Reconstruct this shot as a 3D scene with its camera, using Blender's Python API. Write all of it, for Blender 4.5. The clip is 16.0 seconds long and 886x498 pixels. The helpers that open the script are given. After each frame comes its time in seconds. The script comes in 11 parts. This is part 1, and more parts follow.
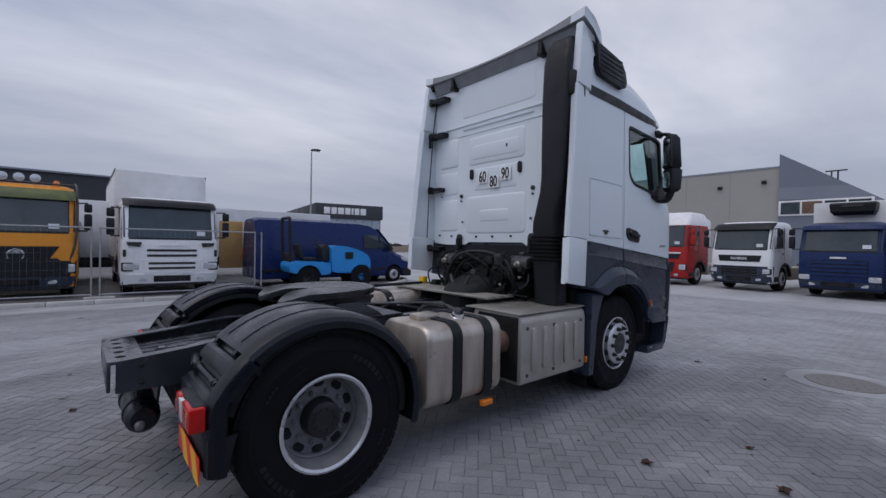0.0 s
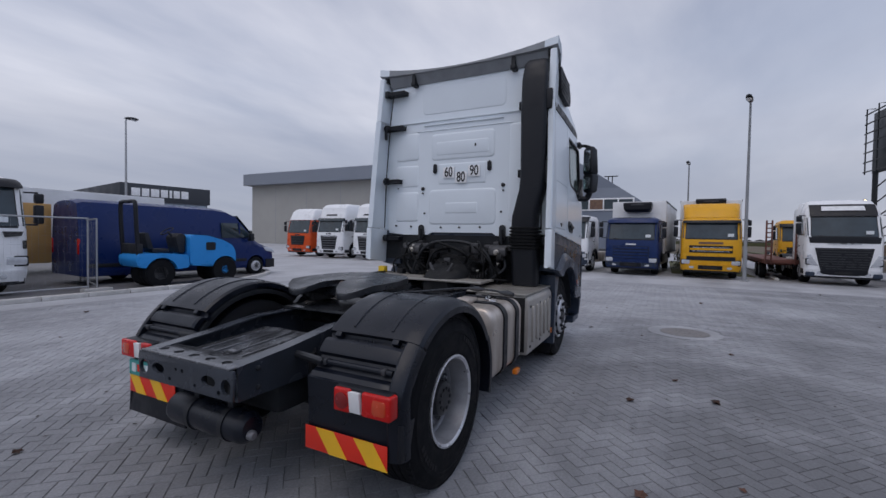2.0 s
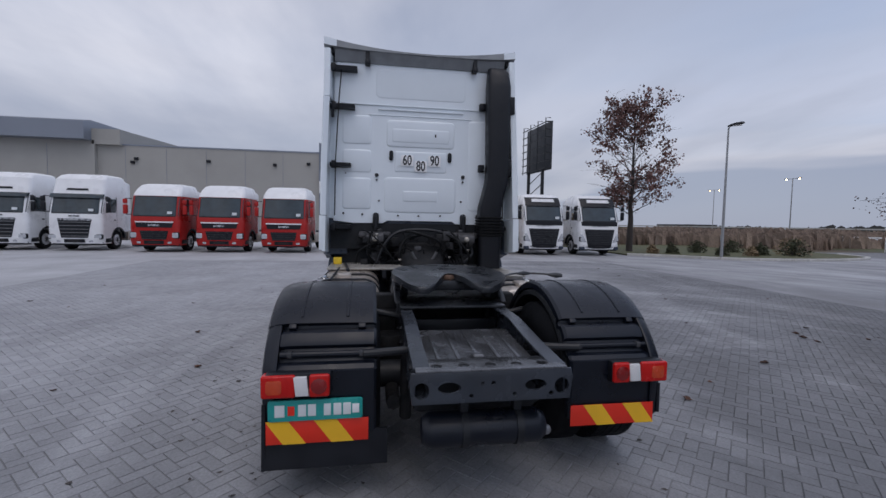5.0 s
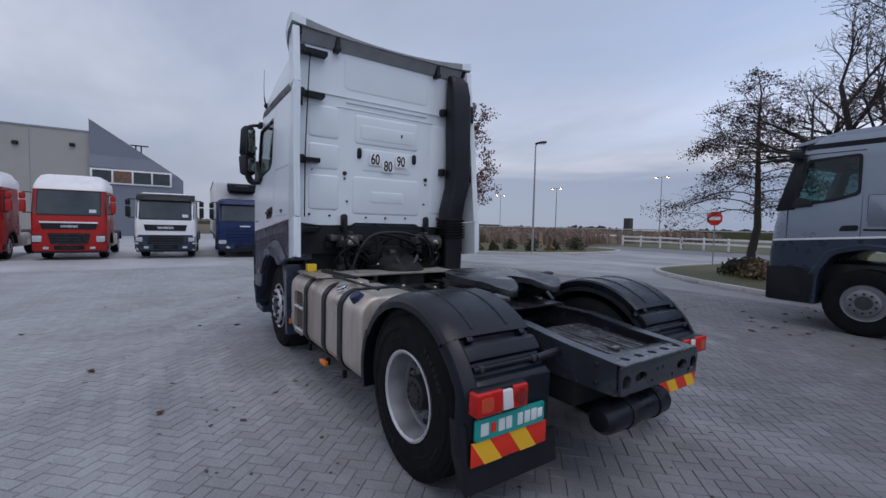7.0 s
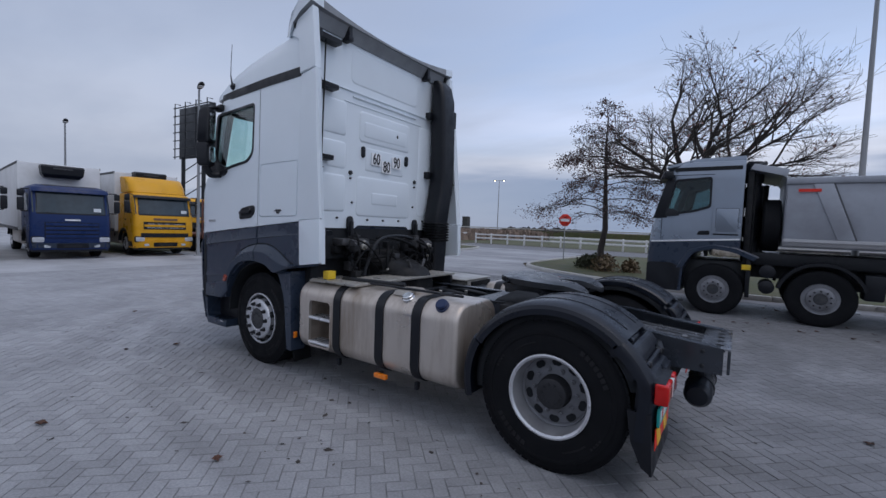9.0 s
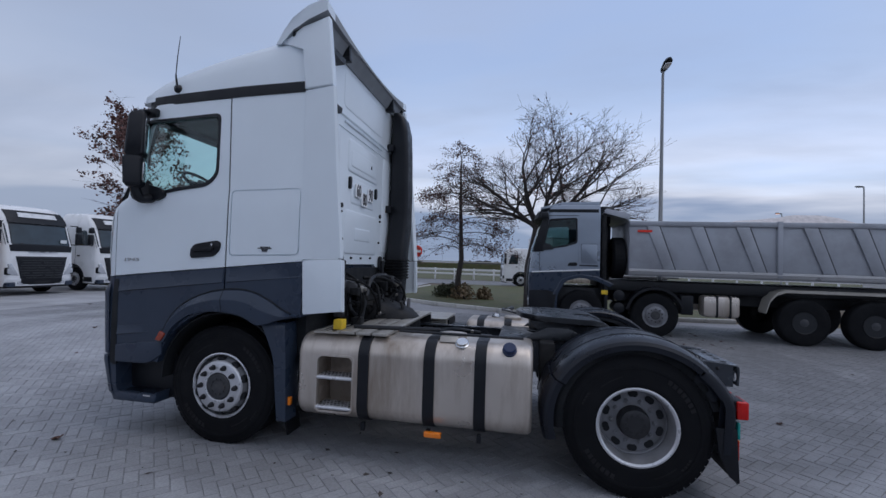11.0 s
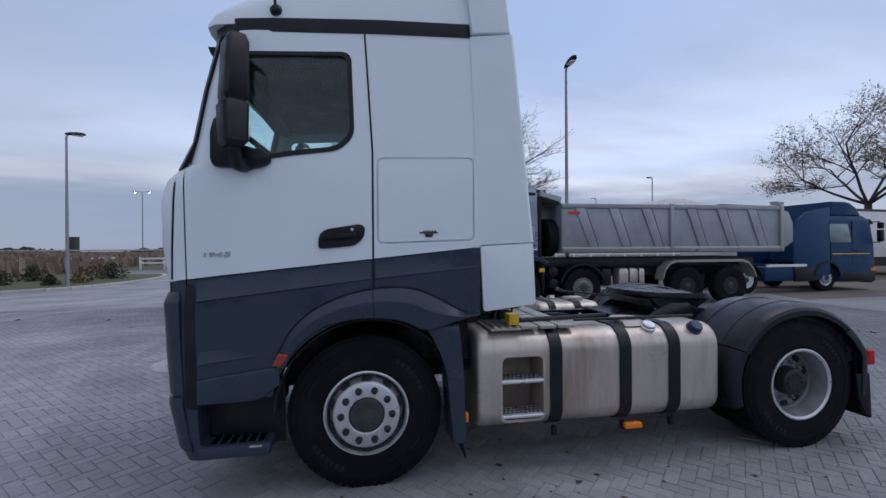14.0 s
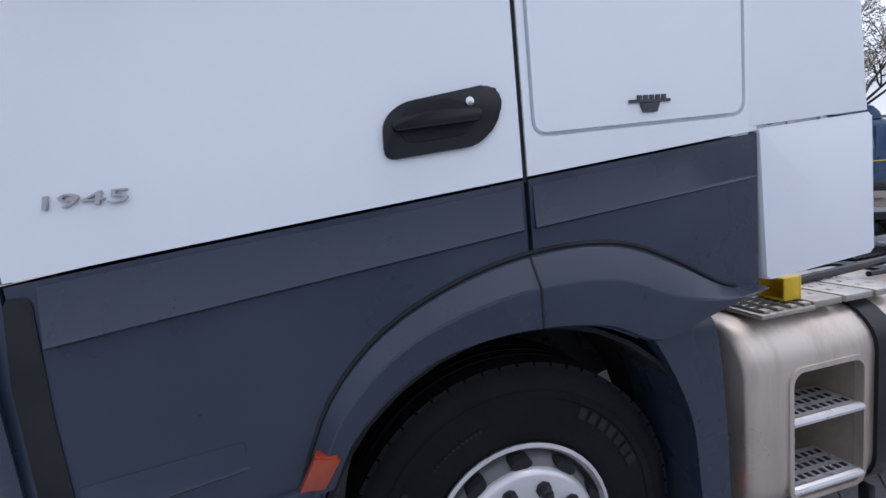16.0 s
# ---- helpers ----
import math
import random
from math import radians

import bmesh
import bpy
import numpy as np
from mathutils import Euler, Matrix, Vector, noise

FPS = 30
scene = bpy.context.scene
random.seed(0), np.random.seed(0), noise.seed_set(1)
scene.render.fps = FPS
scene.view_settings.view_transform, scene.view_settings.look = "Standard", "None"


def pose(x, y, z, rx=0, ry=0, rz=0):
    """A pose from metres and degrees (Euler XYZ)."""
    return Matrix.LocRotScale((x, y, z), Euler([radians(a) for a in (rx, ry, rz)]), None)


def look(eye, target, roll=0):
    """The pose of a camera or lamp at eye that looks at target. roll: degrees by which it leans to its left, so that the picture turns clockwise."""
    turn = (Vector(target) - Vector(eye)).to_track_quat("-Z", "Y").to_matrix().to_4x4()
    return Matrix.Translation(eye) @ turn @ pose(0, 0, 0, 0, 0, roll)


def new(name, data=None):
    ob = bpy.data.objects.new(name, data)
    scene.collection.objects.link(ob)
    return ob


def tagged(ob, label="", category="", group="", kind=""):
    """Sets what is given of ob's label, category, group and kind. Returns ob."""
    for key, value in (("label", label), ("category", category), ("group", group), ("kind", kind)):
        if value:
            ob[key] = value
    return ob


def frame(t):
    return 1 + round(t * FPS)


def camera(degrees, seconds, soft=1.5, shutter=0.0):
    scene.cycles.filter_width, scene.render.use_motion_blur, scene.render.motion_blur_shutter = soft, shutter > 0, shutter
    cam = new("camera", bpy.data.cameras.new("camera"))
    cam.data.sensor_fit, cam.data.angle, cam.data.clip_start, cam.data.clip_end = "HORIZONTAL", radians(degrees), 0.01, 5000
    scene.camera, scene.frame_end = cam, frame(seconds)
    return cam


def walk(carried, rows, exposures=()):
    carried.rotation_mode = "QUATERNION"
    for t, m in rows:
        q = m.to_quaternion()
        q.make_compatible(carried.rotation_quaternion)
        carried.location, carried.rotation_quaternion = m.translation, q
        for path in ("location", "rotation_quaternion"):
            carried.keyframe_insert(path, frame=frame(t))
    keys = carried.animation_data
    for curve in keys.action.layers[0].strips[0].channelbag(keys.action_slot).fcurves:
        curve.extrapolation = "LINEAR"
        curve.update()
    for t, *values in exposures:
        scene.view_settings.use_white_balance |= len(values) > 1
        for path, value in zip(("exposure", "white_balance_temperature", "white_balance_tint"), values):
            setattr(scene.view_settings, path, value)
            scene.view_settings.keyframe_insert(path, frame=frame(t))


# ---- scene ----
cam = camera(91.9, 16.0)
PATH = [
    (0, (-1.094, -3.709, 1.658), (0.195, -2.18, 1.64), 1.0),
    (0.5, (-1.539, -3.559, 1.628), (-0.111, -2.159, 1.596), 1.9),
    (1, (-1.886, -3.281, 1.643), (-0.294, -2.072, 1.604), 2.1),
    (1.5, (-2.271, -2.943, 1.654), (-0.577, -1.88, 1.604), 1.7),
    (2, (-2.494, -2.486, 1.645), (-0.716, -1.572, 1.588), 1.0),
    (2.5, (-2.765, -1.972, 1.641), (-0.903, -1.246, 1.568), 1.4),
    (3, (-2.901, -1.447, 1.626), (-0.983, -0.887, 1.532), 1.5),
    (3.5, (-3.122, -0.901, 1.649), (-1.159, -0.532, 1.538), 1.5),
    (4, (-3.198, -0.377, 1.645), (-1.204, -0.281, 1.538), 1.9),
    (4.5, (-3.231, 0.142, 1.677), (-1.236, 0.056, 1.563), 0.8),
    (5, (-3.156, 0.645, 1.685), (-1.186, 0.323, 1.564), 1.0),
    (5.2, (-3.062, 0.817, 1.679), (-1.112, 0.386, 1.56), 0.6),
    (7.3, (-2.197, 2.925, 1.691), (-0.646, 1.665, 1.59), 1.8),
    (7.5, (-2.066, 3.077, 1.688), (-0.592, 1.729, 1.592), 1.9),
    (8, (-1.774, 3.539, 1.713), (-0.485, 2.013, 1.617), 0.3),
    (8.2, (-1.628, 3.684, 1.721), (-0.368, 2.134, 1.627), 0.8),
    (10.3, (0.246, 4.699, 1.756), (0.931, 2.821, 1.687), 2.0),
    (10.5, (0.452, 4.746, 1.777), (1.032, 2.832, 1.738), 2.0),
    (11, (0.955, 4.79, 1.768), (1.332, 2.827, 1.827), 1.8),
    (11.5, (1.482, 4.947, 1.807), (1.668, 2.958, 1.905), 1.5),
    (12, (1.981, 4.972, 1.776), (2.057, 2.977, 1.905), 1.3),
    (12.5, (2.466, 5.009, 1.779), (2.375, 3.016, 1.915), 1.8),
    (13, (2.895, 4.875, 1.759), (2.69, 2.889, 1.882), 2.4),
    (13.5, (3.352, 4.649, 1.739), (3.059, 2.672, 1.81), 1.2),
    (14, (3.707, 4.321, 1.724), (3.363, 2.351, 1.722), -0.4),
    (14.5, (3.976, 3.823, 1.719), (3.57, 1.865, 1.657), -2.7),
    (15, (4.178, 3.37, 1.694), (3.739, 1.422, 1.597), -3.9),
    (15.5, (4.217, 2.837, 1.632), (3.781, 0.894, 1.438), -5.3),
    (16, (4.166, 2.357, 1.622), (3.723, 0.42, 1.388), -5.7),
]
walk(cam, [(t, look(eye, target, roll)) for t, eye, target, roll in PATH],
     exposures=((0.0, 0.08, 6650, 12), (2.0, 0.12, 6650, 12), (4.5, 0.10, 6650, 12), (7.5, 0.11, 6380, 11), (10.5, 0.07, 6200, 10), (12.0, -0.03, 6120, 10), (12.5, -0.01, 6120, 10), (14.0, 0.07, 6200, 11), (14.5, 0.13, 6250, 11), (15.0, 0.23, 6280, 12), (15.5, 0.33, 6380, 12), (16.0, 0.88, 6620, 13)))

# ---- world and light ----
world = bpy.data.worlds.new("dusk_sky")
scene.world = world
world.use_nodes = True
wn, wl = world.node_tree.nodes, world.node_tree.links
wn.clear()


def wnode(kind, **props):
    n = wn.new(kind)
    for k, v in props.items():
        if k == "ins":
            for i, val in v.items():
                n.inputs[i].default_value = val
    return n


sky = wn.new("ShaderNodeTexSky")
sky.sky_type = "NISHITA"
sky.sun_disc = False
sky.sun_elevation = radians(66.0)
sky.sun_rotation = radians(270.0)
sky.air_density, sky.dust_density, sky.ozone_density = 1.0, 0.4, 2.0
coord = wn.new("ShaderNodeTexCoord")
split = wn.new("ShaderNodeSeparateXYZ")
wl.new(coord.outputs["Generated"], split.inputs[0])
# Flatten the cloud layer: divide the plan by the height above the horizon.
lift = wnode("ShaderNodeMath"); lift.operation = "ADD"; lift.inputs[1].default_value = 0.16
wl.new(split.outputs["Z"], lift.inputs[0])
keep = wnode("ShaderNodeMath"); keep.operation = "MAXIMUM"; keep.inputs[1].default_value = 0.10
wl.new(lift.outputs[0], keep.inputs[0])
dx = wnode("ShaderNodeMath"); dx.operation = "DIVIDE"
dy = wnode("ShaderNodeMath"); dy.operation = "DIVIDE"
wl.new(split.outputs["X"], dx.inputs[0]); wl.new(keep.outputs[0], dx.inputs[1])
wl.new(split.outputs["Y"], dy.inputs[0]); wl.new(keep.outputs[0], dy.inputs[1])
plan = wn.new("ShaderNodeCombineXYZ")
wl.new(dx.outputs[0], plan.inputs[0]); wl.new(dy.outputs[0], plan.inputs[1])
warp = wn.new("ShaderNodeMapping")
warp.inputs["Rotation"].default_value = (0, 0, radians(35))
warp.inputs["Scale"].default_value = (0.45, 1.0, 1.0)
wl.new(plan.outputs[0], warp.inputs[0])
cloud = wn.new("ShaderNodeTexNoise")
cloud.inputs["Scale"].default_value = 1.1
cloud.inputs["Detail"].default_value = 7.0
cloud.inputs["Roughness"].default_value = 0.52
wl.new(warp.outputs[0], cloud.inputs["Vector"])
shade = wn.new("ShaderNodeValToRGB")
shade.color_ramp.elements[0].position, shade.color_ramp.elements[0].color = 0.30, (0.24, 0.255, 0.31, 1)
shade.color_ramp.elements[1].position, shade.color_ramp.elements[1].color = 0.66, (0.62, 0.61, 0.63, 1)
wl.new(cloud.outputs["Fac"], shade.inputs[0])
# Low band towards the set sun: pale and pinkish near the horizon, blue-grey bank under it.
band = wn.new("ShaderNodeValToRGB")
for pos, col in ((0.0, (0.093, 0.122, 0.192, 1)), (0.112, (0.104, 0.136, 0.212, 1)), (0.134, (0.34, 0.345, 0.39, 1)), (0.155, (0.40, 0.425, 0.50, 1)), (0.18, (0.30, 0.36, 0.48, 1)), (0.21, (0.39, 0.43, 0.55, 1)), (0.34, (0.30, 0.37, 0.52, 1))):
    e = band.color_ramp.elements.new(pos) if pos not in (0.0,) else band.color_ramp.elements[0]
    e.position, e.color = pos, col
band.color_ramp.elements[-1].position, band.color_ramp.elements[-1].color = 0.7, (0.30, 0.36, 0.52, 1)
ripple = wn.new("ShaderNodeTexNoise")
ripple.inputs["Scale"].default_value, ripple.inputs["Detail"].default_value = 3.0, 4.0
stretch = wn.new("ShaderNodeMapping")
stretch.inputs["Scale"].default_value = (0.7, 0.7, 5.0)
wl.new(coord.outputs["Generated"], stretch.inputs[0]); wl.new(stretch.outputs[0], ripple.inputs["Vector"])
wave = wn.new("ShaderNodeMapRange")
wave.inputs["From Min"].default_value, wave.inputs["From Max"].default_value = 0.3, 0.7
wave.inputs["To Min"].default_value, wave.inputs["To Max"].default_value = -0.028, 0.028
wl.new(ripple.outputs["Fac"], wave.inputs["Value"])
level = wnode("ShaderNodeMath"); level.operation = "ADD"
wl.new(split.outputs["Z"], level.inputs[0]); wl.new(wave.outputs[0], level.inputs[1])
wl.new(level.outputs[0], band.inputs[0])
side = wn.new("ShaderNodeVectorMath"); side.operation = "DOT_PRODUCT"
side.inputs[1].default_value = (-0.06, -0.998, 0.0)
wl.new(coord.outputs["Generated"], side.inputs[0])
sidef = wn.new("ShaderNodeMapRange")
sidef.inputs["From Min"].default_value, sidef.inputs["From Max"].default_value = -0.05, 0.82
sidef.inputs["To Min"].default_value, sidef.inputs["To Max"].default_value = 0.0, 0.9
wl.new(side.outputs["Value"], sidef.inputs["Value"])
streak = wn.new("ShaderNodeTexNoise")
streak.inputs["Scale"].default_value, streak.inputs["Detail"].default_value = 2.2, 6.0
wl.new(warp.outputs[0], streak.inputs["Vector"])
streakf = wn.new("ShaderNodeMapRange")
streakf.inputs["From Min"].default_value, streakf.inputs["From Max"].default_value = 0.36, 0.62
streakf.inputs["To Min"].default_value, streakf.inputs["To Max"].default_value = 0.6, 1.0
wl.new(streak.outputs["Fac"], streakf.inputs["Value"])
blendf = wn.new("ShaderNodeMath"); blendf.operation = "MULTIPLY"
wl.new(sidef.outputs[0], blendf.inputs[0]); wl.new(streakf.outputs[0], blendf.inputs[1])
both = wn.new("ShaderNodeMix"); both.data_type = "RGBA"
wl.new(blendf.outputs[0], both.inputs["Factor"])
wl.new(shade.outputs["Color"], both.inputs["A"]); wl.new(band.outputs["Color"], both.inputs["B"])
bg_cloud = wn.new("ShaderNodeBackground"); bg_cloud.inputs["Strength"].default_value = 2.0
bg_sky = wn.new("ShaderNodeBackground"); bg_sky.inputs["Strength"].default_value = 0.10
wl.new(both.outputs["Result"], bg_cloud.inputs["Color"])
wl.new(sky.outputs["Color"], bg_sky.inputs["Color"])
low = wn.new("ShaderNodeMapRange")
low.interpolation_type = "SMOOTHSTEP"
low.inputs["From Min"].default_value, low.inputs["From Max"].default_value = 0.08, 0.44
low.inputs["To Min"].default_value, low.inputs["To Max"].default_value = 0.45, 0.0
wl.new(level.outputs[0], low.inputs["Value"])
bank = wnode("ShaderNodeMath"); bank.operation = "MULTIPLY_ADD"; bank.inputs[1].default_value, bank.inputs[2].default_value = 0.95, 0.5
wl.new(low.outputs[0], bank.inputs[0])
# a grey-lavender haze low over the horizon away from the set sun
rest = wnode("ShaderNodeMath"); rest.operation = "MULTIPLY_ADD"; rest.inputs[1].default_value, rest.inputs[2].default_value = -1.0, 1.0
wl.new(blendf.outputs[0], rest.inputs[0])
haze = wnode("ShaderNodeMath"); haze.operation = "MULTIPLY"
wl.new(low.outputs[0], haze.inputs[0]); wl.new(rest.outputs[0], haze.inputs[1])
haze2 = wnode("ShaderNodeMath"); haze2.operation = "MULTIPLY"; haze2.use_clamp = True; haze2.inputs[1].default_value = 2.0
wl.new(haze.outputs[0], haze2.inputs[0])
hazed = wn.new("ShaderNodeMix"); hazed.data_type = "RGBA"
hazed.inputs["B"].default_value = (0.135, 0.155, 0.208, 1)
wl.new(haze2.outputs[0], hazed.inputs["Factor"]); wl.new(both.outputs["Result"], hazed.inputs["A"])
# a blue-grey cloud bank, hill-shaped, low over the far field
bank_dir = wn.new("ShaderNodeVectorMath"); bank_dir.operation = "DOT_PRODUCT"
bank_dir.inputs[1].default_value = (0.515, -0.857, 0.0)
wl.new(coord.outputs["Generated"], bank_dir.inputs[0])
swell = wn.new("ShaderNodeMapRange")
swell.interpolation_type = "SMOOTHSTEP"
swell.inputs["From Min"].default_value, swell.inputs["From Max"].default_value = 0.70, 0.97
swell.inputs["To Min"].default_value, swell.inputs["To Max"].default_value = 0.0, 0.118
wl.new(bank_dir.outputs["Value"], swell.inputs["Value"])
rim_lift = wnode("ShaderNodeMath"); rim_lift.operation = "MULTIPLY_ADD"; rim_lift.inputs[1].default_value = 0.55
wl.new(wave.outputs[0], rim_lift.inputs[0]); wl.new(swell.outputs[0], rim_lift.inputs[2])
under = wnode("ShaderNodeMath"); under.operation = "SUBTRACT"
wl.new(rim_lift.outputs[0], under.inputs[0]); wl.new(split.outputs["Z"], under.inputs[1])
bank_f = wn.new("ShaderNodeMapRange")
bank_f.interpolation_type = "SMOOTHSTEP"
bank_f.inputs["From Min"].default_value, bank_f.inputs["From Max"].default_value = -0.002, 0.012
bank_f.inputs["To Min"].default_value, bank_f.inputs["To Max"].default_value = 0.0, 0.85
wl.new(under.outputs[0], bank_f.inputs["Value"])
banked = wn.new("ShaderNodeMix"); banked.data_type = "RGBA"
banked.inputs["B"].default_value = (0.115, 0.147, 0.218, 1)
wl.new(bank_f.outputs[0], banked.inputs["Factor"]); wl.new(hazed.outputs["Result"], banked.inputs["A"])
# a duller grey quarter of cloud beside the bank
dull_dir = wn.new("ShaderNodeVectorMath"); dull_dir.operation = "DOT_PRODUCT"
dull_dir.inputs[1].default_value = (0.866, -0.5, 0.0)
wl.new(coord.outputs["Generated"], dull_dir.inputs[0])
dull = wn.new("ShaderNodeMapRange")
dull.interpolation_type = "SMOOTHSTEP"
dull.inputs["From Min"].default_value, dull.inputs["From Max"].default_value = 0.62, 0.95
dull.inputs["To Min"].default_value, dull.inputs["To Max"].default_value = 0.0, 0.52
wl.new(dull_dir.outputs["Value"], dull.inputs["Value"])
dulled = wn.new("ShaderNodeMix"); dulled.data_type = "RGBA"
dulled.inputs["B"].default_value = (0.185, 0.20, 0.245, 1)
wl.new(dull.outputs[0], dulled.inputs["Factor"]); wl.new(banked.outputs["Result"], dulled.inputs["A"])
wl.new(dulled.outputs["Result"], bg_cloud.inputs["Color"])
blend_sky = wn.new("ShaderNodeMixShader")
wout = wn.new("ShaderNodeOutputWorld")
wl.new(bank.outputs[0], blend_sky.inputs[0]); wl.new(bg_sky.outputs[0], blend_sky.inputs[1]); wl.new(bg_cloud.outputs[0], blend_sky.inputs[2])
wl.new(blend_sky.outputs[0], wout.inputs["Surface"])

sun = new("sun", bpy.data.lights.new("sun", "SUN"))
sun.data.energy, sun.data.angle, sun.data.color = 0.5, radians(40), (1.0, 0.93, 0.9)
sun.matrix_world = look((-13, 0, 29), (0, 0, 0))


# ---- materials ----
def mat(name, color, rough=0.6, metal=0.0, vary=0.12, scale=6.0, bump=0.0, bscale=60.0, coat=0.0, dirt=None, dirt_scale=1.5, dirt_amt=0.5,
        spec=0.5, island=0.0, objrand=0.0, rvary=0.15, runs=None):
    """A painted, metal, rubber or stone surface: base colour with grain, stains and fine relief."""
    m = bpy.data.materials.new(name)
    m.use_nodes = True
    n, l = m.node_tree.nodes, m.node_tree.links
    p = n["Principled BSDF"]
    p.inputs["Metallic"].default_value = metal
    p.inputs["Specular IOR Level"].default_value = spec
    p.inputs["Coat Weight"].default_value = coat
    p.inputs["Coat Roughness"].default_value = 0.12
    tc = n.new("ShaderNodeTexCoord")
    tex = n.new("ShaderNodeTexNoise")
    tex.inputs["Scale"].default_value, tex.inputs["Detail"].default_value = scale, 6.0
    l.new(tc.outputs["Object"], tex.inputs["Vector"])
    ramp = n.new("ShaderNodeMapRange")
    ramp.inputs["From Min"].default_value, ramp.inputs["From Max"].default_value = 0.3, 0.7
    ramp.inputs["To Min"].default_value, ramp.inputs["To Max"].default_value = 1 - vary, 1 + vary
    l.new(tex.outputs["Fac"], ramp.inputs["Value"])
    hsv = n.new("ShaderNodeHueSaturation")
    hsv.inputs["Color"].default_value = (*color, 1)
    last = ramp.outputs[0]
    for amount, source in ((island, ("ShaderNodeNewGeometry", "Random Per Island")), (objrand, ("ShaderNodeObjectInfo", "Random"))):
        if amount:
            g = n.new(source[0])
            r = n.new("ShaderNodeMapRange")
            r.inputs["To Min"].default_value, r.inputs["To Max"].default_value = 1 - amount, 1 + amount
            l.new(g.outputs[source[1]], r.inputs["Value"])
            mul = n.new("ShaderNodeMath"); mul.operation = "MULTIPLY"
            l.new(last, mul.inputs[0]); l.new(r.outputs[0], mul.inputs[1])
            last = mul.outputs[0]
    l.new(last, hsv.inputs["Value"])
    col = hsv.outputs["Color"]
    if dirt:
        d = n.new("ShaderNodeTexNoise")
        d.inputs["Scale"].default_value, d.inputs["Detail"].default_value, d.inputs["Roughness"].default_value = dirt_scale, 9.0, 0.65
        if runs:
            mp = n.new("ShaderNodeMapping")
            mp.inputs["Scale"].default_value = runs
            l.new(tc.outputs["Object"], mp.inputs["Vector"]); l.new(mp.outputs["Vector"], d.inputs["Vector"])
        else:
            l.new(tc.outputs["Object"], d.inputs["Vector"])
        dr = n.new("ShaderNodeMapRange")
        dr.inputs["From Min"].default_value, dr.inputs["From Max"].default_value = 0.44, 0.72
        dr.inputs["To Max"].default_value = dirt_amt
        l.new(d.outputs["Fac"], dr.inputs["Value"])
        mx = n.new("ShaderNodeMix"); mx.data_type = "RGBA"
        l.new(dr.outputs[0], mx.inputs["Factor"]); l.new(col, mx.inputs["A"])
        mx.inputs["B"].default_value = (*dirt, 1)
        col = mx.outputs["Result"]
    l.new(col, p.inputs["Base Color"])
    rr = n.new("ShaderNodeMapRange")
    rr.inputs["From Min"].default_value, rr.inputs["From Max"].default_value = 0.3, 0.7
    rr.inputs["To Min"].default_value, rr.inputs["To Max"].default_value = max(rough - rvary, 0.04), min(rough + rvary, 1.0)
    l.new(tex.outputs["Fac"], rr.inputs["Value"]); l.new(rr.outputs[0], p.inputs["Roughness"])
    if bump:
        b = n.new("ShaderNodeTexNoise")
        b.inputs["Scale"].default_value, b.inputs["Detail"].default_value = bscale, 4.0
        l.new(tc.outputs["Object"], b.inputs["Vector"])
        bp = n.new("ShaderNodeBump")
        bp.inputs["Strength"].default_value, bp.inputs["Distance"].default_value = bump, 0.02
        l.new(b.outputs["Fac"], bp.inputs["Height"]); l.new(bp.outputs["Normal"], p.inputs["Normal"])
    return m


def glow(name, color, strength):
    m = bpy.data.materials.new(name)
    m.use_nodes = True
    p = m.node_tree.nodes["Principled BSDF"]
    p.inputs["Base Color"].default_value = (*color, 1)
    p.inputs["Emission Color"].default_value = (*color, 1)
    p.inputs["Emission Strength"].default_value = strength
    return m


def pane(name, tint, rough=0.02, through=0.6):
    """Car glass: tinted, see-through, with a clear reflection."""
    m = bpy.data.materials.new(name)
    m.use_nodes = True
    n, l = m.node_tree.nodes, m.node_tree.links
    n.clear()
    tr = n.new("ShaderNodeBsdfTransparent"); tr.inputs[0].default_value = (*tint, 1)
    gl = n.new("ShaderNodeBsdfGlossy"); gl.inputs["Roughness"].default_value = rough
    lw = n.new("ShaderNodeLayerWeight"); lw.inputs["Blend"].default_value = 0.5
    pw = n.new("ShaderNodeMath"); pw.operation = "POWER"; pw.inputs[1].default_value = 4.0
    l.new(lw.outputs["Facing"], pw.inputs[0])
    fr = n.new("ShaderNodeMath"); fr.operation = "MULTIPLY_ADD"; fr.inputs[1].default_value, fr.inputs[2].default_value = 0.7, 0.042
    l.new(pw.outputs[0], fr.inputs[0])
    mx = n.new("ShaderNodeMixShader")
    l.new(fr.outputs[0], mx.inputs[0]); l.new(tr.outputs[0], mx.inputs[1]); l.new(gl.outputs[0], mx.inputs[2])
    o = n.new("ShaderNodeOutputMaterial")
    l.new(mx.outputs[0], o.inputs["Surface"])
    return m


WHITE = mat("white_paint", (0.765, 0.832, 0.88), 0.34, 0, 0.015, 3, 0, coat=0.35, rvary=0.03)
WHITE2 = mat("white_cab_paint", (0.82, 0.83, 0.84), 0.35, 0, 0.03, 2, coat=0.3, dirt=(0.5, 0.5, 0.5), dirt_amt=0.2)
GREYPLASTIC = mat("grey_cladding", (0.026, 0.039, 0.065), 0.34, 0, 0.06, 5, 0.06, 350, dirt=(0.045, 0.055, 0.075), dirt_scale=2.0, dirt_amt=0.2, spec=0.48)
BLACKPLASTIC = mat("black_plastic", (0.0065, 0.008, 0.012), 0.45, 0, 0.15, 8, 0.06, 300, dirt=(0.022, 0.022, 0.025), dirt_scale=2.2, dirt_amt=0.25, spec=0.35)
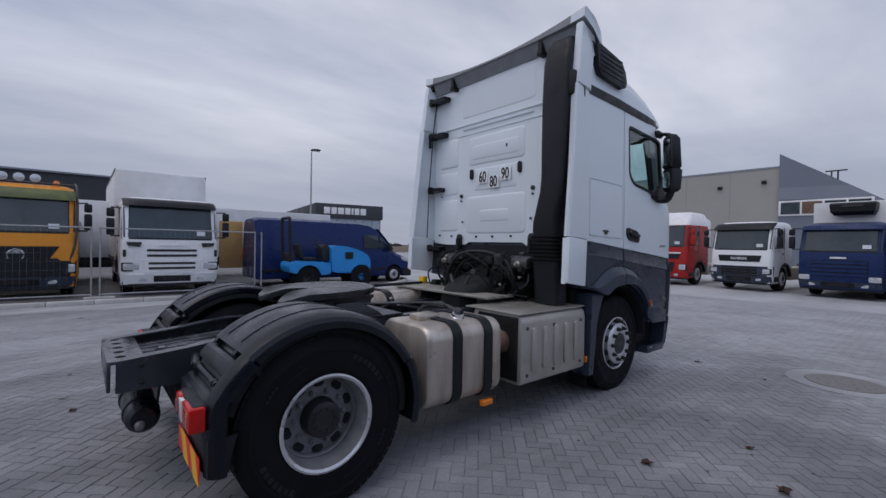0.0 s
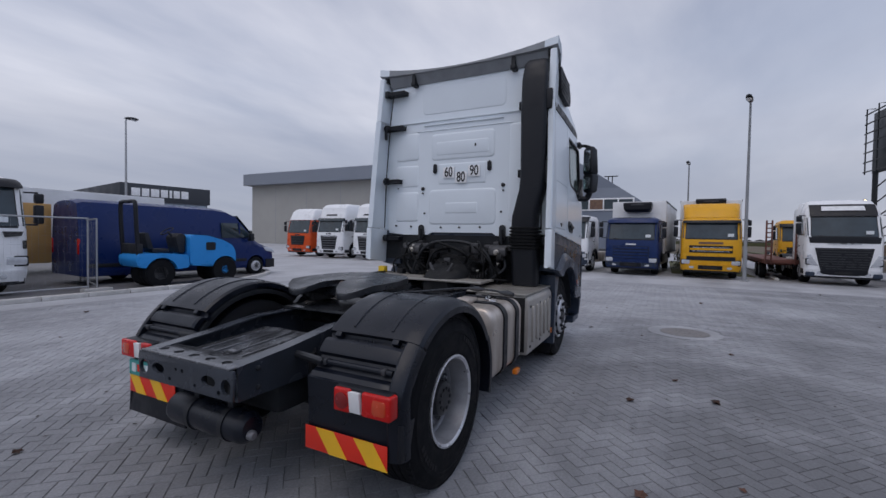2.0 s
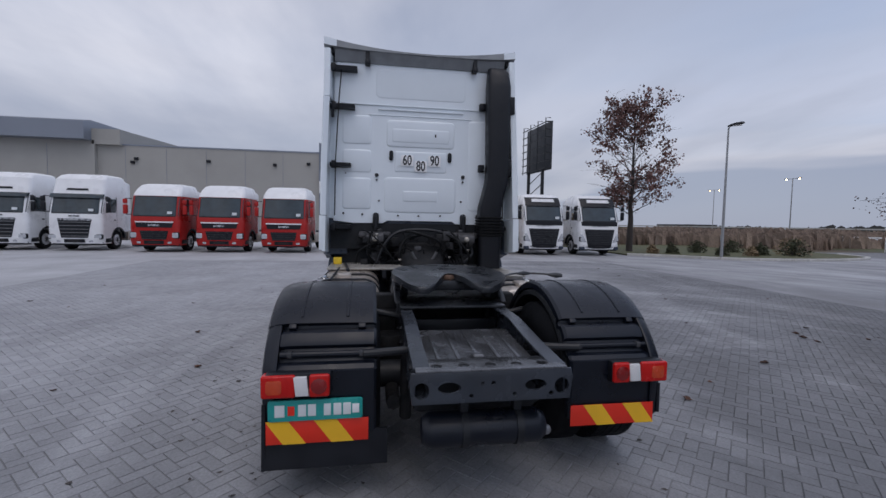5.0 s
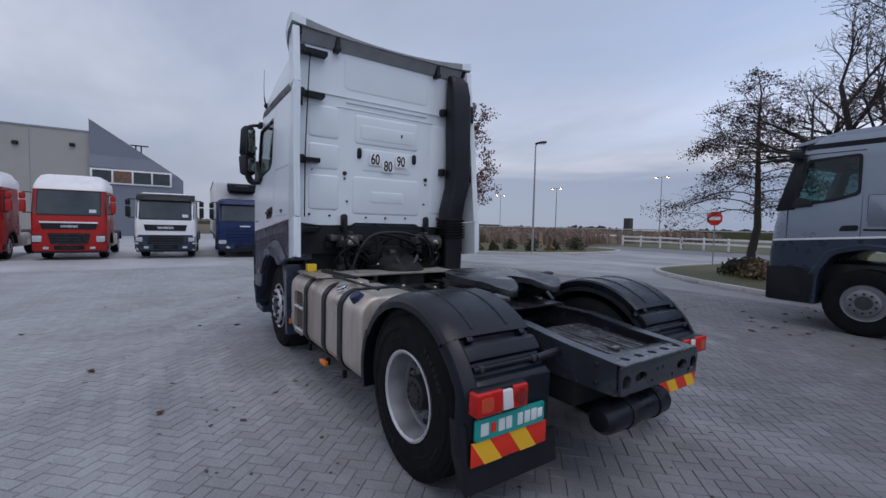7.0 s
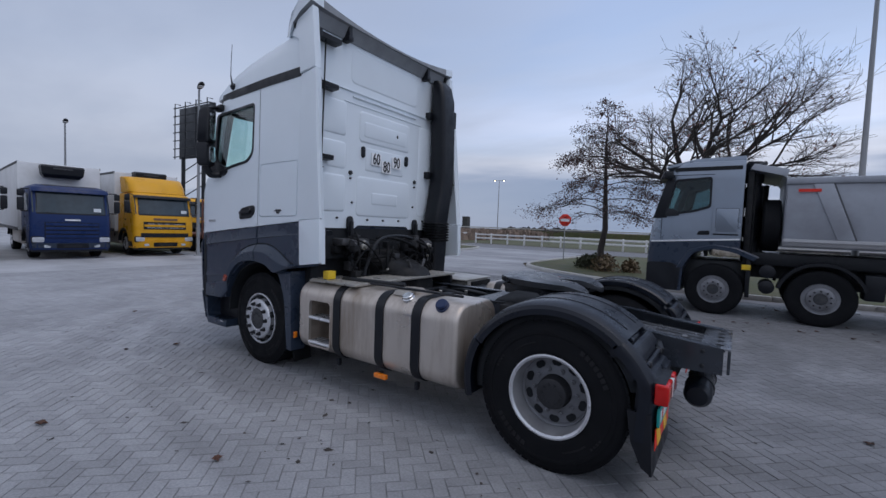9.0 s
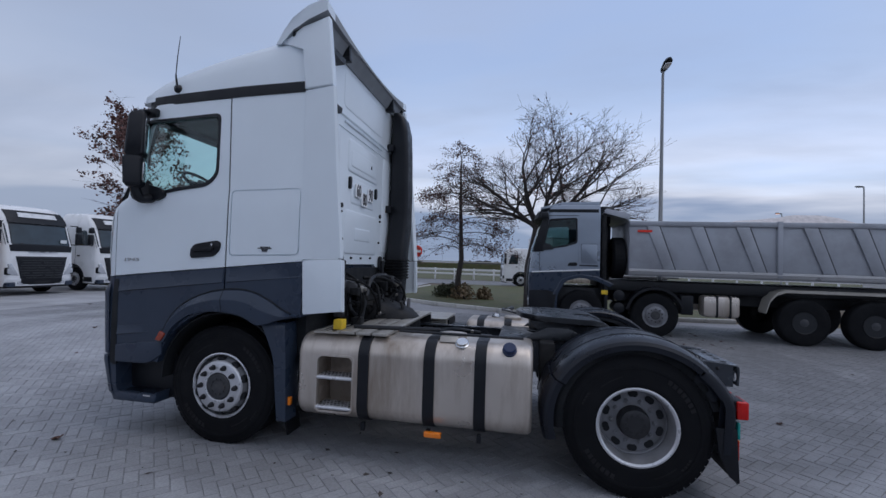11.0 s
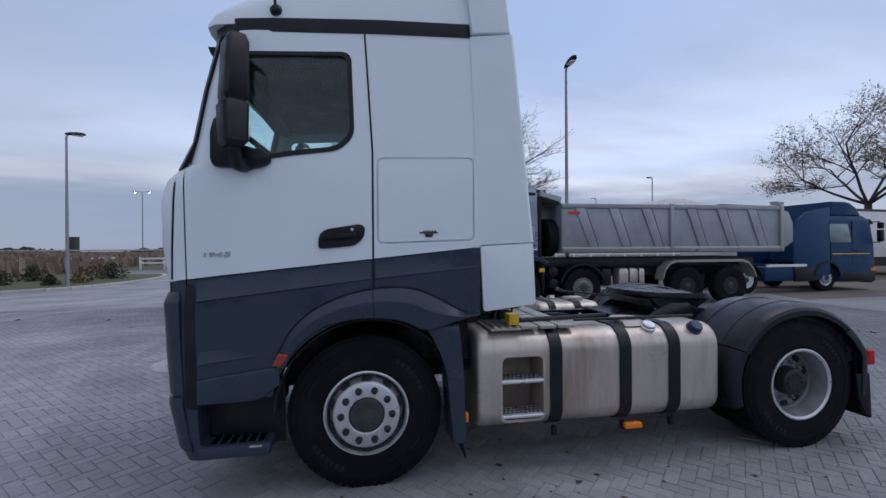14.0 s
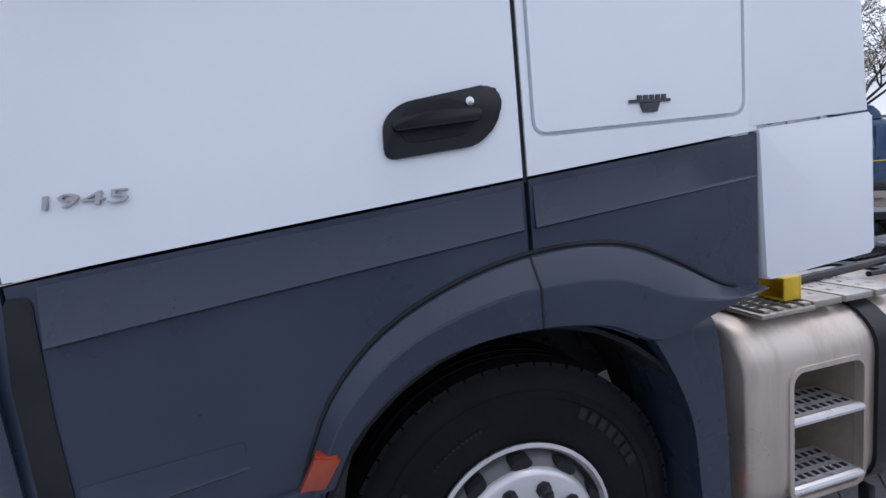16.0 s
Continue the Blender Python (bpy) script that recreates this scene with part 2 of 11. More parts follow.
FENDER = mat("fender_plastic", (0.0048, 0.0072, 0.0135), 0.33, 0, 0.15, 5, 0.06, 260, dirt=(0.011, 0.014, 0.021), dirt_scale=1.8, dirt_amt=0.3, spec=0.4)
RUBBER = mat("tyre_rubber", (0.0068, 0.0074, 0.0092), 0.72, 0, 0.25, 10, 0.15, 120, dirt=(0.0155, 0.0165, 0.0185), dirt_scale=3.5, dirt_amt=0.5, spec=0.15)
SIDEMARK = mat("moulded_tyre_marks", (0.022, 0.022, 0.024), 0.7, 0, 0.25, 10, spec=0.15)
CHASSIS = mat("chassis_paint", (0.016, 0.018, 0.022), 0.45, 0.1, 0.2, 6, 0.08, 120, dirt=(0.021, 0.021, 0.021), dirt_scale=3, dirt_amt=0.4, spec=0.4)
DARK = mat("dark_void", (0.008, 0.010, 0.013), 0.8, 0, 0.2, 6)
GREASE = mat("grease_black", (0.022, 0.025, 0.030), 0.32, 0.2, 0.3, 5, 0.15, 30, dirt=(0.07, 0.075, 0.08), dirt_scale=4, dirt_amt=0.4, spec=0.5)
ALU = mat("aluminium_tank", (0.60, 0.545, 0.49), 0.38, 0.68, 0.06, 2, 0.03, 200, dirt=(0.25, 0.19, 0.135), dirt_scale=1.5, dirt_amt=0.85, runs=(2.6, 2.0, 0.4))
ALUBOX = mat("dusty_steel_box", (0.44, 0.42, 0.39), 0.5, 0.45, 0.08, 3, 0.03, 200, dirt=(0.28, 0.25, 0.21), dirt_scale=2.0, dirt_amt=0.75)
ALUPLATE = mat("tread_plate", (0.46, 0.44, 0.40), 0.42, 0.65, 0.12, 5, 0.1, 80, dirt=(0.20, 0.18, 0.155), dirt_scale=5, dirt_amt=0.7)
RIM = mat("silver_rim", (0.66, 0.67, 0.70), 0.34, 0.5, 0.08, 8, 0.02, 100, dirt=(0.30, 0.29, 0.28), dirt_scale=4, dirt_amt=0.45)
RIMDARK = mat("dusty_rim", (0.22, 0.225, 0.24), 0.5, 0.35, 0.1, 8, 0.03, 100, dirt=(0.10, 0.095, 0.09), dirt_scale=5, dirt_amt=0.6)
HUB = mat("hub_grey", (0.05, 0.053, 0.06), 0.55, 0.3, 0.15, 12, 0.06, 80, dirt=(0.14, 0.13, 0.12), dirt_scale=8, dirt_amt=0.5)
HUBDARK = mat("oily_hub", (0.032, 0.033, 0.037), 0.45, 0.3, 0.15, 9, 0.04, 100, dirt=(0.016, 0.015, 0.015), dirt_scale=6, dirt_amt=0.6)
CHROME = mat("chrome", (0.66, 0.67, 0.68), 0.16, 1.0, 0.05, 10)
BLUECAP = mat("blue_cap", (0.007, 0.02, 0.07), 0.4, 0, 0.1, 12)
YELLOW = mat("yellow_chock", (0.78, 0.52, 0.02), 0.5, 0, 0.1, 12, dirt=(0.35, 0.25, 0.06), dirt_scale=9, dirt_amt=0.4)
REDLENS = mat("red_lens", (0.52, 0.012, 0.010), 0.16, 0, 0.08, 20, coat=0.15, spec=0.3)
CLEAR = mat("clear_lens", (0.72, 0.72, 0.72), 0.14, 0, 0.04, 20, coat=0.8)
ORANGE = mat("orange_marker", (0.85, 0.22, 0.01), 0.3, 0, 0.05, 20, coat=0.5)
BOARDRED = mat("board_red", (0.78, 0.030, 0.012), 0.45, 0, 0.05, 8, dirt=(0.4, 0.05, 0.03), dirt_amt=0.2)
BOARDYEL = mat("board_yellow", (0.90, 0.50, 0.02), 0.45, 0, 0.05, 8, dirt=(0.5, 0.3, 0.06), dirt_amt=0.2)
PLATE = mat("plate_teal", (0.015, 0.34, 0.31), 0.35, 0, 0.05, 8, dirt=(0.1, 0.25, 0.24), dirt_amt=0.3)
PLATEBAR = mat("plate_bar", (0.72, 0.76, 0.76), 0.4, 0, 0.05, 8)
STICKER = mat("sticker_white", (0.86, 0.87, 0.88), 0.45, 0, 0.03, 8)
INK = mat("sticker_ink", (0.015, 0.015, 0.017), 0.5, 0, 0.05, 8)
GLASS = pane("tinted_glass", (0.83, 0.93, 0.92))
SCREEN = pane("windscreen_glass", (0.78, 0.95, 0.92))
TIPGLASS = pane("dark_tinted_glass", (0.50, 0.60, 0.60))
DARKGLASS = mat("dark_glass", (0.020, 0.034, 0.042), 0.08, 0, 0.35, 2, spec=0.7, rvary=0.03)
INTERIOR = mat("cab_interior", (0.010, 0.0115, 0.015), 0.7, 0, 0.15, 5, 0.05, 100)
PAPER = mat("paper_sheet", (0.72, 0.76, 0.78), 0.6, 0, 0.08, 20)
HOSE = mat("black_hose", (0.006, 0.0065, 0.0075), 0.6, 0, 0.15, 12, spec=0.2)
OILY = mat("oily_casting", (0.016, 0.017, 0.019), 0.6, 0.15, 0.4, 9, 0.3, 25, dirt=(0.045, 0.043, 0.041), dirt_scale=6, dirt_amt=0.6, spec=0.2)
CASTALU = mat("cast_aluminium", (0.09, 0.09, 0.095), 0.5, 0.5, 0.2, 10, 0.1, 90, dirt=(0.03, 0.03, 0.03), dirt_scale=6, dirt_amt=0.85)
RAIL = mat("frame_paint", (0.046, 0.054, 0.068), 0.24, 0.25, 0.2, 5, 0.06, 90, dirt=(0.050, 0.052, 0.055), dirt_scale=3, dirt_amt=0.45, spec=0.5)
DUSTY = mat("dusty_ramp_steel", (0.15, 0.157, 0.17), 0.22, 0.6, 0.45, 6, 0.2, 45, dirt=(0.15, 0.15, 0.155), dirt_scale=3.5, dirt_amt=0.6, spec=0.5)
REFLECTOR = mat("dark_red_reflector", (0.22, 0.006, 0.006), 0.2, 0, 0.1, 30, coat=0.6)
ALUDIRT = mat("grimy_step_well", (0.34, 0.285, 0.235), 0.6, 0.2, 0.2, 5, 0.1, 60, dirt=(0.08, 0.06, 0.045), dirt_scale=5, dirt_amt=0.7)
REPEATER = mat("dark_amber_lens", (0.30, 0.038, 0.010), 0.16, 0, 0.08, 20, coat=0.8)
BADGEDARK = mat("dark_chrome_badge", (0.06, 0.062, 0.068), 0.3, 0.6, 0.1, 30)
BARREL = mat("dull_rim_barrel", (0.40, 0.404, 0.42), 0.42, 0.5, 0.1, 8, 0.03, 100, dirt=(0.17, 0.165, 0.16), dirt_scale=5, dirt_amt=0.55)
NUT = mat("dark_wheel_nut", (0.022, 0.022, 0.026), 0.5, 0.3, 0.15, 20)
DISCGREY = mat("grey_wheel_disc", (0.22, 0.226, 0.245), 0.45, 0.35, 0.12, 8, 0.03, 100, dirt=(0.085, 0.082, 0.08), dirt_scale=5, dirt_amt=0.6)
BADGE = mat("silver_badge", (0.42, 0.43, 0.45), 0.4, 0.3, 0.05, 10)
RUST = mat("rusty_steel", (0.20, 0.12, 0.08), 0.75, 0.2, 0.3, 8, 0.15, 60, dirt=(0.06, 0.045, 0.04), dirt_scale=5, dirt_amt=0.7)


# ---- shape helpers ----
def part(name, bm, material, parent=None, label="", angle=35.0):
    """Link a bmesh as one mesh object under a thing or part."""
    bmesh.ops.recalc_face_normals(bm, faces=bm.faces)
    me = bpy.data.meshes.new(name)
    bm.to_mesh(me)
    bm.free()
    for m in material if isinstance(material, (list, tuple)) else [material]:
        me.materials.append(m)
    me.polygons.foreach_set("use_smooth", [True] * len(me.polygons))
    me.set_sharp_from_angle(angle=radians(angle))
    ob = new(name, me)
    if parent is not None:
        ob.parent = parent
    if label:
        ob["label"] = label
    return ob


def thing(name, label, category, m=None, group="", kind=""):
    ob = tagged(new(name), label, category, group, kind)
    ob.empty_display_size = 0.2
    if m is not None:
        ob.matrix_basis = m
    return ob


def box(bm, x, y, z, bev=0.0, seg=2):
    """A box from its ranges, with rounded edges."""
    r = bmesh.ops.create_cube(bm, size=1.0)["verts"]
    for v in r:
        v.co = Vector((x[0] + (v.co.x + 0.5) * (x[1] - x[0]), y[0] + (v.co.y + 0.5) * (y[1] - y[0]), z[0] + (v.co.z + 0.5) * (z[1] - z[0])))
    if bev:
        edges = list({e for v in r for e in v.link_edges})
        bmesh.ops.bevel(bm, geom=edges, offset=bev, segments=seg, affect="EDGES", profile=0.5, clamp_overlap=True)
    return bm


def prism(bm, pts, axis, lo, hi, bev=0.0, seg=2):
    """A polygon drawn in the two other axes, in their order, drawn out along axis from lo to hi."""
    def at(p, h):
        return {"x": (h, p[0], p[1]), "y": (p[0], h, p[1]), "z": (p[0], p[1], h)}[axis]
    a = [bm.verts.new(at(p, lo)) for p in pts]
    b = [bm.verts.new(at(p, hi)) for p in pts]
    n = len(pts)
    faces = [bm.faces.new(a), bm.faces.new(b[::-1])]
    faces += [bm.faces.new((a[i], b[i], b[(i + 1) % n], a[(i + 1) % n])) for i in range(n)]
    if bev:
        edges = [e for f in faces[:2] for e in f.edges]
        bmesh.ops.bevel(bm, geom=edges, offset=bev, segments=seg, affect="EDGES", profile=0.5, clamp_overlap=True)
    return bm


def loft(bm, rings, cap=True, closed=True):
    rows = [[bm.verts.new(p) for p in ring] for ring in rings]
    n = len(rows[0])
    for a, b in zip(rows, rows[1:]):
        for i in range(n if closed else n - 1):
            bm.faces.new((a[i], a[(i + 1) % n], b[(i + 1) % n], b[i]))
    if cap:
        bm.faces.new(rows[0][::-1])
        bm.faces.new(rows[-1])
    return bm


def tube(bm, pts, r, n=8, cap=True):
    """A round bar or hose along points; r is one radius or one for each point."""
    pts = [Vector(p) for p in pts]
    rs = r if isinstance(r, (list, tuple)) else [r] * len(pts)
    t = (pts[1] - pts[0]).normalized()
    u = t.orthogonal().normalized()
    rings = []
    for i, p in enumerate(pts):
        d = (pts[min(i + 1, len(pts) - 1)] - pts[max(i - 1, 0)]).normalized()
        u = (u - d * u.dot(d)).normalized()
        w = d.cross(u)
        rings.append([p + rs[i] * (u * math.cos(2 * math.pi * k / n) + w * math.sin(2 * math.pi * k / n)) for k in range(n)])
    return loft(bm, rings, cap)


def lathe(bm, prof, n, m):
    """A profile of (radius, height) turned about the z axis of m."""
    rings = [[m @ Vector((r * math.cos(2 * math.pi * k / n), r * math.sin(2 * math.pi * k / n), h)) for k in range(n)] for r, h in prof]
    return loft(bm, rings, cap=prof[0][0] > 1e-6 or True)


def smooth_path(pts, steps=6):
    """A rounded path through points."""
    pts = [Vector(p) for p in pts]
    out = []
    for i in range(len(pts) - 1):
        p0, p1, p2, p3 = pts[max(i - 1, 0)], pts[i], pts[i + 1], pts[min(i + 2, len(pts) - 1)]
        for k in range(steps):
            t = k / steps
            out.append(0.5 * (2 * p1 + (p2 - p0) * t + (2 * p0 - 5 * p1 + 4 * p2 - p3) * t * t + (3 * p1 - p0 - 3 * p2 + p3) * t ** 3))
    return out + [pts[-1]]


def round_rect(a0, a1, b0, b1, r, n=5):
    out = []
    for ca, cb, start in ((a1 - r, b1 - r, 0), (a0 + r, b1 - r, 90), (a0 + r, b0 + r, 180), (a1 - r, b0 + r, 270)):
        for k in range(n + 1):
            g = radians(start + 90 * k / n)
            out.append((ca + r * math.cos(g), cb + r * math.sin(g)))
    return out


def round_poly(pts, r, n=4):
    """A polygon with its corners rounded."""
    out = []
    for i, p in enumerate(pts):
        p, a, b = Vector(p), Vector(pts[i - 1]), Vector(pts[(i + 1) % len(pts)])
        ra = min(r, (a - p).length * 0.45, (b - p).length * 0.45)
        s, e = p + (a - p).normalized() * ra, p + (b - p).normalized() * ra
        for k in range(n + 1):
            t = k / n
            out.append(tuple((1 - t) ** 2 * s + 2 * t * (1 - t) * p + t * t * e))
    return out


def carve(bm, cutters):
    """The bmesh with the cutters' volumes taken away."""
    me = bpy.data.meshes.new("tmp")
    bmesh.ops.recalc_face_normals(bm, faces=bm.faces)
    bm.to_mesh(me); bm.free()
    ob = new("tmp", me)
    others = []
    for c in cutters:
        bmesh.ops.recalc_face_normals(c, faces=c.faces)
        cm = bpy.data.meshes.new("cut")
        c.to_mesh(cm); c.free()
        co = new("cut", cm)
        others.append(co)
        md = ob.modifiers.new("cut", "BOOLEAN")
        md.operation, md.solver, md.object = "DIFFERENCE", "EXACT", co
    done = bpy.data.meshes.new_from_object(ob.evaluated_get(bpy.context.evaluated_depsgraph_get()))
    out = bmesh.new()
    out.from_mesh(done)
    for o in (ob, *others):
        data = o.data
        bpy.data.objects.remove(o)
        bpy.data.meshes.remove(data)
    bpy.data.meshes.remove(done)
    return out


def letters(name, text, size, depth, material, parent, m, label="", bold=0.0, squeeze=1.0):
    """Flat writing in the built-in font, turned into a mesh."""
    cu = bpy.data.curves.new(name, "FONT")
    cu.body, cu.size, cu.extrude, cu.align_x, cu.align_y, cu.offset = text, size, depth, "CENTER", "CENTER", bold
    tmp = new("tmp", cu)
    me = bpy.data.meshes.new_from_object(tmp.evaluated_get(bpy.context.evaluated_depsgraph_get()))
    bpy.data.objects.remove(tmp)
    me.transform(m @ Matrix.Diagonal((squeeze, 1, 1, 1)))
    me.materials.clear(); me.materials.append(material)
    ob = new(name, me)
    ob.parent = parent
    if label:
        ob["label"] = label
    return ob


# ---- ground ----
def ground_material(name, base, light, joint_scale=None, rough=0.72):
    """Worn grey paving: grain, stains, pale sweeps left by turning wheels; paler towards +x and +y."""
    m = bpy.data.materials.new(name)
    m.use_nodes = True
    n, l = m.node_tree.nodes, m.node_tree.links
    p = n["Principled BSDF"]
    tc = n.new("ShaderNodeTexCoord")
    pos = n.new("ShaderNodeNewGeometry")
    def noise_at(scale, detail, rough_=0.5, src=None, distort=0.0):
        t = n.new("ShaderNodeTexNoise")
        t.inputs["Scale"].default_value, t.inputs["Detail"].default_value, t.inputs["Roughness"].default_value, t.inputs["Distortion"].default_value = scale, detail, rough_, distort
        l.new((src or pos.outputs["Position"]), t.inputs["Vector"])
        return t.outputs["Fac"]
    def ranged(v, a, b, c, d):
        r = n.new("ShaderNodeMapRange")
        for k, val in zip(("From Min", "From Max", "To Min", "To Max"), (a, b, c, d)):
            r.inputs[k].default_value = val
        l.new(v, r.inputs["Value"])
        return r.outputs[0]
    mp = n.new("ShaderNodeMapping")
    mp.inputs["Scale"].default_value = (0.16, 0.55, 1)
    mp.inputs["Rotation"].default_value = (0, 0, radians(20))
    l.new(pos.outputs["Position"], mp.inputs[0])
    # arcs left by turning wheels: streaks round a point beside the truck
    off = n.new("ShaderNodeVectorMath"); off.operation = "SUBTRACT"; off.inputs[1].default_value = (2.0, -4.0, 0.0)
    l.new(pos.outputs["Position"], off.inputs[0])
    ln = n.new("ShaderNodeVectorMath"); ln.operation = "LENGTH"
    l.new(off.outputs[0], ln.inputs[0])
    nrm_dir = n.new("ShaderNodeVectorMath"); nrm_dir.operation = "NORMALIZE"
    l.new(off.outputs[0], nrm_dir.inputs[0])
    sep = n.new("ShaderNodeSeparateXYZ"); l.new(nrm_dir.outputs[0], sep.inputs[0])
    pol = n.new("ShaderNodeCombineXYZ")
    l.new(ln.outputs["Value"], pol.inputs[2]); l.new(sep.outputs["X"], pol.inputs[0]); l.new(sep.outputs["Y"], pol.inputs[1])
    arcs = ranged(noise_at(1.1, 5, 0.6, pol.outputs[0], 0.3), 0.46, 0.66, 0.0, 0.55)
    pos_xyz = n.new("ShaderNodeSeparateXYZ"); l.new(pos.outputs["Position"], pos_xyz.inputs[0])
    # base colour turns paler towards +y here, towards +x below
    pale_by_y = ranged(pos_xyz.outputs["Y"], -8.5, 5.0, -0.55, 0.62)
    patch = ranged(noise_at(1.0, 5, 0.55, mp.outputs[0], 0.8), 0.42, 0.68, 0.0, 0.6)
    s1 = n.new("ShaderNodeMath"); s1.operation = "ADD"; l.new(arcs, s1.inputs[0]); l.new(pale_by_y, s1.inputs[1])
    ahead = ranged(pos_xyz.outputs["X"], -3.0, 10.0, -0.36, 0.52)
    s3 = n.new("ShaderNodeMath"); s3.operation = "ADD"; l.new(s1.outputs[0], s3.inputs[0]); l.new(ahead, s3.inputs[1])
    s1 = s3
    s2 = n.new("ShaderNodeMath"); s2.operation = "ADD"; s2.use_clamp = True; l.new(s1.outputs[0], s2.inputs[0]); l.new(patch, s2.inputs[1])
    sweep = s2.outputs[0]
    blotch = ranged(noise_at(0.5, 6, 0.6), 0.32, 0.7, 0.82, 1.14)
    grain = ranged(noise_at(55, 4), 0.3, 0.7, 0.86, 1.14)
    mul = n.new("ShaderNodeMath"); mul.operation = "MULTIPLY"
    l.new(blotch, mul.inputs[0]); l.new(grain, mul.inputs[1])
    last = mul.outputs[0]
    for node, sock, amt in (("ShaderNodeNewGeometry", "Random Per Island", 0.09), ("ShaderNodeObjectInfo", "Random", 0.06)):
        g = n.new(node)
        m2 = n.new("ShaderNodeMath"); m2.operation = "MULTIPLY"
        l.new(ranged(g.outputs[sock], 0, 1, 1 - amt, 1 + amt), m2.inputs[1]); l.new(last, m2.inputs[0])
        last = m2.outputs[0]
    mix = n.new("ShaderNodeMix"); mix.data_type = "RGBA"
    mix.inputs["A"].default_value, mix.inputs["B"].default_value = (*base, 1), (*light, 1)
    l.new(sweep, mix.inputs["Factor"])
    hsv = n.new("ShaderNodeHueSaturation")
    l.new(mix.outputs["Result"], hsv.inputs["Color"]); l.new(last, hsv.inputs["Value"])
    l.new(hsv.outputs["Color"], p.inputs["Base Color"])
    l.new(ranged(noise_at(0.8, 5), 0.3, 0.7, rough - 0.16, rough + 0.12), p.inputs["Roughness"])
    b = n.new("ShaderNodeBump")
    b.inputs["Strength"].default_value, b.inputs["Distance"].default_value = 0.35, 0.006
    l.new(noise_at(90, 3), b.inputs["Height"]); l.new(b.outputs["Normal"], p.inputs["Normal"])
    return m


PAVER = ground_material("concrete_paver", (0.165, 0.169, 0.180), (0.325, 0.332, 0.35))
# far ground: the sky's sheen on it is put into this paler colour
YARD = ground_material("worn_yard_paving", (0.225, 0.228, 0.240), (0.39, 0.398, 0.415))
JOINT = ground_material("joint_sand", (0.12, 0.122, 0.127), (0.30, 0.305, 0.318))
ASPHALT = mat("old_asphalt", (0.135, 0.135, 0.142), 0.6, 0, 0.2, 3, 0.3, 120, dirt=(0.17, 0.155, 0.14), dirt_scale=0.7, dirt_amt=0.6)
KERB = mat("kerb_concrete", (0.50, 0.49, 0.47), 0.8, 0, 0.12, 5, 0.2, 60, dirt=(0.2, 0.19, 0.17), dirt_scale=2, dirt_amt=0.5, objrand=0.08)
GRASSMAT = mat("winter_grass", (0.075, 0.085, 0.035), 0.9, 0, 0.3, 1.5, 0.4, 30, dirt=(0.13, 0.10, 0.055), dirt_scale=0.8, dirt_amt=0.7)
FIELD = mat("brown_field", (0.115, 0.085, 0.055), 0.95, 0, 0.35, 0.25, 0.3, 8, dirt=(0.075, 0.08, 0.04), dirt_scale=0.06, dirt_amt=0.8)


def sheet(name, outline, z, material, label, category, thick=0.3):
    bm = bmesh.new()
    top = [bm.verts.new((x, y, z)) for x, y in outline]
    bm.faces.new(top)
    ob = part(name, bm, material)
    return tagged(ob, label, category, kind="structure")


DIRT = mat("trodden_brown_dirt", (0.125, 0.105, 0.092), 0.9, 0, 0.3, 1.2, 0.3, 30, dirt=(0.20, 0.18, 0.165), dirt_scale=0.5, dirt_amt=0.7)
ang = [2 * math.pi * k / 96 for k in range(96)]
sheet("ground", [(1900 * math.cos(a), 1900 * math.sin(a)) for a in ang], -0.06, FIELD, "flat brown field reaching to the horizon", "ground")
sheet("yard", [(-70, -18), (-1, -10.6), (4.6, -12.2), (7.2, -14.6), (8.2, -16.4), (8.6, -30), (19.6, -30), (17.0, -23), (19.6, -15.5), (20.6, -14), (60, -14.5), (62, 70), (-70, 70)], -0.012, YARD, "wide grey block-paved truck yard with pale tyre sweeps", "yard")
sheet("dirt_verge", [(-10.2, -7.3), (-10.8, -9.2), (-9.9, -11.3), (-22, -13.2), (-42, -15.5), (-42, -8.6), (-24, -8.0), (-17, -7.2), (-13, -7.5)], -0.007, DIRT, "brown trodden dirt and litter beside the yard", "ground")
sheet("side_road", [(-70, -30), (24, -30), (24, -38), (-70, -38)], -0.030, ASPHALT, "grey access road beyond the yard", "road")
sheet("meadow", [(-110, -39), (140, -39), (120, -90), (60, -122), (-60, -127), (-140, -134)], -0.035, GRASSMAT, "rough green meadow beyond the white fence", "grass")
GRASS_ISLAND = [(-6, -11.2), (-1.5, -10.7), (0.7, -10.6), (2.6, -11.4), (4.7, -12.5), (6.3, -13.7), (7.1, -14.6), (7.5, -15.6), (7.7, -17.5), (7.5, -25), (5, -28.5), (-6, -28.5)]
GRASS_FAR = [(19.6, -13.9), (19.1, -15.0), (18.2, -16.3), (17.2, -17.3), (16.5, -19.0), (16.2, -21.2), (16.3, -24.0), (16.9, -26.6), (18.2, -28.8), (20.6, -29.8), (30, -30.5), (60, -34), (80, -30), (80, -14.4), (30, -14.1)]
for outline, lab in ((GRASS_ISLAND, "short winter grass on the kerbed island"), (GRASS_FAR, "short winter grass verge beyond the kerb")):
    bm = bmesh.new()
    prism(bm, outline, "z", -0.03, 0.07)
    tagged(part("grass_verge", bm, GRASSMAT), lab, "grass", kind="structure")


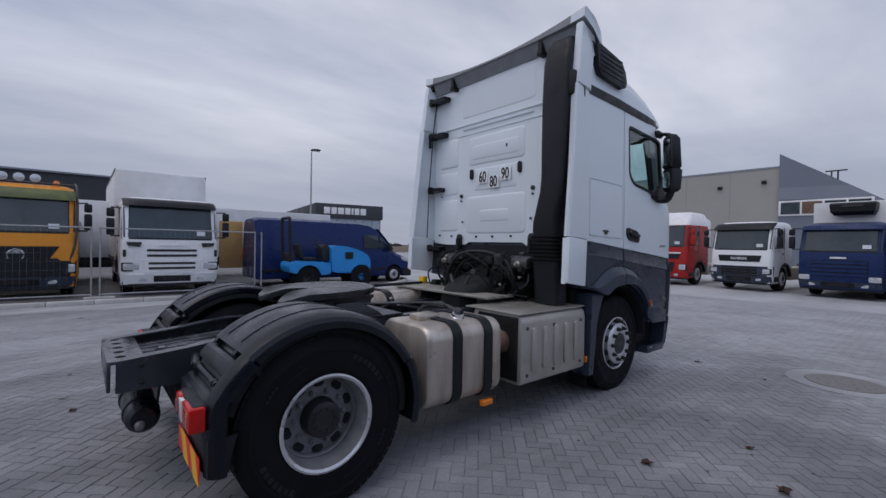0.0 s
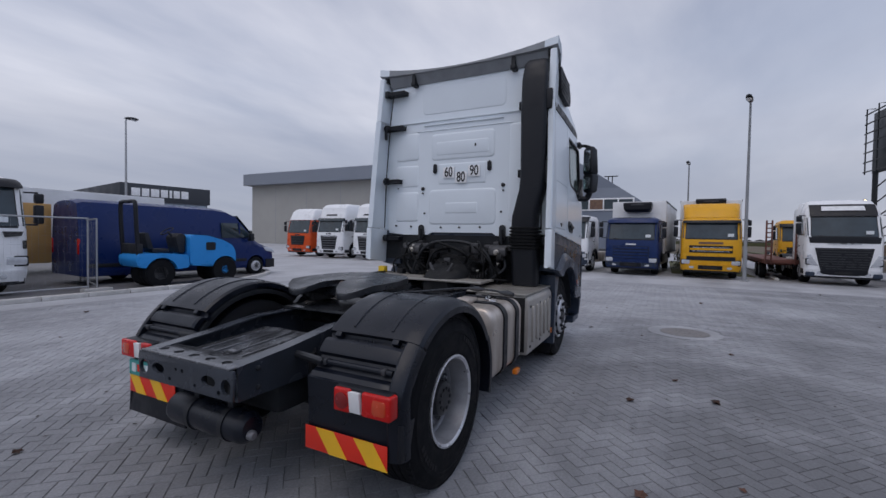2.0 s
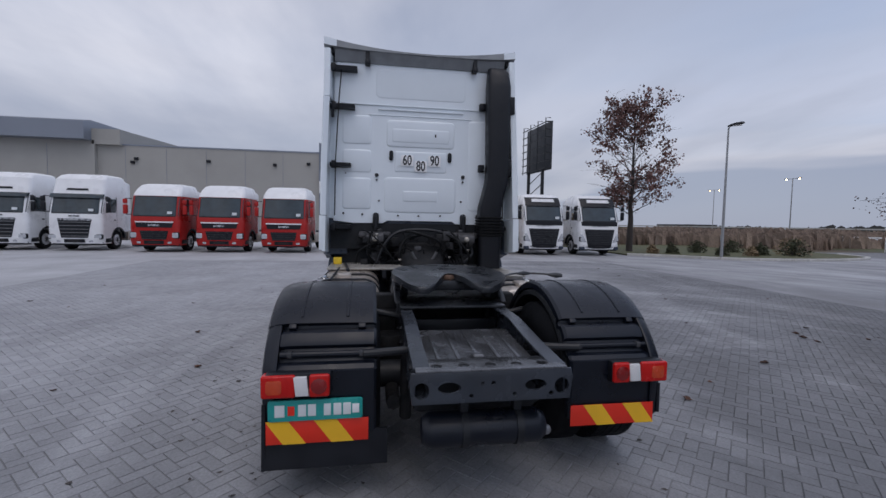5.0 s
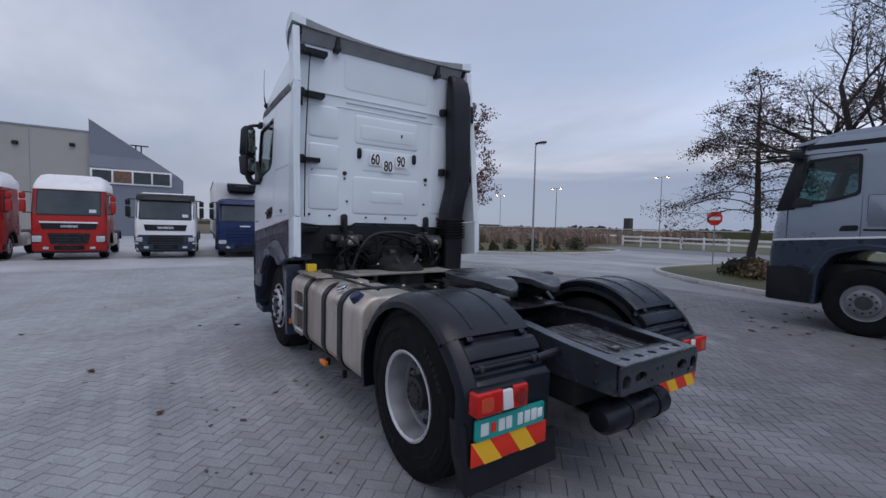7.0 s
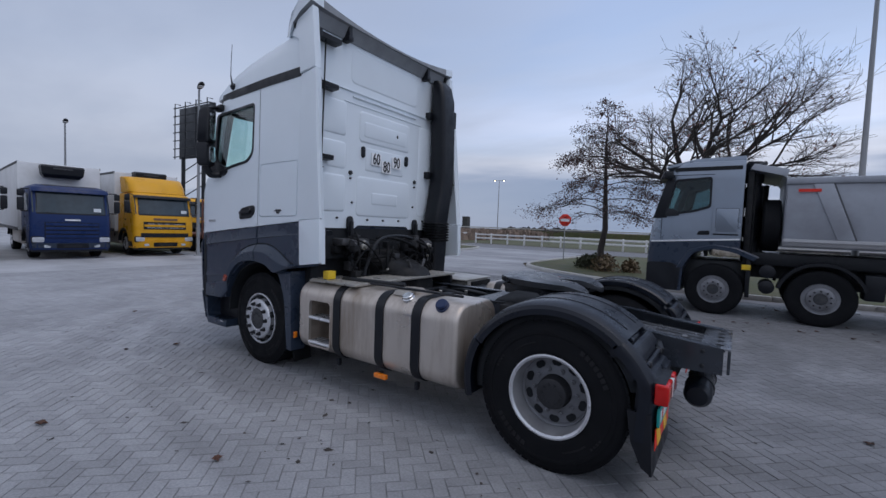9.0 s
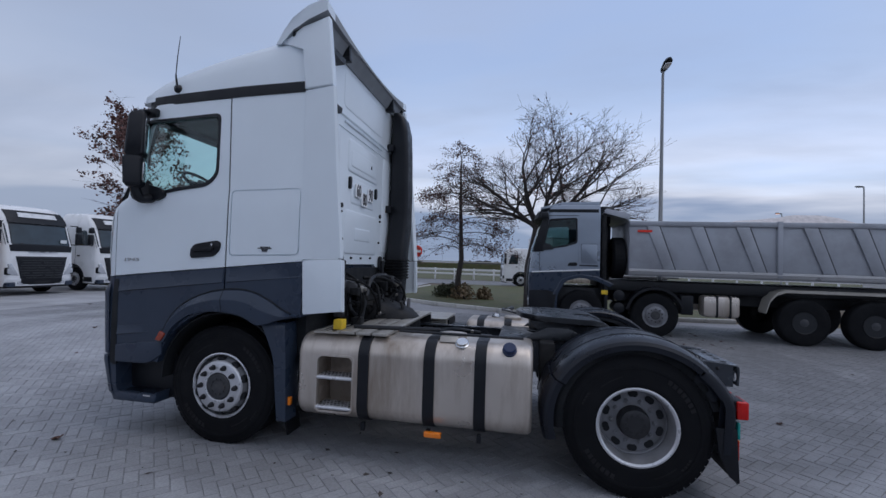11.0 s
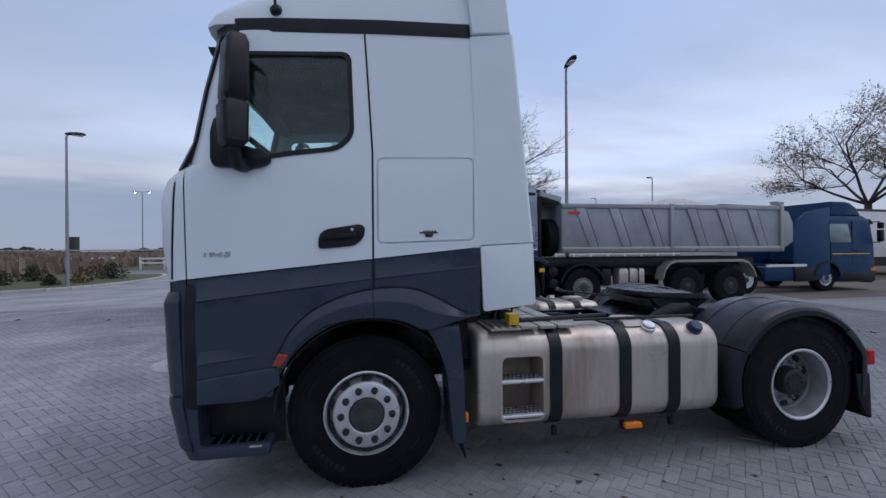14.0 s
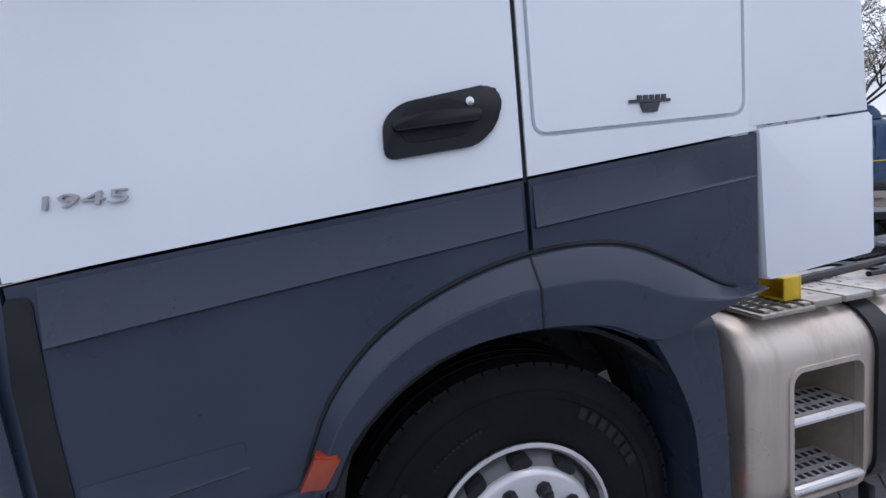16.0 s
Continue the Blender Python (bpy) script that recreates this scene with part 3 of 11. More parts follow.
def kerb_line(pts, label, width=0.16, height=0.13, length=0.9):
    """Kerb stones laid end to end along a line, each one a piece."""
    k = tagged(new("kerb"), label, "kerb", kind="structure")
    dense = smooth_path([(x, y, 0) for x, y in pts], 24)
    run, last = 0.0, dense[0]
    marks = [dense[0]]
    for p in dense[1:]:
        run += (p - last).length
        last = p
        if run >= length:
            marks.append(p)
            run = 0.0
    for a, b in zip(marks, marks[1:]):
        d = (b - a)
        L = d.length - 0.012
        bm = bmesh.new()
        box(bm, (-L / 2, L / 2), (-width / 2, width / 2), (-0.05, height), 0.02, 2)
        ob = part("kerb_stone", bm, KERB, k)
        ob.matrix_basis = Matrix.Translation((a + b) / 2) @ Matrix.Rotation(math.atan2(d.y, d.x), 4, "Z")
    return k


kerb_line([(-14, 10.95), (-6, 10.7), (-2.5, 10.5), (1.0, 10.35), (3.5, 10.25), (5.4, 10.2), (7.0, 10.4), (8.2, 10.85), (9.3, 11.5), (10.4, 12.6), (11.0, 14.5), (11.0, 20)], "pale concrete kerb round the fenced parking strip", 0.18, 0.10)
kerb_line(GRASS_ISLAND[:10], "pale kerb round the grass island", 0.16, 0.13)
kerb_line(GRASS_FAR[:10], "pale kerb along the far grass verge", 0.2, 0.12)
kerb_line([(20.6, -6.9), (22.5, -6.9), (23.4, -7.0), (40, -7.0)], "kerb beside the parked trucks", 0.16, 0.10)
bm = bmesh.new()
prism(bm, [(-70, 11.2), (-14, 11.0), (-6, 10.75), (-2.5, 10.55), (1.0, 10.4), (3.5, 10.3), (5.4, 10.25), (7.0, 10.45), (8.15, 10.9), (9.25, 11.55), (10.35, 12.65), (10.95, 14.5), (10.95, 33), (-70, 33)], "z", -0.03, 0.02)
tagged(part("parking_strip", bm, ASPHALT), "darker worn asphalt parking strip behind the kerb", "pavement", kind="structure")
bm = bmesh.new()
prism(bm, [(22.2, -6.4), (22.2, -2.9), (37, -2.9), (37, -6.4)], "z", -0.03, 0.006)
tagged(part("grass_strip", bm, GRASSMAT), "trodden grass strip between parked trucks", "grass", kind="structure")


# ---- trees and growth ----
BARK = mat("grey_bark", (0.045, 0.038, 0.035), 0.9, 0, 0.3, 14, 0.6, 40)
DRYLEAF = mat("dry_brown_leaf", (0.16, 0.085, 0.075), 0.8, 0, 0.3, 30, island=0.4)
LARCHLEAF = mat("purple_brown_needle", (0.105, 0.062, 0.060), 0.85, 0, 0.3, 30, island=0.4)
DRYLEAF2 = mat("dry_olive_leaf", (0.20, 0.145, 0.085), 0.8, 0, 0.3, 30, island=0.4)
REED = mat("brown_reed", (0.25, 0.19, 0.15), 0.9, 0, 0.3, 10, island=0.35)
SHRUB = mat("shrub_green", (0.05, 0.055, 0.03), 0.9, 0, 0.3, 20, island=0.4)


def raw(name, verts, faces, material, parent=None, smooth=True):
    me = bpy.data.meshes.new(name)
    me.from_pydata(verts, [], faces)
    me.materials.append(material)
    me.polygons.foreach_set("use_smooth", [smooth] * len(faces))
    ob = new(name, me)
    if parent is not None:
        ob.parent = parent
    return ob


def limb(verts, faces, pts, radii, n):
    base = len(verts)
    t = (pts[1] - pts[0]).normalized()
    u = t.orthogonal().normalized()
    for i, p in enumerate(pts):
        d = (pts[min(i + 1, len(pts) - 1)] - pts[max(i - 1, 0)]).normalized()
        u = (u - d * u.dot(d)).normalized()
        v = d.cross(u)
        for k in range(n):
            a = 2 * math.pi * k / n
            verts.append(p + (u * math.cos(a) + v * math.sin(a)) * radii[i])
    for i in range(len(pts) - 1):
        for k in range(n):
            a, b = base + i * n + k, base + i * n + (k + 1) % n
            faces.append((a, b, b + n, a + n))


def tree(name, label, x, y, h, trunk_h, seed, style, leaves=0, leaf_mat=None, leaf=0.09, spread=1.0, trunk_r=0.14, limbs=None, full=False):
    """A tree grown by forking: tapered trunk and limbs in one mesh, leaves in another."""
    g = random.Random(seed)
    t = thing(name, label, "tree", pose(x, y, 0.0, 0, 0, 0 if limbs else g.uniform(0, 360)))
    verts, faces, tips = [], [], []

    def grow(p, d, length, r, depth):
        n_seg = 4 if depth > 1 else 3
        pts, rad = [p], [r]
        for k in range(n_seg):
            bend = 0.16 if style != "leader" else 0.10
            d = (d + Vector((g.uniform(-bend, bend), g.uniform(-bend, bend), g.uniform(-bend * 0.6, bend * 0.7)))).normalized()
            if style == "droop" and depth < 3:
                d = (d + Vector((0, 0, -0.22))).normalized()
            p = p + d * length / n_seg
            pts.append(p)
            rad.append(r * (1 - 0.5 * (k + 1) / n_seg))
            if depth <= 2:
                tips.append((p.copy(), d.copy()))
            if depth > 0 and k > 0:
                for _ in range(2 if depth > 2 else (2 if g.random() < 0.75 else 1)):
                    axis = Vector((g.gauss(0, 1), g.gauss(0, 1), g.gauss(0, 0.5))).normalized()
                    nd = (d * 0.75 + axis * g.uniform(0.45, 0.85)).normalized()
                    if nd.z < -0.25:
                        nd.z *= -0.3
                    grow(p, nd, length * g.uniform(0.45, 0.72), r * (1 - 0.5 * (k + 1) / n_seg) * 0.66, depth - 1)
        limb(verts, faces, pts, [max(q, 0.0042) for q in rad], 7 if depth > 2 else (5 if depth > 1 else 3))

    if style == "spread":
        pts = [Vector((0, 0, -0.05)), Vector((0.05, 0.02, trunk_h * 0.5)), Vector((-0.25 if limbs else 0.0, 0.06, trunk_h))]
        limb(verts, faces, pts, [trunk_r * 1.35, trunk_r, trunk_r * 0.9], 10)
        for dx, dy, dz, reach in limbs or ():
            grow(pts[-1] - Vector((0, 0, g.uniform(0, 0.25))), Vector((dx, dy, dz)).normalized(), reach, trunk_r * (0.30 + 0.09 * reach), 4)
        for k in range(0 if limbs else 6):
            a = 2 * math.pi * k / 6 + g.uniform(-0.3, 0.3)
            tilt = g.uniform(0.5, 1.15) if k else 0.2
            d = Vector((math.cos(a) * math.sin(tilt) * spread, math.sin(a) * math.sin(tilt) * spread, math.cos(tilt))).normalized()
            grow(pts[-1], d, (h - trunk_h) * g.uniform(0.5, 0.66), trunk_r * 0.46, 4)
    else:
        top = Vector((g.uniform(-0.2, 0.2), g.uniform(-0.2, 0.2), h))
        pts = [Vector((0, 0, -0.05))] + [Vector((g.uniform(-0.07, 0.07), g.uniform(-0.07, 0.07), h * k / 8)) for k in range(1, 8)] + [top]
        limb(verts, faces, pts, [trunk_r * (1.25 - 1.2 * k / 8) for k in range(9)], 9)
        n_b = 34 if style == "leader" else 40
        for k in range(n_b):
            u = (k + 0.5) / n_b
            z = trunk_h + (h - trunk_h) * u * 0.97
            a = k * 2.4 + g.uniform(-0.3, 0.3)
            reach = spread * h * (0.30 * (1 - u) ** 0.7 + 0.05) if style == "droop" else spread * h * (0.30 + 0.10 * math.sin(math.pi * u))
            up = 0.55 if style == "droop" else 0.55 + 0.5 * u
            d = Vector((math.cos(a), math.sin(a), up + g.uniform(-0.1, 0.15))).normalized()
            grow(Vector((0, 0, z)), d, reach * g.uniform(0.8, 1.1), trunk_r * 0.20 * (1 - u * 0.6), 2)
    raw("trunk", verts, faces, BARK, t)
    if leaves and tips:
        lv_, lf = [], []
        weights = [noise.noise(p * 0.55 + Vector((seed, 0, 0))) for p, _ in tips]
        good = [tip for k, (tip, w_) in enumerate(zip(tips, weights)) if w_ > -0.22 and (full or style == "spread" or tip[0].z < h * 0.70 or k % 4 == 0)] or tips
        for k in range(leaves):
            p, d = good[g.randrange(len(good))]
            c = p + Vector((g.gauss(0, 0.10), g.gauss(0, 0.10), g.gauss(-0.05, 0.10)))
            u = Vector((g.gauss(0, 1), g.gauss(0, 1), g.gauss(-0.6, 0.6))).normalized()
            v = u.orthogonal().normalized()
            v = (v * math.cos(k) + u.cross(v) * math.sin(k)).normalized()
            s_ = leaf * g.uniform(0.6, 1.3)
            b = len(lv_)
            lv_ += [c - v * s_ * 0.35, c + u * s_ * 0.5 - v * s_ * 0.1 + u.cross(v) * s_ * 0.15, c + v * s_ * 0.35 + u * s_ * 0.2, c - u * s_ * 0.5 + v * s_ * 0.2]
            lf.append((b, b + 1, b + 2, b + 3))
        cr = raw("crown", lv_, lf, leaf_mat, t, False)
        cr["kind"] = "stuff"
    return t


tree("plane_tree", "half-bare tree with brown autumn leaves behind the parked trucks", 22.3, -15.75, 8.5, 2.3, 3, "vase", 7500, DRYLEAF, 0.165, 0.58, 0.17, full=True)
tree("larch_tree", "slender conical tree with a few brown needles on the island", 4.0, -15.4, 7.6, 2.3, 8, "droop", 11000, LARCHLEAF, 0.07, 0.76, 0.13)
BARE_LIMBS = ((0.42, 0.1, 1.0, 2.45), (-0.35, 0.2, 1.0, 2.5), (-0.95, -0.2, 0.62, 2.9), (-1.0, 0.2, 0.25, 2.3), (0.95, 0.1, 0.5, 2.2), (0.5, -0.7, 0.7, 2.0), (-0.25, 0.8, 0.65, 1.8), (0.85, 0.3, 0.7, 2.1))
tree("bare_tree", "spreading bare tree with a dark forked crown on the island", 0.72, -12.6, 7.7, 3.3, 21, "spread", 700, DRYLEAF, 0.09, 1.25, 0.20, limbs=BARE_LIMBS)
tree("autumn_tree", "half-bare tree with olive leaves behind the white trailer", -35.5, -23.5, 14.2, 5.0, 31, "spread", 9000, DRYLEAF2, 0.13, 1.2, 0.26)


def bush(x, y, r, h, seed, n=700, material=None, leaf=0.07, name="bush", label="low dark shrub with bare twigs"):
    g = random.Random(seed)
    t = thing(name, label, "bush", pose(x, y, 0.05))
    verts, faces = [], []
    for k in range(26):
        a, e = g.uniform(0, 6.28), g.uniform(0.3, 1.4)
        d = Vector((math.cos(a) * math.cos(e), math.sin(a) * math.cos(e), math.sin(e)))
        L = g.uniform(0.6, 1.0)
        limb(verts, faces, [Vector((0, 0, 0)), Vector((d.x * r * 0.5, d.y * r * 0.5, d.z * h * 0.55)) * L, Vector((d.x * r, d.y * r, d.z * h)) * L], [0.015, 0.01, 0.004], 3)
    raw("twig", verts, faces, BARK, t)
    verts, faces = [], []
    for k in range(n):
        a, e, q = g.uniform(0, 6.28), g.uniform(0.0, 1.57), g.random() ** 0.4
        wob = 1 + 0.35 * noise.noise(Vector((math.cos(a) * 2, math.sin(a) * 2, e * 2 + seed)))
        c = Vector((math.cos(a) * math.cos(e) * r, math.sin(a) * math.cos(e) * r, math.sin(e) * h)) * q * wob
        u = Vector((g.gauss(0, 1), g.gauss(0, 1), g.gauss(0, 1))).normalized()
        v = u.orthogonal().normalized()
        b = len(verts)
        s_ = leaf * g.uniform(0.6, 1.4)
        verts += [c - u * s_, c + v * s_ * 0.5, c + u * s_, c - v * s_ * 0.5]
        faces.append((b, b + 1, b + 2, b + 3))
    cr = raw("leaves", verts, faces, material or SHRUB, t, False)
    cr["kind"] = "stuff"


g = random.Random(77)
for k, (x, y, r, h) in enumerate(((20.6, -16.2, 0.35, 0.5), (20.4, -17.4, 0.4, 0.6), (19.0, -19.6, 0.35, 0.5), (18.6, -21.2, 0.4, 0.55), (19.4, -22.6, 0.5, 0.7), (18.8, -24.3, 0.9, 1.0), (20.0, -25.5, 1.0, 1.05), (21.5, -20.0, 0.6, 0.7), (22.0, -23.0, 0.7, 0.8), (3.7, -15.0, 0.7, 0.75), (4.5, -15.7, 0.65, 0.7), (5.0, -16.4, 0.5, 0.55), (2.8, -15.4, 0.45, 0.55), (25.5, -8.0, 0.5, 1.1), (26.0, -3.5, 0.6, 1.3))):
    bush(x, y, r, h, 100 + k, 500, SHRUB if k % 3 else DRYLEAF2)

# reed field: many thin upright blades
verts, faces = [], []
for k in range(16000):
    x, y = g.uniform(26.5, 75), g.uniform(-75, -15.5)
    if x + 0.35 * y > 62 or (x < 31 and y > -27) or (x < 29 and y < -37):
        continue
    h = g.uniform(1.0, 1.9) * (0.8 + 0.4 * noise.noise(Vector((x * 0.12, y * 0.12, 0))))
    a = g.uniform(0, 3.14)
    dx_, dy_ = math.cos(a) * g.uniform(0.15, 0.5), math.sin(a) * g.uniform(0.15, 0.5)
    b = len(verts)
    verts += [(x - dx_, y - dy_, 0), (x + dx_, y + dy_, 0), (x + dx_ * 0.6 + 0.1, y + dy_ * 0.6, h), (x - dx_ * 0.5, y - dy_ * 0.5, h * 0.85)]
    faces.append((b, b + 1, b + 2, b + 3))
tagged(raw("reed_field", verts, faces, REED, None, False), "wide field of dry brown reeds", "reeds", kind="stuff")

# raised road with a crash barrier far off, and a low line of woods
bm = bmesh.new()
prism(bm, [(-320, -150), (-60, -128), (60, -122), (160, -70), (320, 40), (330, 30), (170, -82), (62, -134), (-60, -140), (-320, -162)], "z", -0.1, 1.35)
tagged(part("far_embankment", bm, GRASSMAT), "low grassy bank of a distant road", "embankment", kind="structure")
bm = bmesh.new()
for (ax, ay), (bx, by) in (((-320, -150), (-60, -128)), ((-60, -128), (60, -122)), ((60, -122), (160, -70)), ((160, -70), (320, 40))):
    d = Vector((bx - ax, by - ay, 0)).normalized()
    nrm_ = Vector((-d.y, d.x, 0)) * 0.05
    a, b = Vector((ax, ay, 1.75)), Vector((bx, by, 1.75))
    loft(bm, [[p + nrm_, p - nrm_, p - nrm_ + Vector((0, 0, 0.32)), p + nrm_ + Vector((0, 0, 0.32))] for p in (a, b)])
tagged(part("crash_barrier", bm, KERB), "pale crash barrier on the distant road", "barrier", kind="structure")
FARWOOD = mat("far_wood", (0.06, 0.062, 0.06), 0.95, 0, 0.2, 0.3)
verts, faces = [], []
for k in range(9000):
    a = g.uniform(0, 2 * math.pi)
    R = g.uniform(330, 420)
    n_ = noise.noise(Vector((math.cos(a) * 7, math.sin(a) * 7, 3)))
    if n_ < -0.15:
        continue
    h = g.uniform(1.0, 4.5) * (0.6 + n_)
    c = Vector((R * math.cos(a), R * math.sin(a), g.uniform(0, h)))
    u = Vector((-math.sin(a), math.cos(a), 0)) * g.uniform(1, 3.2)
    v = Vector((0, 0, g.uniform(0.8, 1.8)))
    b = len(verts)
    verts += [c - u, c - v * 0.6 + u * 0.2, c + u, c + v]
    faces.append((b, b + 1, b + 2, b + 3))
tagged(raw("far_woods", verts, faces, FARWOOD, None, False), "distant low line of bare woods", "woods", kind="stuff")
far = thing("far_building", "distant low industrial sheds with a tower", "building")
for x, y, dx2, dy2, h in ((235, -190, 16, 8, 3.4), (156, -250, 2.0, 2.0, 9.2), (-90, -120, 18, 8, 5.0)):
    bm = bmesh.new(); box(bm, (x - dx2, x + dx2), (y - dy2, y + dy2), (0, h)); part("shed", bm, FARWOOD, far)


# ---- wheels ----
def wheel(parent, x, y, z, side, kind="steer", radius=0.533, width=0.31, scale=1.0, rim_mat=None, detail=True):
    """One road wheel with its tyre, rim, hub and nuts. side: +1 where the outer face looks to +y."""
    rim_mat = rim_mat or RIM
    m = pose(x, y, z, -90 * side, 0, 0)
    w, R = width, radius
    wheel_ob = new("wheel")
    wheel_ob.parent = parent
    rr = 0.292 * scale
    bm = bmesh.new()
    prof = [(rr, -w + 0.02), (rr + 0.02, -w), (R - 0.09, -w - 0.005), (R - 0.03, -w + 0.02), (R, -w + 0.05)]
    n_rib = 4
    for k in range(n_rib):
        a = -w + 0.05 + (w - 0.1) * (k + 0.82) / n_rib
        b = -w + 0.05 + (w - 0.1) * (k + 1.0) / n_rib
        if k < n_rib - 1:
            prof += [(R, a), (R - 0.014, a + 0.003), (R - 0.014, b - 0.003), (R, b)]
    prof += [(R, -0.05), (R - 0.012, -0.022), (R - 0.05, -0.006), (R - 0.075, -0.002), (R - 0.078, 0.003), (R - 0.10, 0.004), (R - 0.103, -0.001),
             (rr + 0.055, 0.0), (rr + 0.03, 0.002), (rr + 0.012, -0.008), (rr, -0.02)]
    rings = [[m @ Vector((r * math.cos(2 * math.pi * k / 56), r * math.sin(2 * math.pi * k / 56), h)) for k in range(56)] for r, h in prof]
    loft(bm, rings, cap=False)
    tyre = part("tyre", bm, RUBBER, wheel_ob, "worn black rubber truck tyre", 50)
    # tread blocks on the shoulder
    if detail:
        bm = bmesh.new()
        for k in range(60):
            g = 2 * math.pi * k / 60
            c, s = math.cos(g), math.sin(g)
            for h0, h1 in ((-w + 0.012, -w + 0.07), (-0.07, -0.014)):
                ring = []
                for dr, hh in ((R - 0.03, h0 + 0.004), (R + 0.0015, h0 + 0.012), (R + 0.0015, h1 - 0.01), (R - 0.03, h1 - 0.006)):
                    ring.append((dr, hh))
                a = [m @ Vector((r * math.cos(g - 0.044), r * math.sin(g - 0.044), h)) for r, h in ring]
                b = [m @ Vector((r * math.cos(g + 0.044), r * math.sin(g + 0.044), h)) for r, h in ring]
                loft(bm, [a, b])
        part("tread", bm, RUBBER, wheel_ob, "", 30)["kind"] = "stuff"
        # moulded lettering blocks and rings on the sidewall, unreadable, as plain bars
        bm = bmesh.new()
        for start, count, width, r0, r1 in ((0.5, 7, 0.075, 0.405, 0.440), (3.5, 7, 0.075, 0.405, 0.440), (1.9, 12, 0.03, 0.385, 0.396), (5.0, 12, 0.03, 0.385, 0.396), (2.4, 4, 0.05, 0.42, 0.435), (5.7, 4, 0.05, 0.42, 0.435)):
            for k in range(count):
                g0 = start + k * width * 1.35
                ring_ = [(r0, g0), (r1, g0 + 0.008), (r1, g0 + width), (r0, g0 + width - 0.008)]
                loft(bm, [[m @ Vector((r * math.cos(a), r * math.sin(a), h)) for r, a in ring_] for h in (-0.004, 0.0042)])
        part("sidewall_mark", bm, SIDEMARK, wheel_ob, "moulded marks on the tyre wall")["kind"] = "stuff"
    bm = bmesh.new()
    if kind == "steer":
        prof = [(rr + 0.006, -0.012), (rr + 0.012, 0.004), (rr, 0.008), (rr - 0.012, -0.006), (rr - 0.018, -0.05), (rr - 0.028, -0.06), (0.262 * scale, -0.03), (0.250 * scale, -0.01), (0.238 * scale, 0.02), (0.232 * scale, 0.036), (0.220 * scale, 0.043), (0.132 * scale, 0.047), (0.126 * scale, 0.042), (0.122 * scale, -0.01)]
    else:
        prof = [(rr + 0.006, -0.012), (rr + 0.012, 0.004), (rr, 0.008), (rr - 0.015, -0.004), (rr - 0.024, -0.05), (rr - 0.030, -0.10), (rr - 0.034, -0.150), (0.235 * scale, -0.175), (0.21 * scale, -0.22), (0.13 * scale, -0.21), (0.125 * scale, -0.23)]
    rings = [[m @ Vector((r * math.cos(2 * math.pi * k / 48), r * math.sin(2 * math.pi * k / 48), h)) for k in range(48)] for r, h in prof]
    loft(bm, rings[:4], cap=False)
    rim = part("rim", bm, rim_mat, wheel_ob, "silver steel rim", 40)
    if kind == "steer":
        bm = bmesh.new()
        loft(bm, rings[3:9], cap=False)
        part("rim_well", bm, RIMDARK, rim, "recess of the rim with hand holes", 40)
        bm = bmesh.new()
        loft(bm, rings[8:], cap=False)
        part("bolt_ring", bm, rim_mat, rim, "bright bolt ring", 40)
    if kind != "steer":
        bm = bmesh.new()
        loft(bm, rings[3:7], cap=False)
        part("rim_barrel", bm, BARREL, rim, "dull inner barrel of the rim", 40)
        bm = bmesh.new()
        prof = [(rr - 0.032, -0.141), (rr - 0.040, -0.135), (rr - 0.049, -0.141), (0.236 * scale, -0.163), (0.21 * scale, -0.165), (0.165 * scale, -0.147), (0.125 * scale, -0.145), (0.120 * scale, -0.19)]
        loft(bm, [[m @ Vector((r * math.cos(2 * math.pi * k / 48), r * math.sin(2 * math.pi * k / 48), h)) for k in range(48)] for r, h in prof], cap=False)
        part("rim_disc", bm, DISCGREY, rim, "dirty grey wheel disc", 40)
    # hand holes: dark plugs set in the disc, with a lip
    hr = (0.250 if kind == "steer" else 0.212) * scale
    hz = 0.006 if kind == "steer" else -0.174
    ring = [((0.018 if kind == "steer" else 0.031) * scale * math.cos(a), (0.036 if kind == "steer" else 0.038) * scale * math.sin(a)) for a in (2 * math.pi * j / 12 for j in range(12))]
    for k in range(10):
        g = 2 * math.pi * (k + 0.5) / 10
        q = m @ Matrix.Translation((hr * math.cos(g), hr * math.sin(g), hz)) @ Matrix.Rotation(g, 4, "Z")
        bm = bmesh.new()
        loft(bm, [[q @ Vector((p[0], p[1], h)) for p in ring] for h in (-0.03, 0.018)])
        part("hand_hole", bm, DARK, rim)
    bm = bmesh.new()
    if kind == "steer":
        prof = [(0.125 * scale, -0.02), (0.121 * scale, 0.040), (0.112 * scale, 0.050), (0.06 * scale, 0.053), (0.002, 0.053)]
    else:
        prof = [(0.122 * scale, -0.22), (0.118 * scale, -0.085), (0.11 * scale, -0.062), (0.09 * scale, -0.054), (0.05 * scale, -0.052), (0.002, -0.052)]
    lathe(bm, prof, 32, m)
    for k in range(10):
        g = 2 * math.pi * k / 10
        rb = 0.070 * scale
        q = m @ Matrix.Translation((rb * math.cos(g), rb * math.sin(g), prof[-1][1] - 0.006))
        lathe(bm, [(0.013, 0), (0.013, 0.012), (0.002, 0.014)], 6, q)
    part("hub", bm, HUB if kind == "steer" else HUBDARK, wheel_ob, "dirty grey wheel hub" if kind == "steer" else "oily dark wheel hub")
    nr = (0.180 if kind == "steer" else 0.163) * scale
    nz = 0.044 if kind == "steer" else -0.148
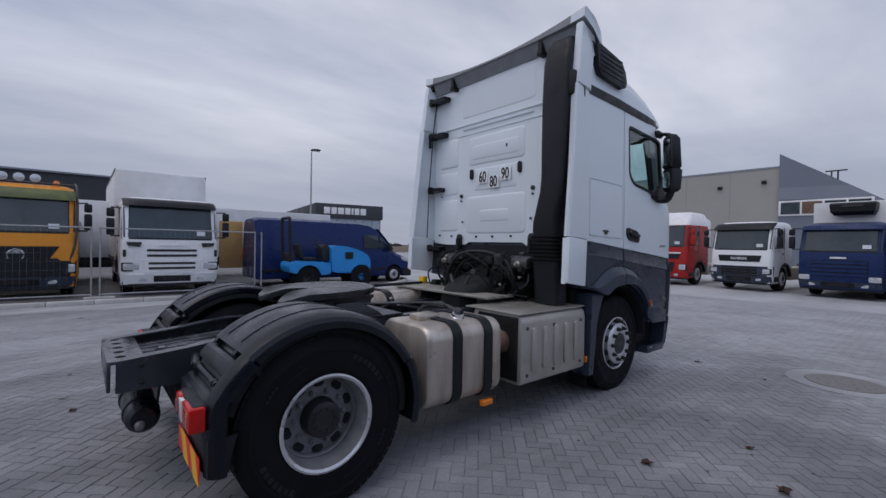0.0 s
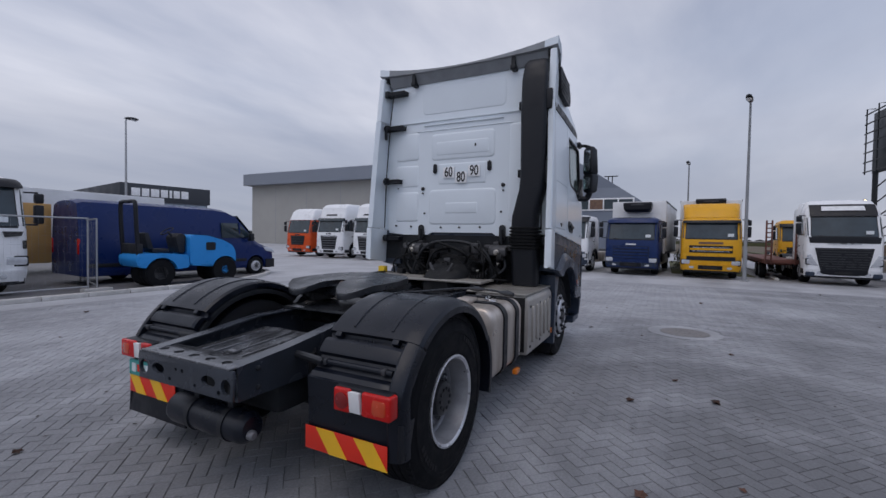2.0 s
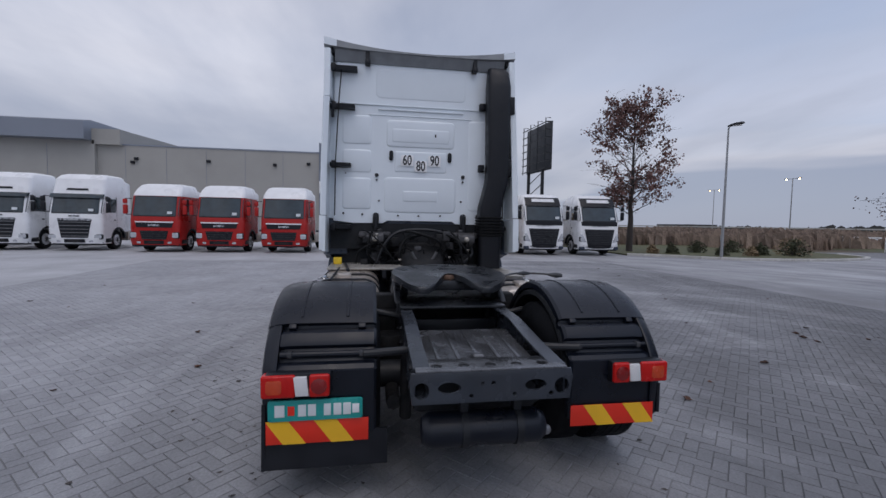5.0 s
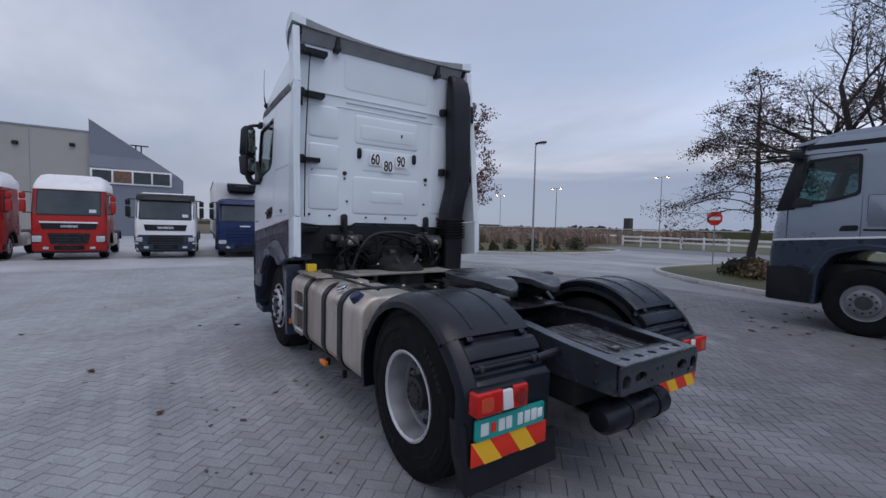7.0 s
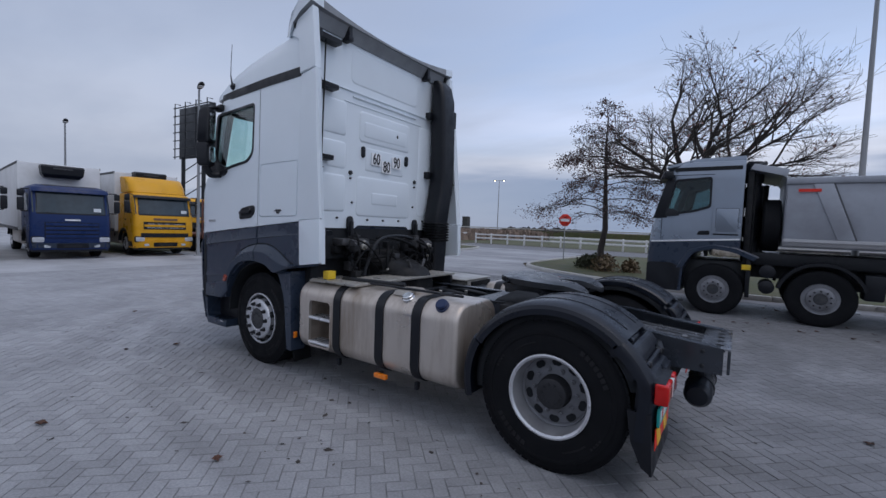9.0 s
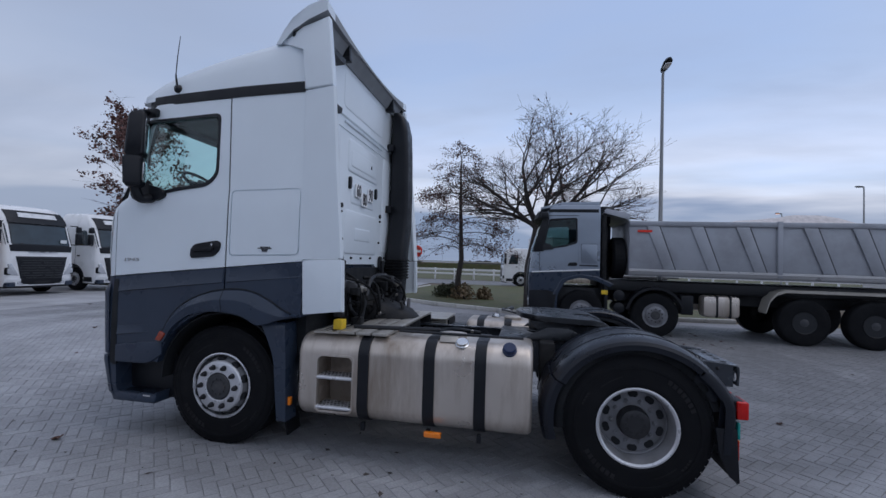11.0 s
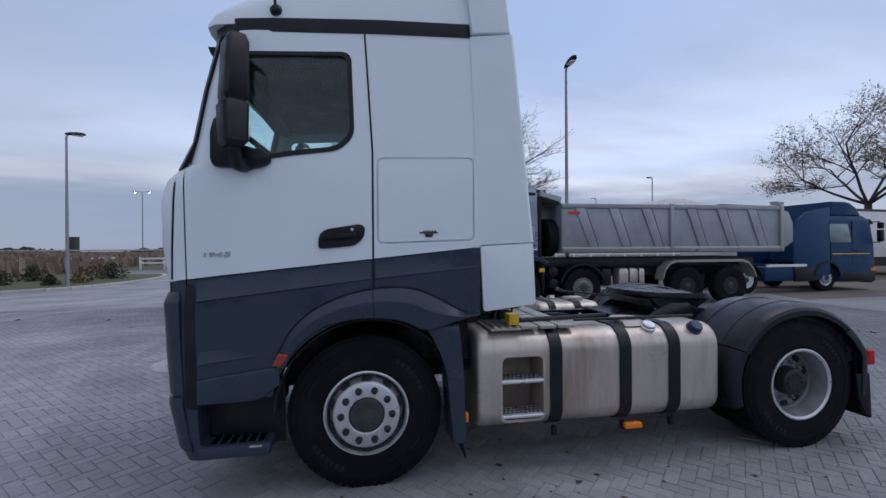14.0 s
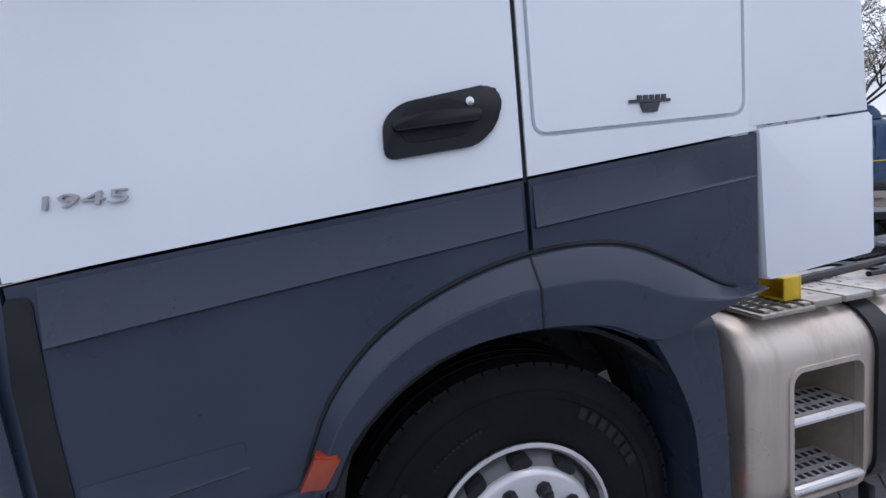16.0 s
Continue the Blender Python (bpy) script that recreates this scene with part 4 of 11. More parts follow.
    for k in range(10):
        g = 2 * math.pi * k / 10
        q = m @ Matrix.Translation((nr * math.cos(g), nr * math.sin(g), nz))
        bm = bmesh.new()
        lathe(bm, [(0.026, 0), (0.026, 0.006), (0.021, 0.008), (0.020, 0.030), (0.013, 0.034), (0.013, 0.046), (0.002, 0.048)] if kind == "steer" else [(0.018, 0), (0.017, 0.022), (0.011, 0.026), (0.010, 0.038), (0.002, 0.040)], 8, q)
        part("wheel_nut", bm, NUT if kind == "steer" else DISCGREY, rim)
    return wheel_ob


# ---- the tractor unit: x forward, y to its left, rear axle at x = 0 ----
FRONT_AXLE, REAR_AXLE = 3.7, 0.08
truck = thing("tractor_unit", "white and grey two-axle tractor unit with a high sleeper cab, parked", "truck", pose(0, 0, 0.012))


def cab_ring(z, xf, w, rc, bow, xr=2.9, n=6):
    """A level outline of the cab: flat sides, rounded front corners, a bowed front."""
    half = [(xr, w)] + [(xr + (xf - rc - xr) * k / 8, w) for k in range(1, 8)]
    for k in range(n + 1):
        g = radians(90 - 90 * k / n)
        half.append((xf - rc + rc * math.cos(g), w - rc + rc * math.sin(g)))
    for k in range(1, 4):
        y = (w - rc) * (1 - k / 4)
        half.append((xf + bow * (1 - (y / (w - rc)) ** 2), y))
    left = half + [(xf + bow, 0.0)]
    return [(x, y, z) for x, y in left] + [(x, -y, z) for x, y in half[::-1]]


CAB_LEVELS = [(0.32, 4.965, 1.225, 0.13, 0.10), (0.5, 5.02, 1.245, 0.13, 0.10), (0.95, 5.055, 1.25, 0.13, 0.10), (1.42, 5.06, 1.25, 0.14, 0.10),
              (1.50, 5.07, 1.25, 0.16, 0.10), (1.55, 5.09, 1.25, 0.19, 0.10), (1.63, 5.115, 1.25, 0.22, 0.10), (1.76, 5.14, 1.25, 0.24, 0.10), (1.9, 5.15, 1.25, 0.26, 0.10), (2.04, 5.15, 1.25, 0.26, 0.10), (2.13, 5.135, 1.25, 0.27, 0.10), (2.19, 5.11, 1.249, 0.27, 0.10), (2.24, 5.06, 1.248, 0.27, 0.10),
              (2.29, 4.975, 1.245, 0.27, 0.10), (2.45, 4.93, 1.24, 0.27, 0.10), (2.8, 4.855, 1.225, 0.27, 0.10), (3.28, 4.75, 1.205, 0.27, 0.10)]


def front_at(z):
    for a, b in zip(CAB_LEVELS, CAB_LEVELS[1:]):
        if a[0] <= z <= b[0]:
            t = (z - a[0]) / (b[0] - a[0])
            return [a[i] + (b[i] - a[i]) * t for i in range(5)]
    return CAB_LEVELS[-1]


shell = bmesh.new()
loft(shell, [cab_ring(*lv) for lv in CAB_LEVELS])
inner = bmesh.new()
loft(inner, [cab_ring(z, front_at(min(max(z, .3), 3.27))[1] - 0.07, front_at(min(max(z, .3), 3.27))[2] - 0.05, 0.2, 0.09, 2.96) for z in (1.62, 2.0, 2.28, 2.8, 3.24)])
cuts = [inner]
WINDOW = round_poly([(4.63, 3.08), (3.84, 3.10), (3.82, 2.52), (3.92, 2.42), (4.2, 2.385), (4.66, 2.30)], 0.07, 5)
cuts.append(prism(bmesh.new(), WINDOW, "y", -1.6, 1.6))
cuts.append(box(bmesh.new(), (4.62, 5.6), (-1.07, 1.07), (2.32, 3.2)))
arch = bmesh.new()
lathe(arch, [(0.675, -1.6), (0.675, 1.6)], 48, pose(FRONT_AXLE, 0, 0.56, 90, 0, 0))
cuts.append(arch)
cuts.append(prism(bmesh.new(), [(2.5, 0.0), (3.35, 0.0), (3.35, 1.14), (2.5, 1.30)], "y", -1.6, 1.6))
cuts.append(box(bmesh.new(), (2.5, 4.75), (-0.98, 0.98), (0.0, 1.3)))
cuts.append(prism(bmesh.new(), [(3.0, 0.2), (4.42, 0.2), (4.32, 0.55), (4.26, 0.86), (3.7, 0.9), (3.0, 0.9)], "y", -1.6, 1.6))
for s in (1, -1):
    y0, y1 = (1.0, 1.6) if s > 0 else (-1.6, -1.0)
    cuts.append(prism(bmesh.new(), round_poly([(4.36, 0.41), (4.82, 0.41), (4.84, 0.72), (4.32, 0.72)], 0.03), "y", y0, y1))
    # door seam, sleeper seam, locker outline and step line as real grooves
    d0, d1 = (1.225, 1.6) if s > 0 else (-1.6, -1.225)
    cuts.append(box(bmesh.new(), (3.665, 3.68), (d0, d1) if s > 0 else (d0, d1), (1.1, 2.4)))
    cuts.append(prism(bmesh.new(), [(3.665, 2.39), (3.68, 2.39), (3.73, 3.3), (3.715, 3.3)], "y", d0 - 0.03 * s * (s > 0), d1 + 0.03 * (s < 0)))
    cuts.append(prism(bmesh.new(), [(4.895, 1.4), (4.907, 1.4), (4.935, 2.3), (4.923, 2.3)], "y", d0 - 0.02 * (s > 0), d1 + 0.02 * (s < 0)))
    cuts.append(prism(bmesh.new(), [(5.012, 1.40), (5.03, 1.40), (5.0, 2.32), (4.982, 2.32)], "y", d0 - 0.03 * (s > 0), d1 + 0.03 * (s < 0)))
    ring_o, ring_i = (round_poly([(3.645 - d, 1.746 + d), (3.645 - d, 2.357 - d), (2.94 + d, 2.377 - d), (2.94 + d, 1.768 + d)], 0.05 - d, 5) for d in (0.0, 0.012))
    loop = bmesh.new()
    ya, yb = (1.232, 1.3) if s > 0 else (-1.3, -1.232)
    vo = [[loop.verts.new((p[0], y, p[1])) for p in ring_o] for y in (ya, yb)]
    vi = [[loop.verts.new((p[0], y, p[1])) for p in ring_i] for y in (ya, yb)]
    k = len(ring_o)
    for i in range(k):
        j = (i + 1) % k
        loop.faces.new((vo[0][i], vo[0][j], vo[1][j], vo[1][i]))
        loop.faces.new((vi[0][i], vi[1][i], vi[1][j], vi[0][j]))
        loop.faces.new((vo[0][i], vi[0][i], vi[0][j], vo[0][j]))
        loop.faces.new((vo[1][i], vo[1][j], vi[1][j], vi[1][i]))
    cuts.append(loop)
shell = carve(shell, cuts)
lower = shell.copy()
nrm = Vector((0.1, 0, 1)).normalized()
at = Vector((4.86, 0, 1.522))
for bm, keep_up in ((shell, True), (lower, False)):
    geom = list(bm.verts) + list(bm.edges) + list(bm.faces)
    bmesh.ops.bisect_plane(bm, geom=geom, plane_co=at + nrm * (0.004 if keep_up else -0.004), plane_no=nrm, clear_inner=keep_up, clear_outer=not keep_up)
cab = part("cab", shell, WHITE, truck, "white painted sleeper cab", 30)
cladding = part("lower_cladding", lower, GREYPLASTIC, truck, "dark blue-grey lower cab cladding", 30)

# cab floor and engine tunnel, so that the shell is closed below
bm = bmesh.new()
box(bm, (2.9, 4.95), (-1.19, 1.19), (1.36, 1.44))
part("cab_floor", bm, INTERIOR, cab)

# roof cap
bm = bmesh.new()
rings = []
for x, h, w, b in ((4.81, 3.355, 1.02, 3.33), (4.79, 3.40, 1.12, 3.33), (4.72, 3.475, 1.17, 3.33), (4.56, 3.565, 1.19, 3.33), (4.34, 3.655, 1.2, 3.33), (4.05, 3.74, 1.205, 3.33), (3.7, 3.81, 1.205, 3.33),
                   (3.36, 3.865, 1.205, 3.33), (3.05, 3.90, 1.205, 3.33), (2.93, 3.90, 1.2, 3.33)):
    d = h - b
    half = [(w, b), (w - 0.012, b + 0.42 * d), (w - 0.05, b + 0.72 * d), (w - 0.14, b + 0.9 * d), (w - 0.32, b + 0.975 * d), (w - 0.7, b + d), (0, b + d * 1.02)]
    rings.append([(x, y, z) for y, z in half] + [(x, -y, z) for y, z in half[-2::-1]])
loft(bm, rings)
roof = part("roof", bm, WHITE, cab, "white raised roof", 40)

# black band under the roof
for s in (1, -1):
    bm = bmesh.new()
    rings = []
    for x, y in ((2.94, 1.205), (3.6, 1.207), (4.3, 1.2), (4.56, 1.185), (4.66, 1.15), (4.73, 1.08), (4.80, 0.92), (4.85, 0.5), (4.87, 0.0)):
        rings.append([(x, s * (y - 0.04), 3.268), (x, s * (y + 0.008), 3.268), (x, s * (y + 0.012), 3.32), (x, s * (y + 0.008), 3.365), (x, s * (y - 0.04), 3.37)])
    loft(bm, rings)
    part("roof_band", bm, BLACKPLASTIC, cab, "black plastic band under the roof", 40)

# wind deflectors beside the cab's rear edge, and the concave roof spoiler
for s in (1, -1):
    bm = bmesh.new()
    loft(bm, [[(x, s * y, z) for x, y, z in ring] for ring in (
        [(2.93, 1.25, 1.735), (2.52, 1.295, 1.755), (2.50, 1.28, 1.755), (2.53, 1.225, 1.755), (2.555, 1.225, 1.755), (2.57, 1.25, 1.755), (2.93, 1.21, 1.735)],
        [(2.93, 1.245, 2.5), (2.59, 1.29, 2.5), (2.57, 1.275, 2.5), (2.60, 1.215, 2.5), (2.625, 1.215, 2.5), (2.64, 1.245, 2.5), (2.93, 1.205, 2.5)],
        [(2.955, 1.215, 3.275), (2.66, 1.27, 3.285), (2.64, 1.255, 3.285), (2.665, 1.19, 3.285), (2.69, 1.19, 3.285), (2.70, 1.225, 3.285), (2.955, 1.175, 3.275)])])
    part("side_deflector", bm, WHITE, truck, "white side wind deflector", 25)
    bm = bmesh.new()
    prism(bm, round_poly([(2.897, 1.726), (2.512, 1.748), (2.495, 1.30), (2.875, 1.25)], 0.012), "y", s * 1.215, s * 1.257, 0.008)
    prism(bm, [(2.512, 1.74), (2.495, 1.29), (2.525, 1.29), (2.54, 1.74)], "y", s * 1.18, s * 1.22)
    for v in bm.verts:
        v.co.y += s * 0.045 * max(2.90 - v.co.x, 0) / 0.38
    part("deflector_skirt", bm, WHITE, truck, "white lower deflector panel", 25)
    # upper corner piece
    bm = bmesh.new()
    prism(bm, [(2.955, 3.285), (2.66, 3.295), (2.735, 3.925), (3.0, 3.86), (3.27, 3.785), (3.16, 3.735), (2.975, 3.66)], "y", s * 1.16, s * 1.238, 0.012)
    prism(bm, [(2.69, 3.30), (2.665, 3.30), (2.738, 3.92), (2.765, 3.92)], "y", s * 1.16, s * 1.2)
    for v in bm.verts:
        v.co.y += s * (0.03 * min(max((2.95 - v.co.x) / 0.25, 0), 1) - 0.36 * max(v.co.x - 2.98, 0))
    part("corner_spoiler", bm, WHITE, truck, "white roof corner spoiler", 25)


def spoiler_top(y):
    return 3.95 + 0.125 * (abs(y) / 1.25) ** 2.1


bm = bmesh.new()
rings = []
mid_prof = [(3.42, 3.876), (3.34, 3.892), (3.2, 3.912), (2.98, 3.93), (2.78, 3.95), (2.745, 3.945), (2.745, 3.925), (2.92, 3.89), (3.2, 3.87), (3.4, 3.85)]
end_prof = [(3.32, 3.775), (3.22, 3.86), (3.10, 3.945), (2.94, 4.028), (2.785, 4.082), (2.748, 4.07), (2.742, 3.975), (2.92, 3.905), (3.1, 3.838), (3.26, 3.765)]
for k in range(33):
    y = -1.27 + 2.54 * k / 32
    e = abs(y) / 1.27
    w, q = e ** 2.1, e ** 7
    ring = []
    for i, (a, b) in enumerate(zip(mid_prof, end_prof)):
        f = q if i >= 6 or i < 2 else w
        ring.append((a[0] + (b[0] - a[0]) * f, y * {0: 0.90, 1: 0.94, 2: 0.98, 8: 0.97, 9: 0.91}.get(i, 1.0), a[1] + (b[1] - a[1]) * (w if 2 <= i < 6 else w * 0.55 + q * 0.45)))
    rings.append(ring)
loft(bm, rings)
bm.faces.ensure_lookup_table()
for k, face in enumerate(bm.faces):
    if k < 320 and k % 10 in (6, 7) or (20 <= k < 300 and k % 10 == 5):
        face.material_index = 1
LINING = mat("spoiler_lining_grey", (0.27, 0.285, 0.30), 0.6, 0, 0.15, 6)
part("roof_spoiler", bm, (WHITE, LINING), truck, "white roof spoiler with a grey concave underside", 25)
bm = bmesh.new()
rings = []
for k in range(17):
    y = -1.14 + 2.28 * k / 16
    zt = spoiler_top(y) - 0.05
    rings.append([(2.762, y, zt + 0.015), (2.845, y, 3.80), (2.875, y, 3.80), (2.80, y, zt + 0.015)])
loft(bm, rings)
part("spoiler_lining", bm, LINING, truck, "grey underside lining of the spoiler")
for y in (0.72, -0.72):
    bm = bmesh.new()
    box(bm, (2.75, 2.87), (y - 0.035, y + 0.035), (3.765, 3.82), 0.01)
    prism(bm, [(2.755, 3.80), (2.87, 3.80), (2.765, 3.93)], "y", y - 0.025, y + 0.025, 0.006)
    part("spoiler_bracket", bm, BLACKPLASTIC, truck, "black spoiler bracket")
bm = bmesh.new()
prism(bm, round_poly([(3.02, 3.82), (3.5, 3.765), (3.62, 3.72), (3.68, 3.52), (3.60, 3.475), (3.08, 3.50)], 0.05), "y", -1.255, -1.12, 0.015)
intake = part("roof_air_intake", bm, BLACKPLASTIC, truck, "black air intake in the roof corner")
bm = bmesh.new()
for k in range(5):
    z = 3.54 + 0.05 * k
    box(bm, (3.1, 3.6 - 0.012 * k), (-1.262, -1.24), (z, z + 0.02), 0.004)
part("intake_slat", bm, BLACKPLASTIC, intake)
for s in (1, -1):
    bm = bmesh.new()
    prism(bm, [(2.775, 3.99), (3.0, 3.91), (3.12, 3.85), (3.12, 3.80), (2.775, 3.88)], "y", s * 1.15, s * 1.2)
    part("spoiler_slit", bm, DARK, truck, "dark slit below the spoiler lip")

# rear wall with its pressings
bm = bmesh.new()
prism(bm, [(1.13, 3.825), (-1.13, 3.825), (-1.15, 3.25), (-1.16, 1.68), (-0.9, 1.655), (-0.5, 1.655), (-0.45, 1.70), (0.45, 1.70), (0.5, 1.655), (0.9, 1.655), (1.16, 1.68), (1.15, 3.25)], "x", 2.862, 2.93, 0.006)
rear_wall = part("rear_wall", bm, WHITE, cab, "white pressed-steel rear cab wall", 25)


def pressing(y0, y1, z0, z1, h=0.012, r=0.05, x=2.862, slope=0.026):
    h *= 0.95
    """A raised field with sloping sides."""
    bm = bmesh.new()
    a, b = round_rect(y0, y1, z0, z1, r), round_rect(y0 + slope, y1 - slope, z0 + slope, z1 - slope, max(r - slope, 0.008))
    loft(bm, [[(x + 0.004, p[0], p[1]) for p in a], [(x - h * 0.75, p[0], p[1]) for p in [((q[0] * .6 + w[0] * .4), (q[1] * .6 + w[1] * .4)) for q, w in zip(b, a)]], [(x - h, p[0], p[1]) for p in b]])
    return bm


for args in ((-0.62, 0.62, 3.35, 3.76, 0.006, 0.08), (-1.05, -0.66, 1.84, 3.12, 0.008, 0.05), (0.66, 1.05, 2.72, 3.12, 0.012, 0.05), (0.66, 1.05, 2.34, 2.66, 0.010, 0.05), (0.66, 1.05, 1.84, 2.28, 0.012, 0.05),
             (-0.47, 0.47, 2.70, 3.08, 0.012, 0.06), (-0.36, 0.36, 2.36, 2.66, 0.008, 0.03), (-0.5, 0.5, 1.80, 2.30, 0.010, 0.07)):
    part("wall_pressing", pressing(*args), WHITE, rear_wall, "", 50)
for args in ((-0.40, 0.40, 2.76, 2.97, 0.011, 0.04), (-0.25, 0.25, 1.95, 2.12, 0.010, 0.03)):
    part("wall_pressing", pressing(*args, x=2.856), WHITE, rear_wall, "", 50)
bm = bmesh.new()
for y0, y1, z in ((-1.12, 1.12, 3.262), (-0.58, 0.58, 3.205)):
    prism(bm, [(2.868, z - 0.018), (2.842, z - 0.004), (2.842, z + 0.006), (2.868, z + 0.014)], "y", y0, y1)
prism(bm, [(2.868, 3.12), (2.852, 3.128), (2.852, 3.134), (2.868, 3.142)], "y", -0.7, 0.7)
part("wall_ridge", bm, WHITE, rear_wall, "", 20)
for s in (1, -1):
    bm = bmesh.new()
    prism(bm, round_rect(s * 0.4 - 0.026, s * 0.4 + 0.026, 2.52, 2.655, 0.024), "x", 2.838, 2.866, 0.006)
    part("vent_slot", bm, BLACKPLASTIC, rear_wall, "black vent slot")
for y, z, r in ((0.592, 2.315, 0.026), (-0.592, 2.325, 0.026), (0.592, 2.25, 0.012), (-0.592, 2.255, 0.012), (0.56, 1.965, 0.013), (-0.57, 1.975, 0.013), (1.03, 1.785, 0.014), (0.78, 1.775, 0.013),
                (0.3, 1.765, 0.013), (0.02, 1.765, 0.013), (-0.28, 1.77, 0.013), (-0.80, 1.78, 0.013), (1.0, 2.33, 0.008), (-1.05, 1.79, 0.013)):
    bm = bmesh.new()
    lathe(bm, [(r, 0), (r, 0.022), (r * 0.6, 0.026), (0.001, 0.026)], 14, pose(2.866, y, z, 0, -90, 0))
    part("wall_plug", bm, INK, rear_wall, "black rubber plug")
for txt, y, z in (("60", 0.185, 2.525), ("80", 0.0, 2.45), ("90", -0.19, 2.53)):
    bm = bmesh.new()
    prism(bm, round_rect(y - 0.085, y + 0.085, z - 0.075, z + 0.075, 0.012), "x", 2.836, 2.846, 0.001)
    st = part("speed_sticker", bm, STICKER, rear_wall, "white speed sticker with a black number %s" % txt)
    letters("number", txt, 0.19, 0.002, INK, st, pose(2.834, y, z, 90, 0, -90), bold=0.003, squeeze=0.66)
bm = bmesh.new()
box(bm, (2.836, 2.86), (-0.21, -0.19), (2.86, 2.90), 0.004)
part("wall_clip", bm, INK, rear_wall)
# hinge brackets at the lower edge
for s in (1, -1):
    bm = bmesh.new()
    prism(bm, round_rect(s * 0.60 - 0.04, s * 0.60 + 0.04, 1.60, 1.80, 0.035), "x", 2.82, 2.85, 0.006)
    tube(bm, [(2.80, s * 0.60, 1.52), (2.80, s * 0.60, 1.74)], 0.022, 10)
    part("rear_hinge", bm, CHASSIS, truck, "black cab mounting hinge")
# black brackets that hold the deflectors
for s in (1, -1):
    for z, y0 in ((3.695, 0.85), (3.20, 0.88), (2.43, 0.93), (1.60, 0.92)):
        if s < 0 and z in (3.695,):
            continue
        bm = bmesh.new()
        ya, yb = sorted((s * (y0 + (0.14 if s < 0 else 0)), s * 1.2))
        prism(bm, [(2.86, z + 0.03), (2.86, z - 0.03), (2.75, z - 0.025), (2.745, z + 0.025)], "y", ya, yb, 0.008)
        box(bm, (2.735, 2.80), (s * 1.15 - 0.03, s * 1.15 + 0.03), (z - 0.05, z + 0.05), 0.012)
        if z == 3.20:
            box(bm, (2.74, 2.77), (s * 1.16 - 0.02, s * 1.16 + 0.02), (z - 0.16, z), 0.01)
        part("deflector_bracket", bm, BLACKPLASTIC, truck, "black deflector bracket")
    bm = bmesh.new()
    tube(bm, [(2.70, s * 1.13, 1.75), (2.72, s * 1.12, 2.5), (2.75, s * 1.08, 3.3), (2.78, s * 1.05, 3.7)], 0.008, 6)
    part("deflector_cable", bm, HOSE, truck)

# snorkel
bm = bmesh.new()
rings = []
for z, ya, yb, xa, xb in ((1.05, -0.80, -1.10, 2.62, 2.82), (1.35, -0.79, -1.10, 2.60, 2.83), (1.62, -0.78, -1.09, 2.59, 2.83), (1.75, -0.785, -1.085, 2.58, 2.83), (1.90, -0.795, -1.09, 2.57, 2.83), (2.06, -0.835, -1.12, 2.57, 2.83),
                          (2.22, -0.875, -1.165, 2.57, 2.83), (2.40, -0.89, -1.18, 2.57, 2.83), (2.7, -0.885, -1.185, 2.57, 2.83), (3.2, -0.875, -1.19, 2.585, 2.83), (3.55, -0.875, -1.19, 2.605, 2.83), (3.75, -0.885, -1.175, 2.655, 2.83), (3.82, -0.90, -1.15, 2.72, 2.83)):
    rings.append([(p[0], p[1], z) for p in round_rect(xa, xb, yb, ya, 0.055, 4)])
loft(bm, rings)
snorkel = part("intake_snorkel", bm, BLACKPLASTIC, truck, "tall black plastic air intake snorkel", 40)
for k in range(7):
    bm = bmesh.new()
    z = 1.50 + 0.04 * k
    loft(bm, [[(p[0], p[1], zz) for p in round_rect(2.58 - d, 2.83 + d, -1.105 - d, -0.775 + d, 0.06, 4)] for zz, d in ((z, 0.0), (z + 0.01, 0.014), (z + 0.02, 0.014), (z + 0.03, 0.0))])
    part("bellows_fold", bm, HOSE, snorkel, "rubber bellows fold", 40)
for z in (3.30, 2.45):
    bm = bmesh.new()
    box(bm, (2.78, 2.86), (-0.88, -0.80), (z - 0.05, z + 0.05), 0.01)
    part("snorkel_clamp", bm, BLACKPLASTIC, snorkel)
    bm = bmesh.new()
    box(bm, (2.62, 2.84), (-1.245, -1.17), (z - 0.12, z + 0.12), 0.012)
    part("snorkel_clamp", bm, BLACKPLASTIC, snorkel)

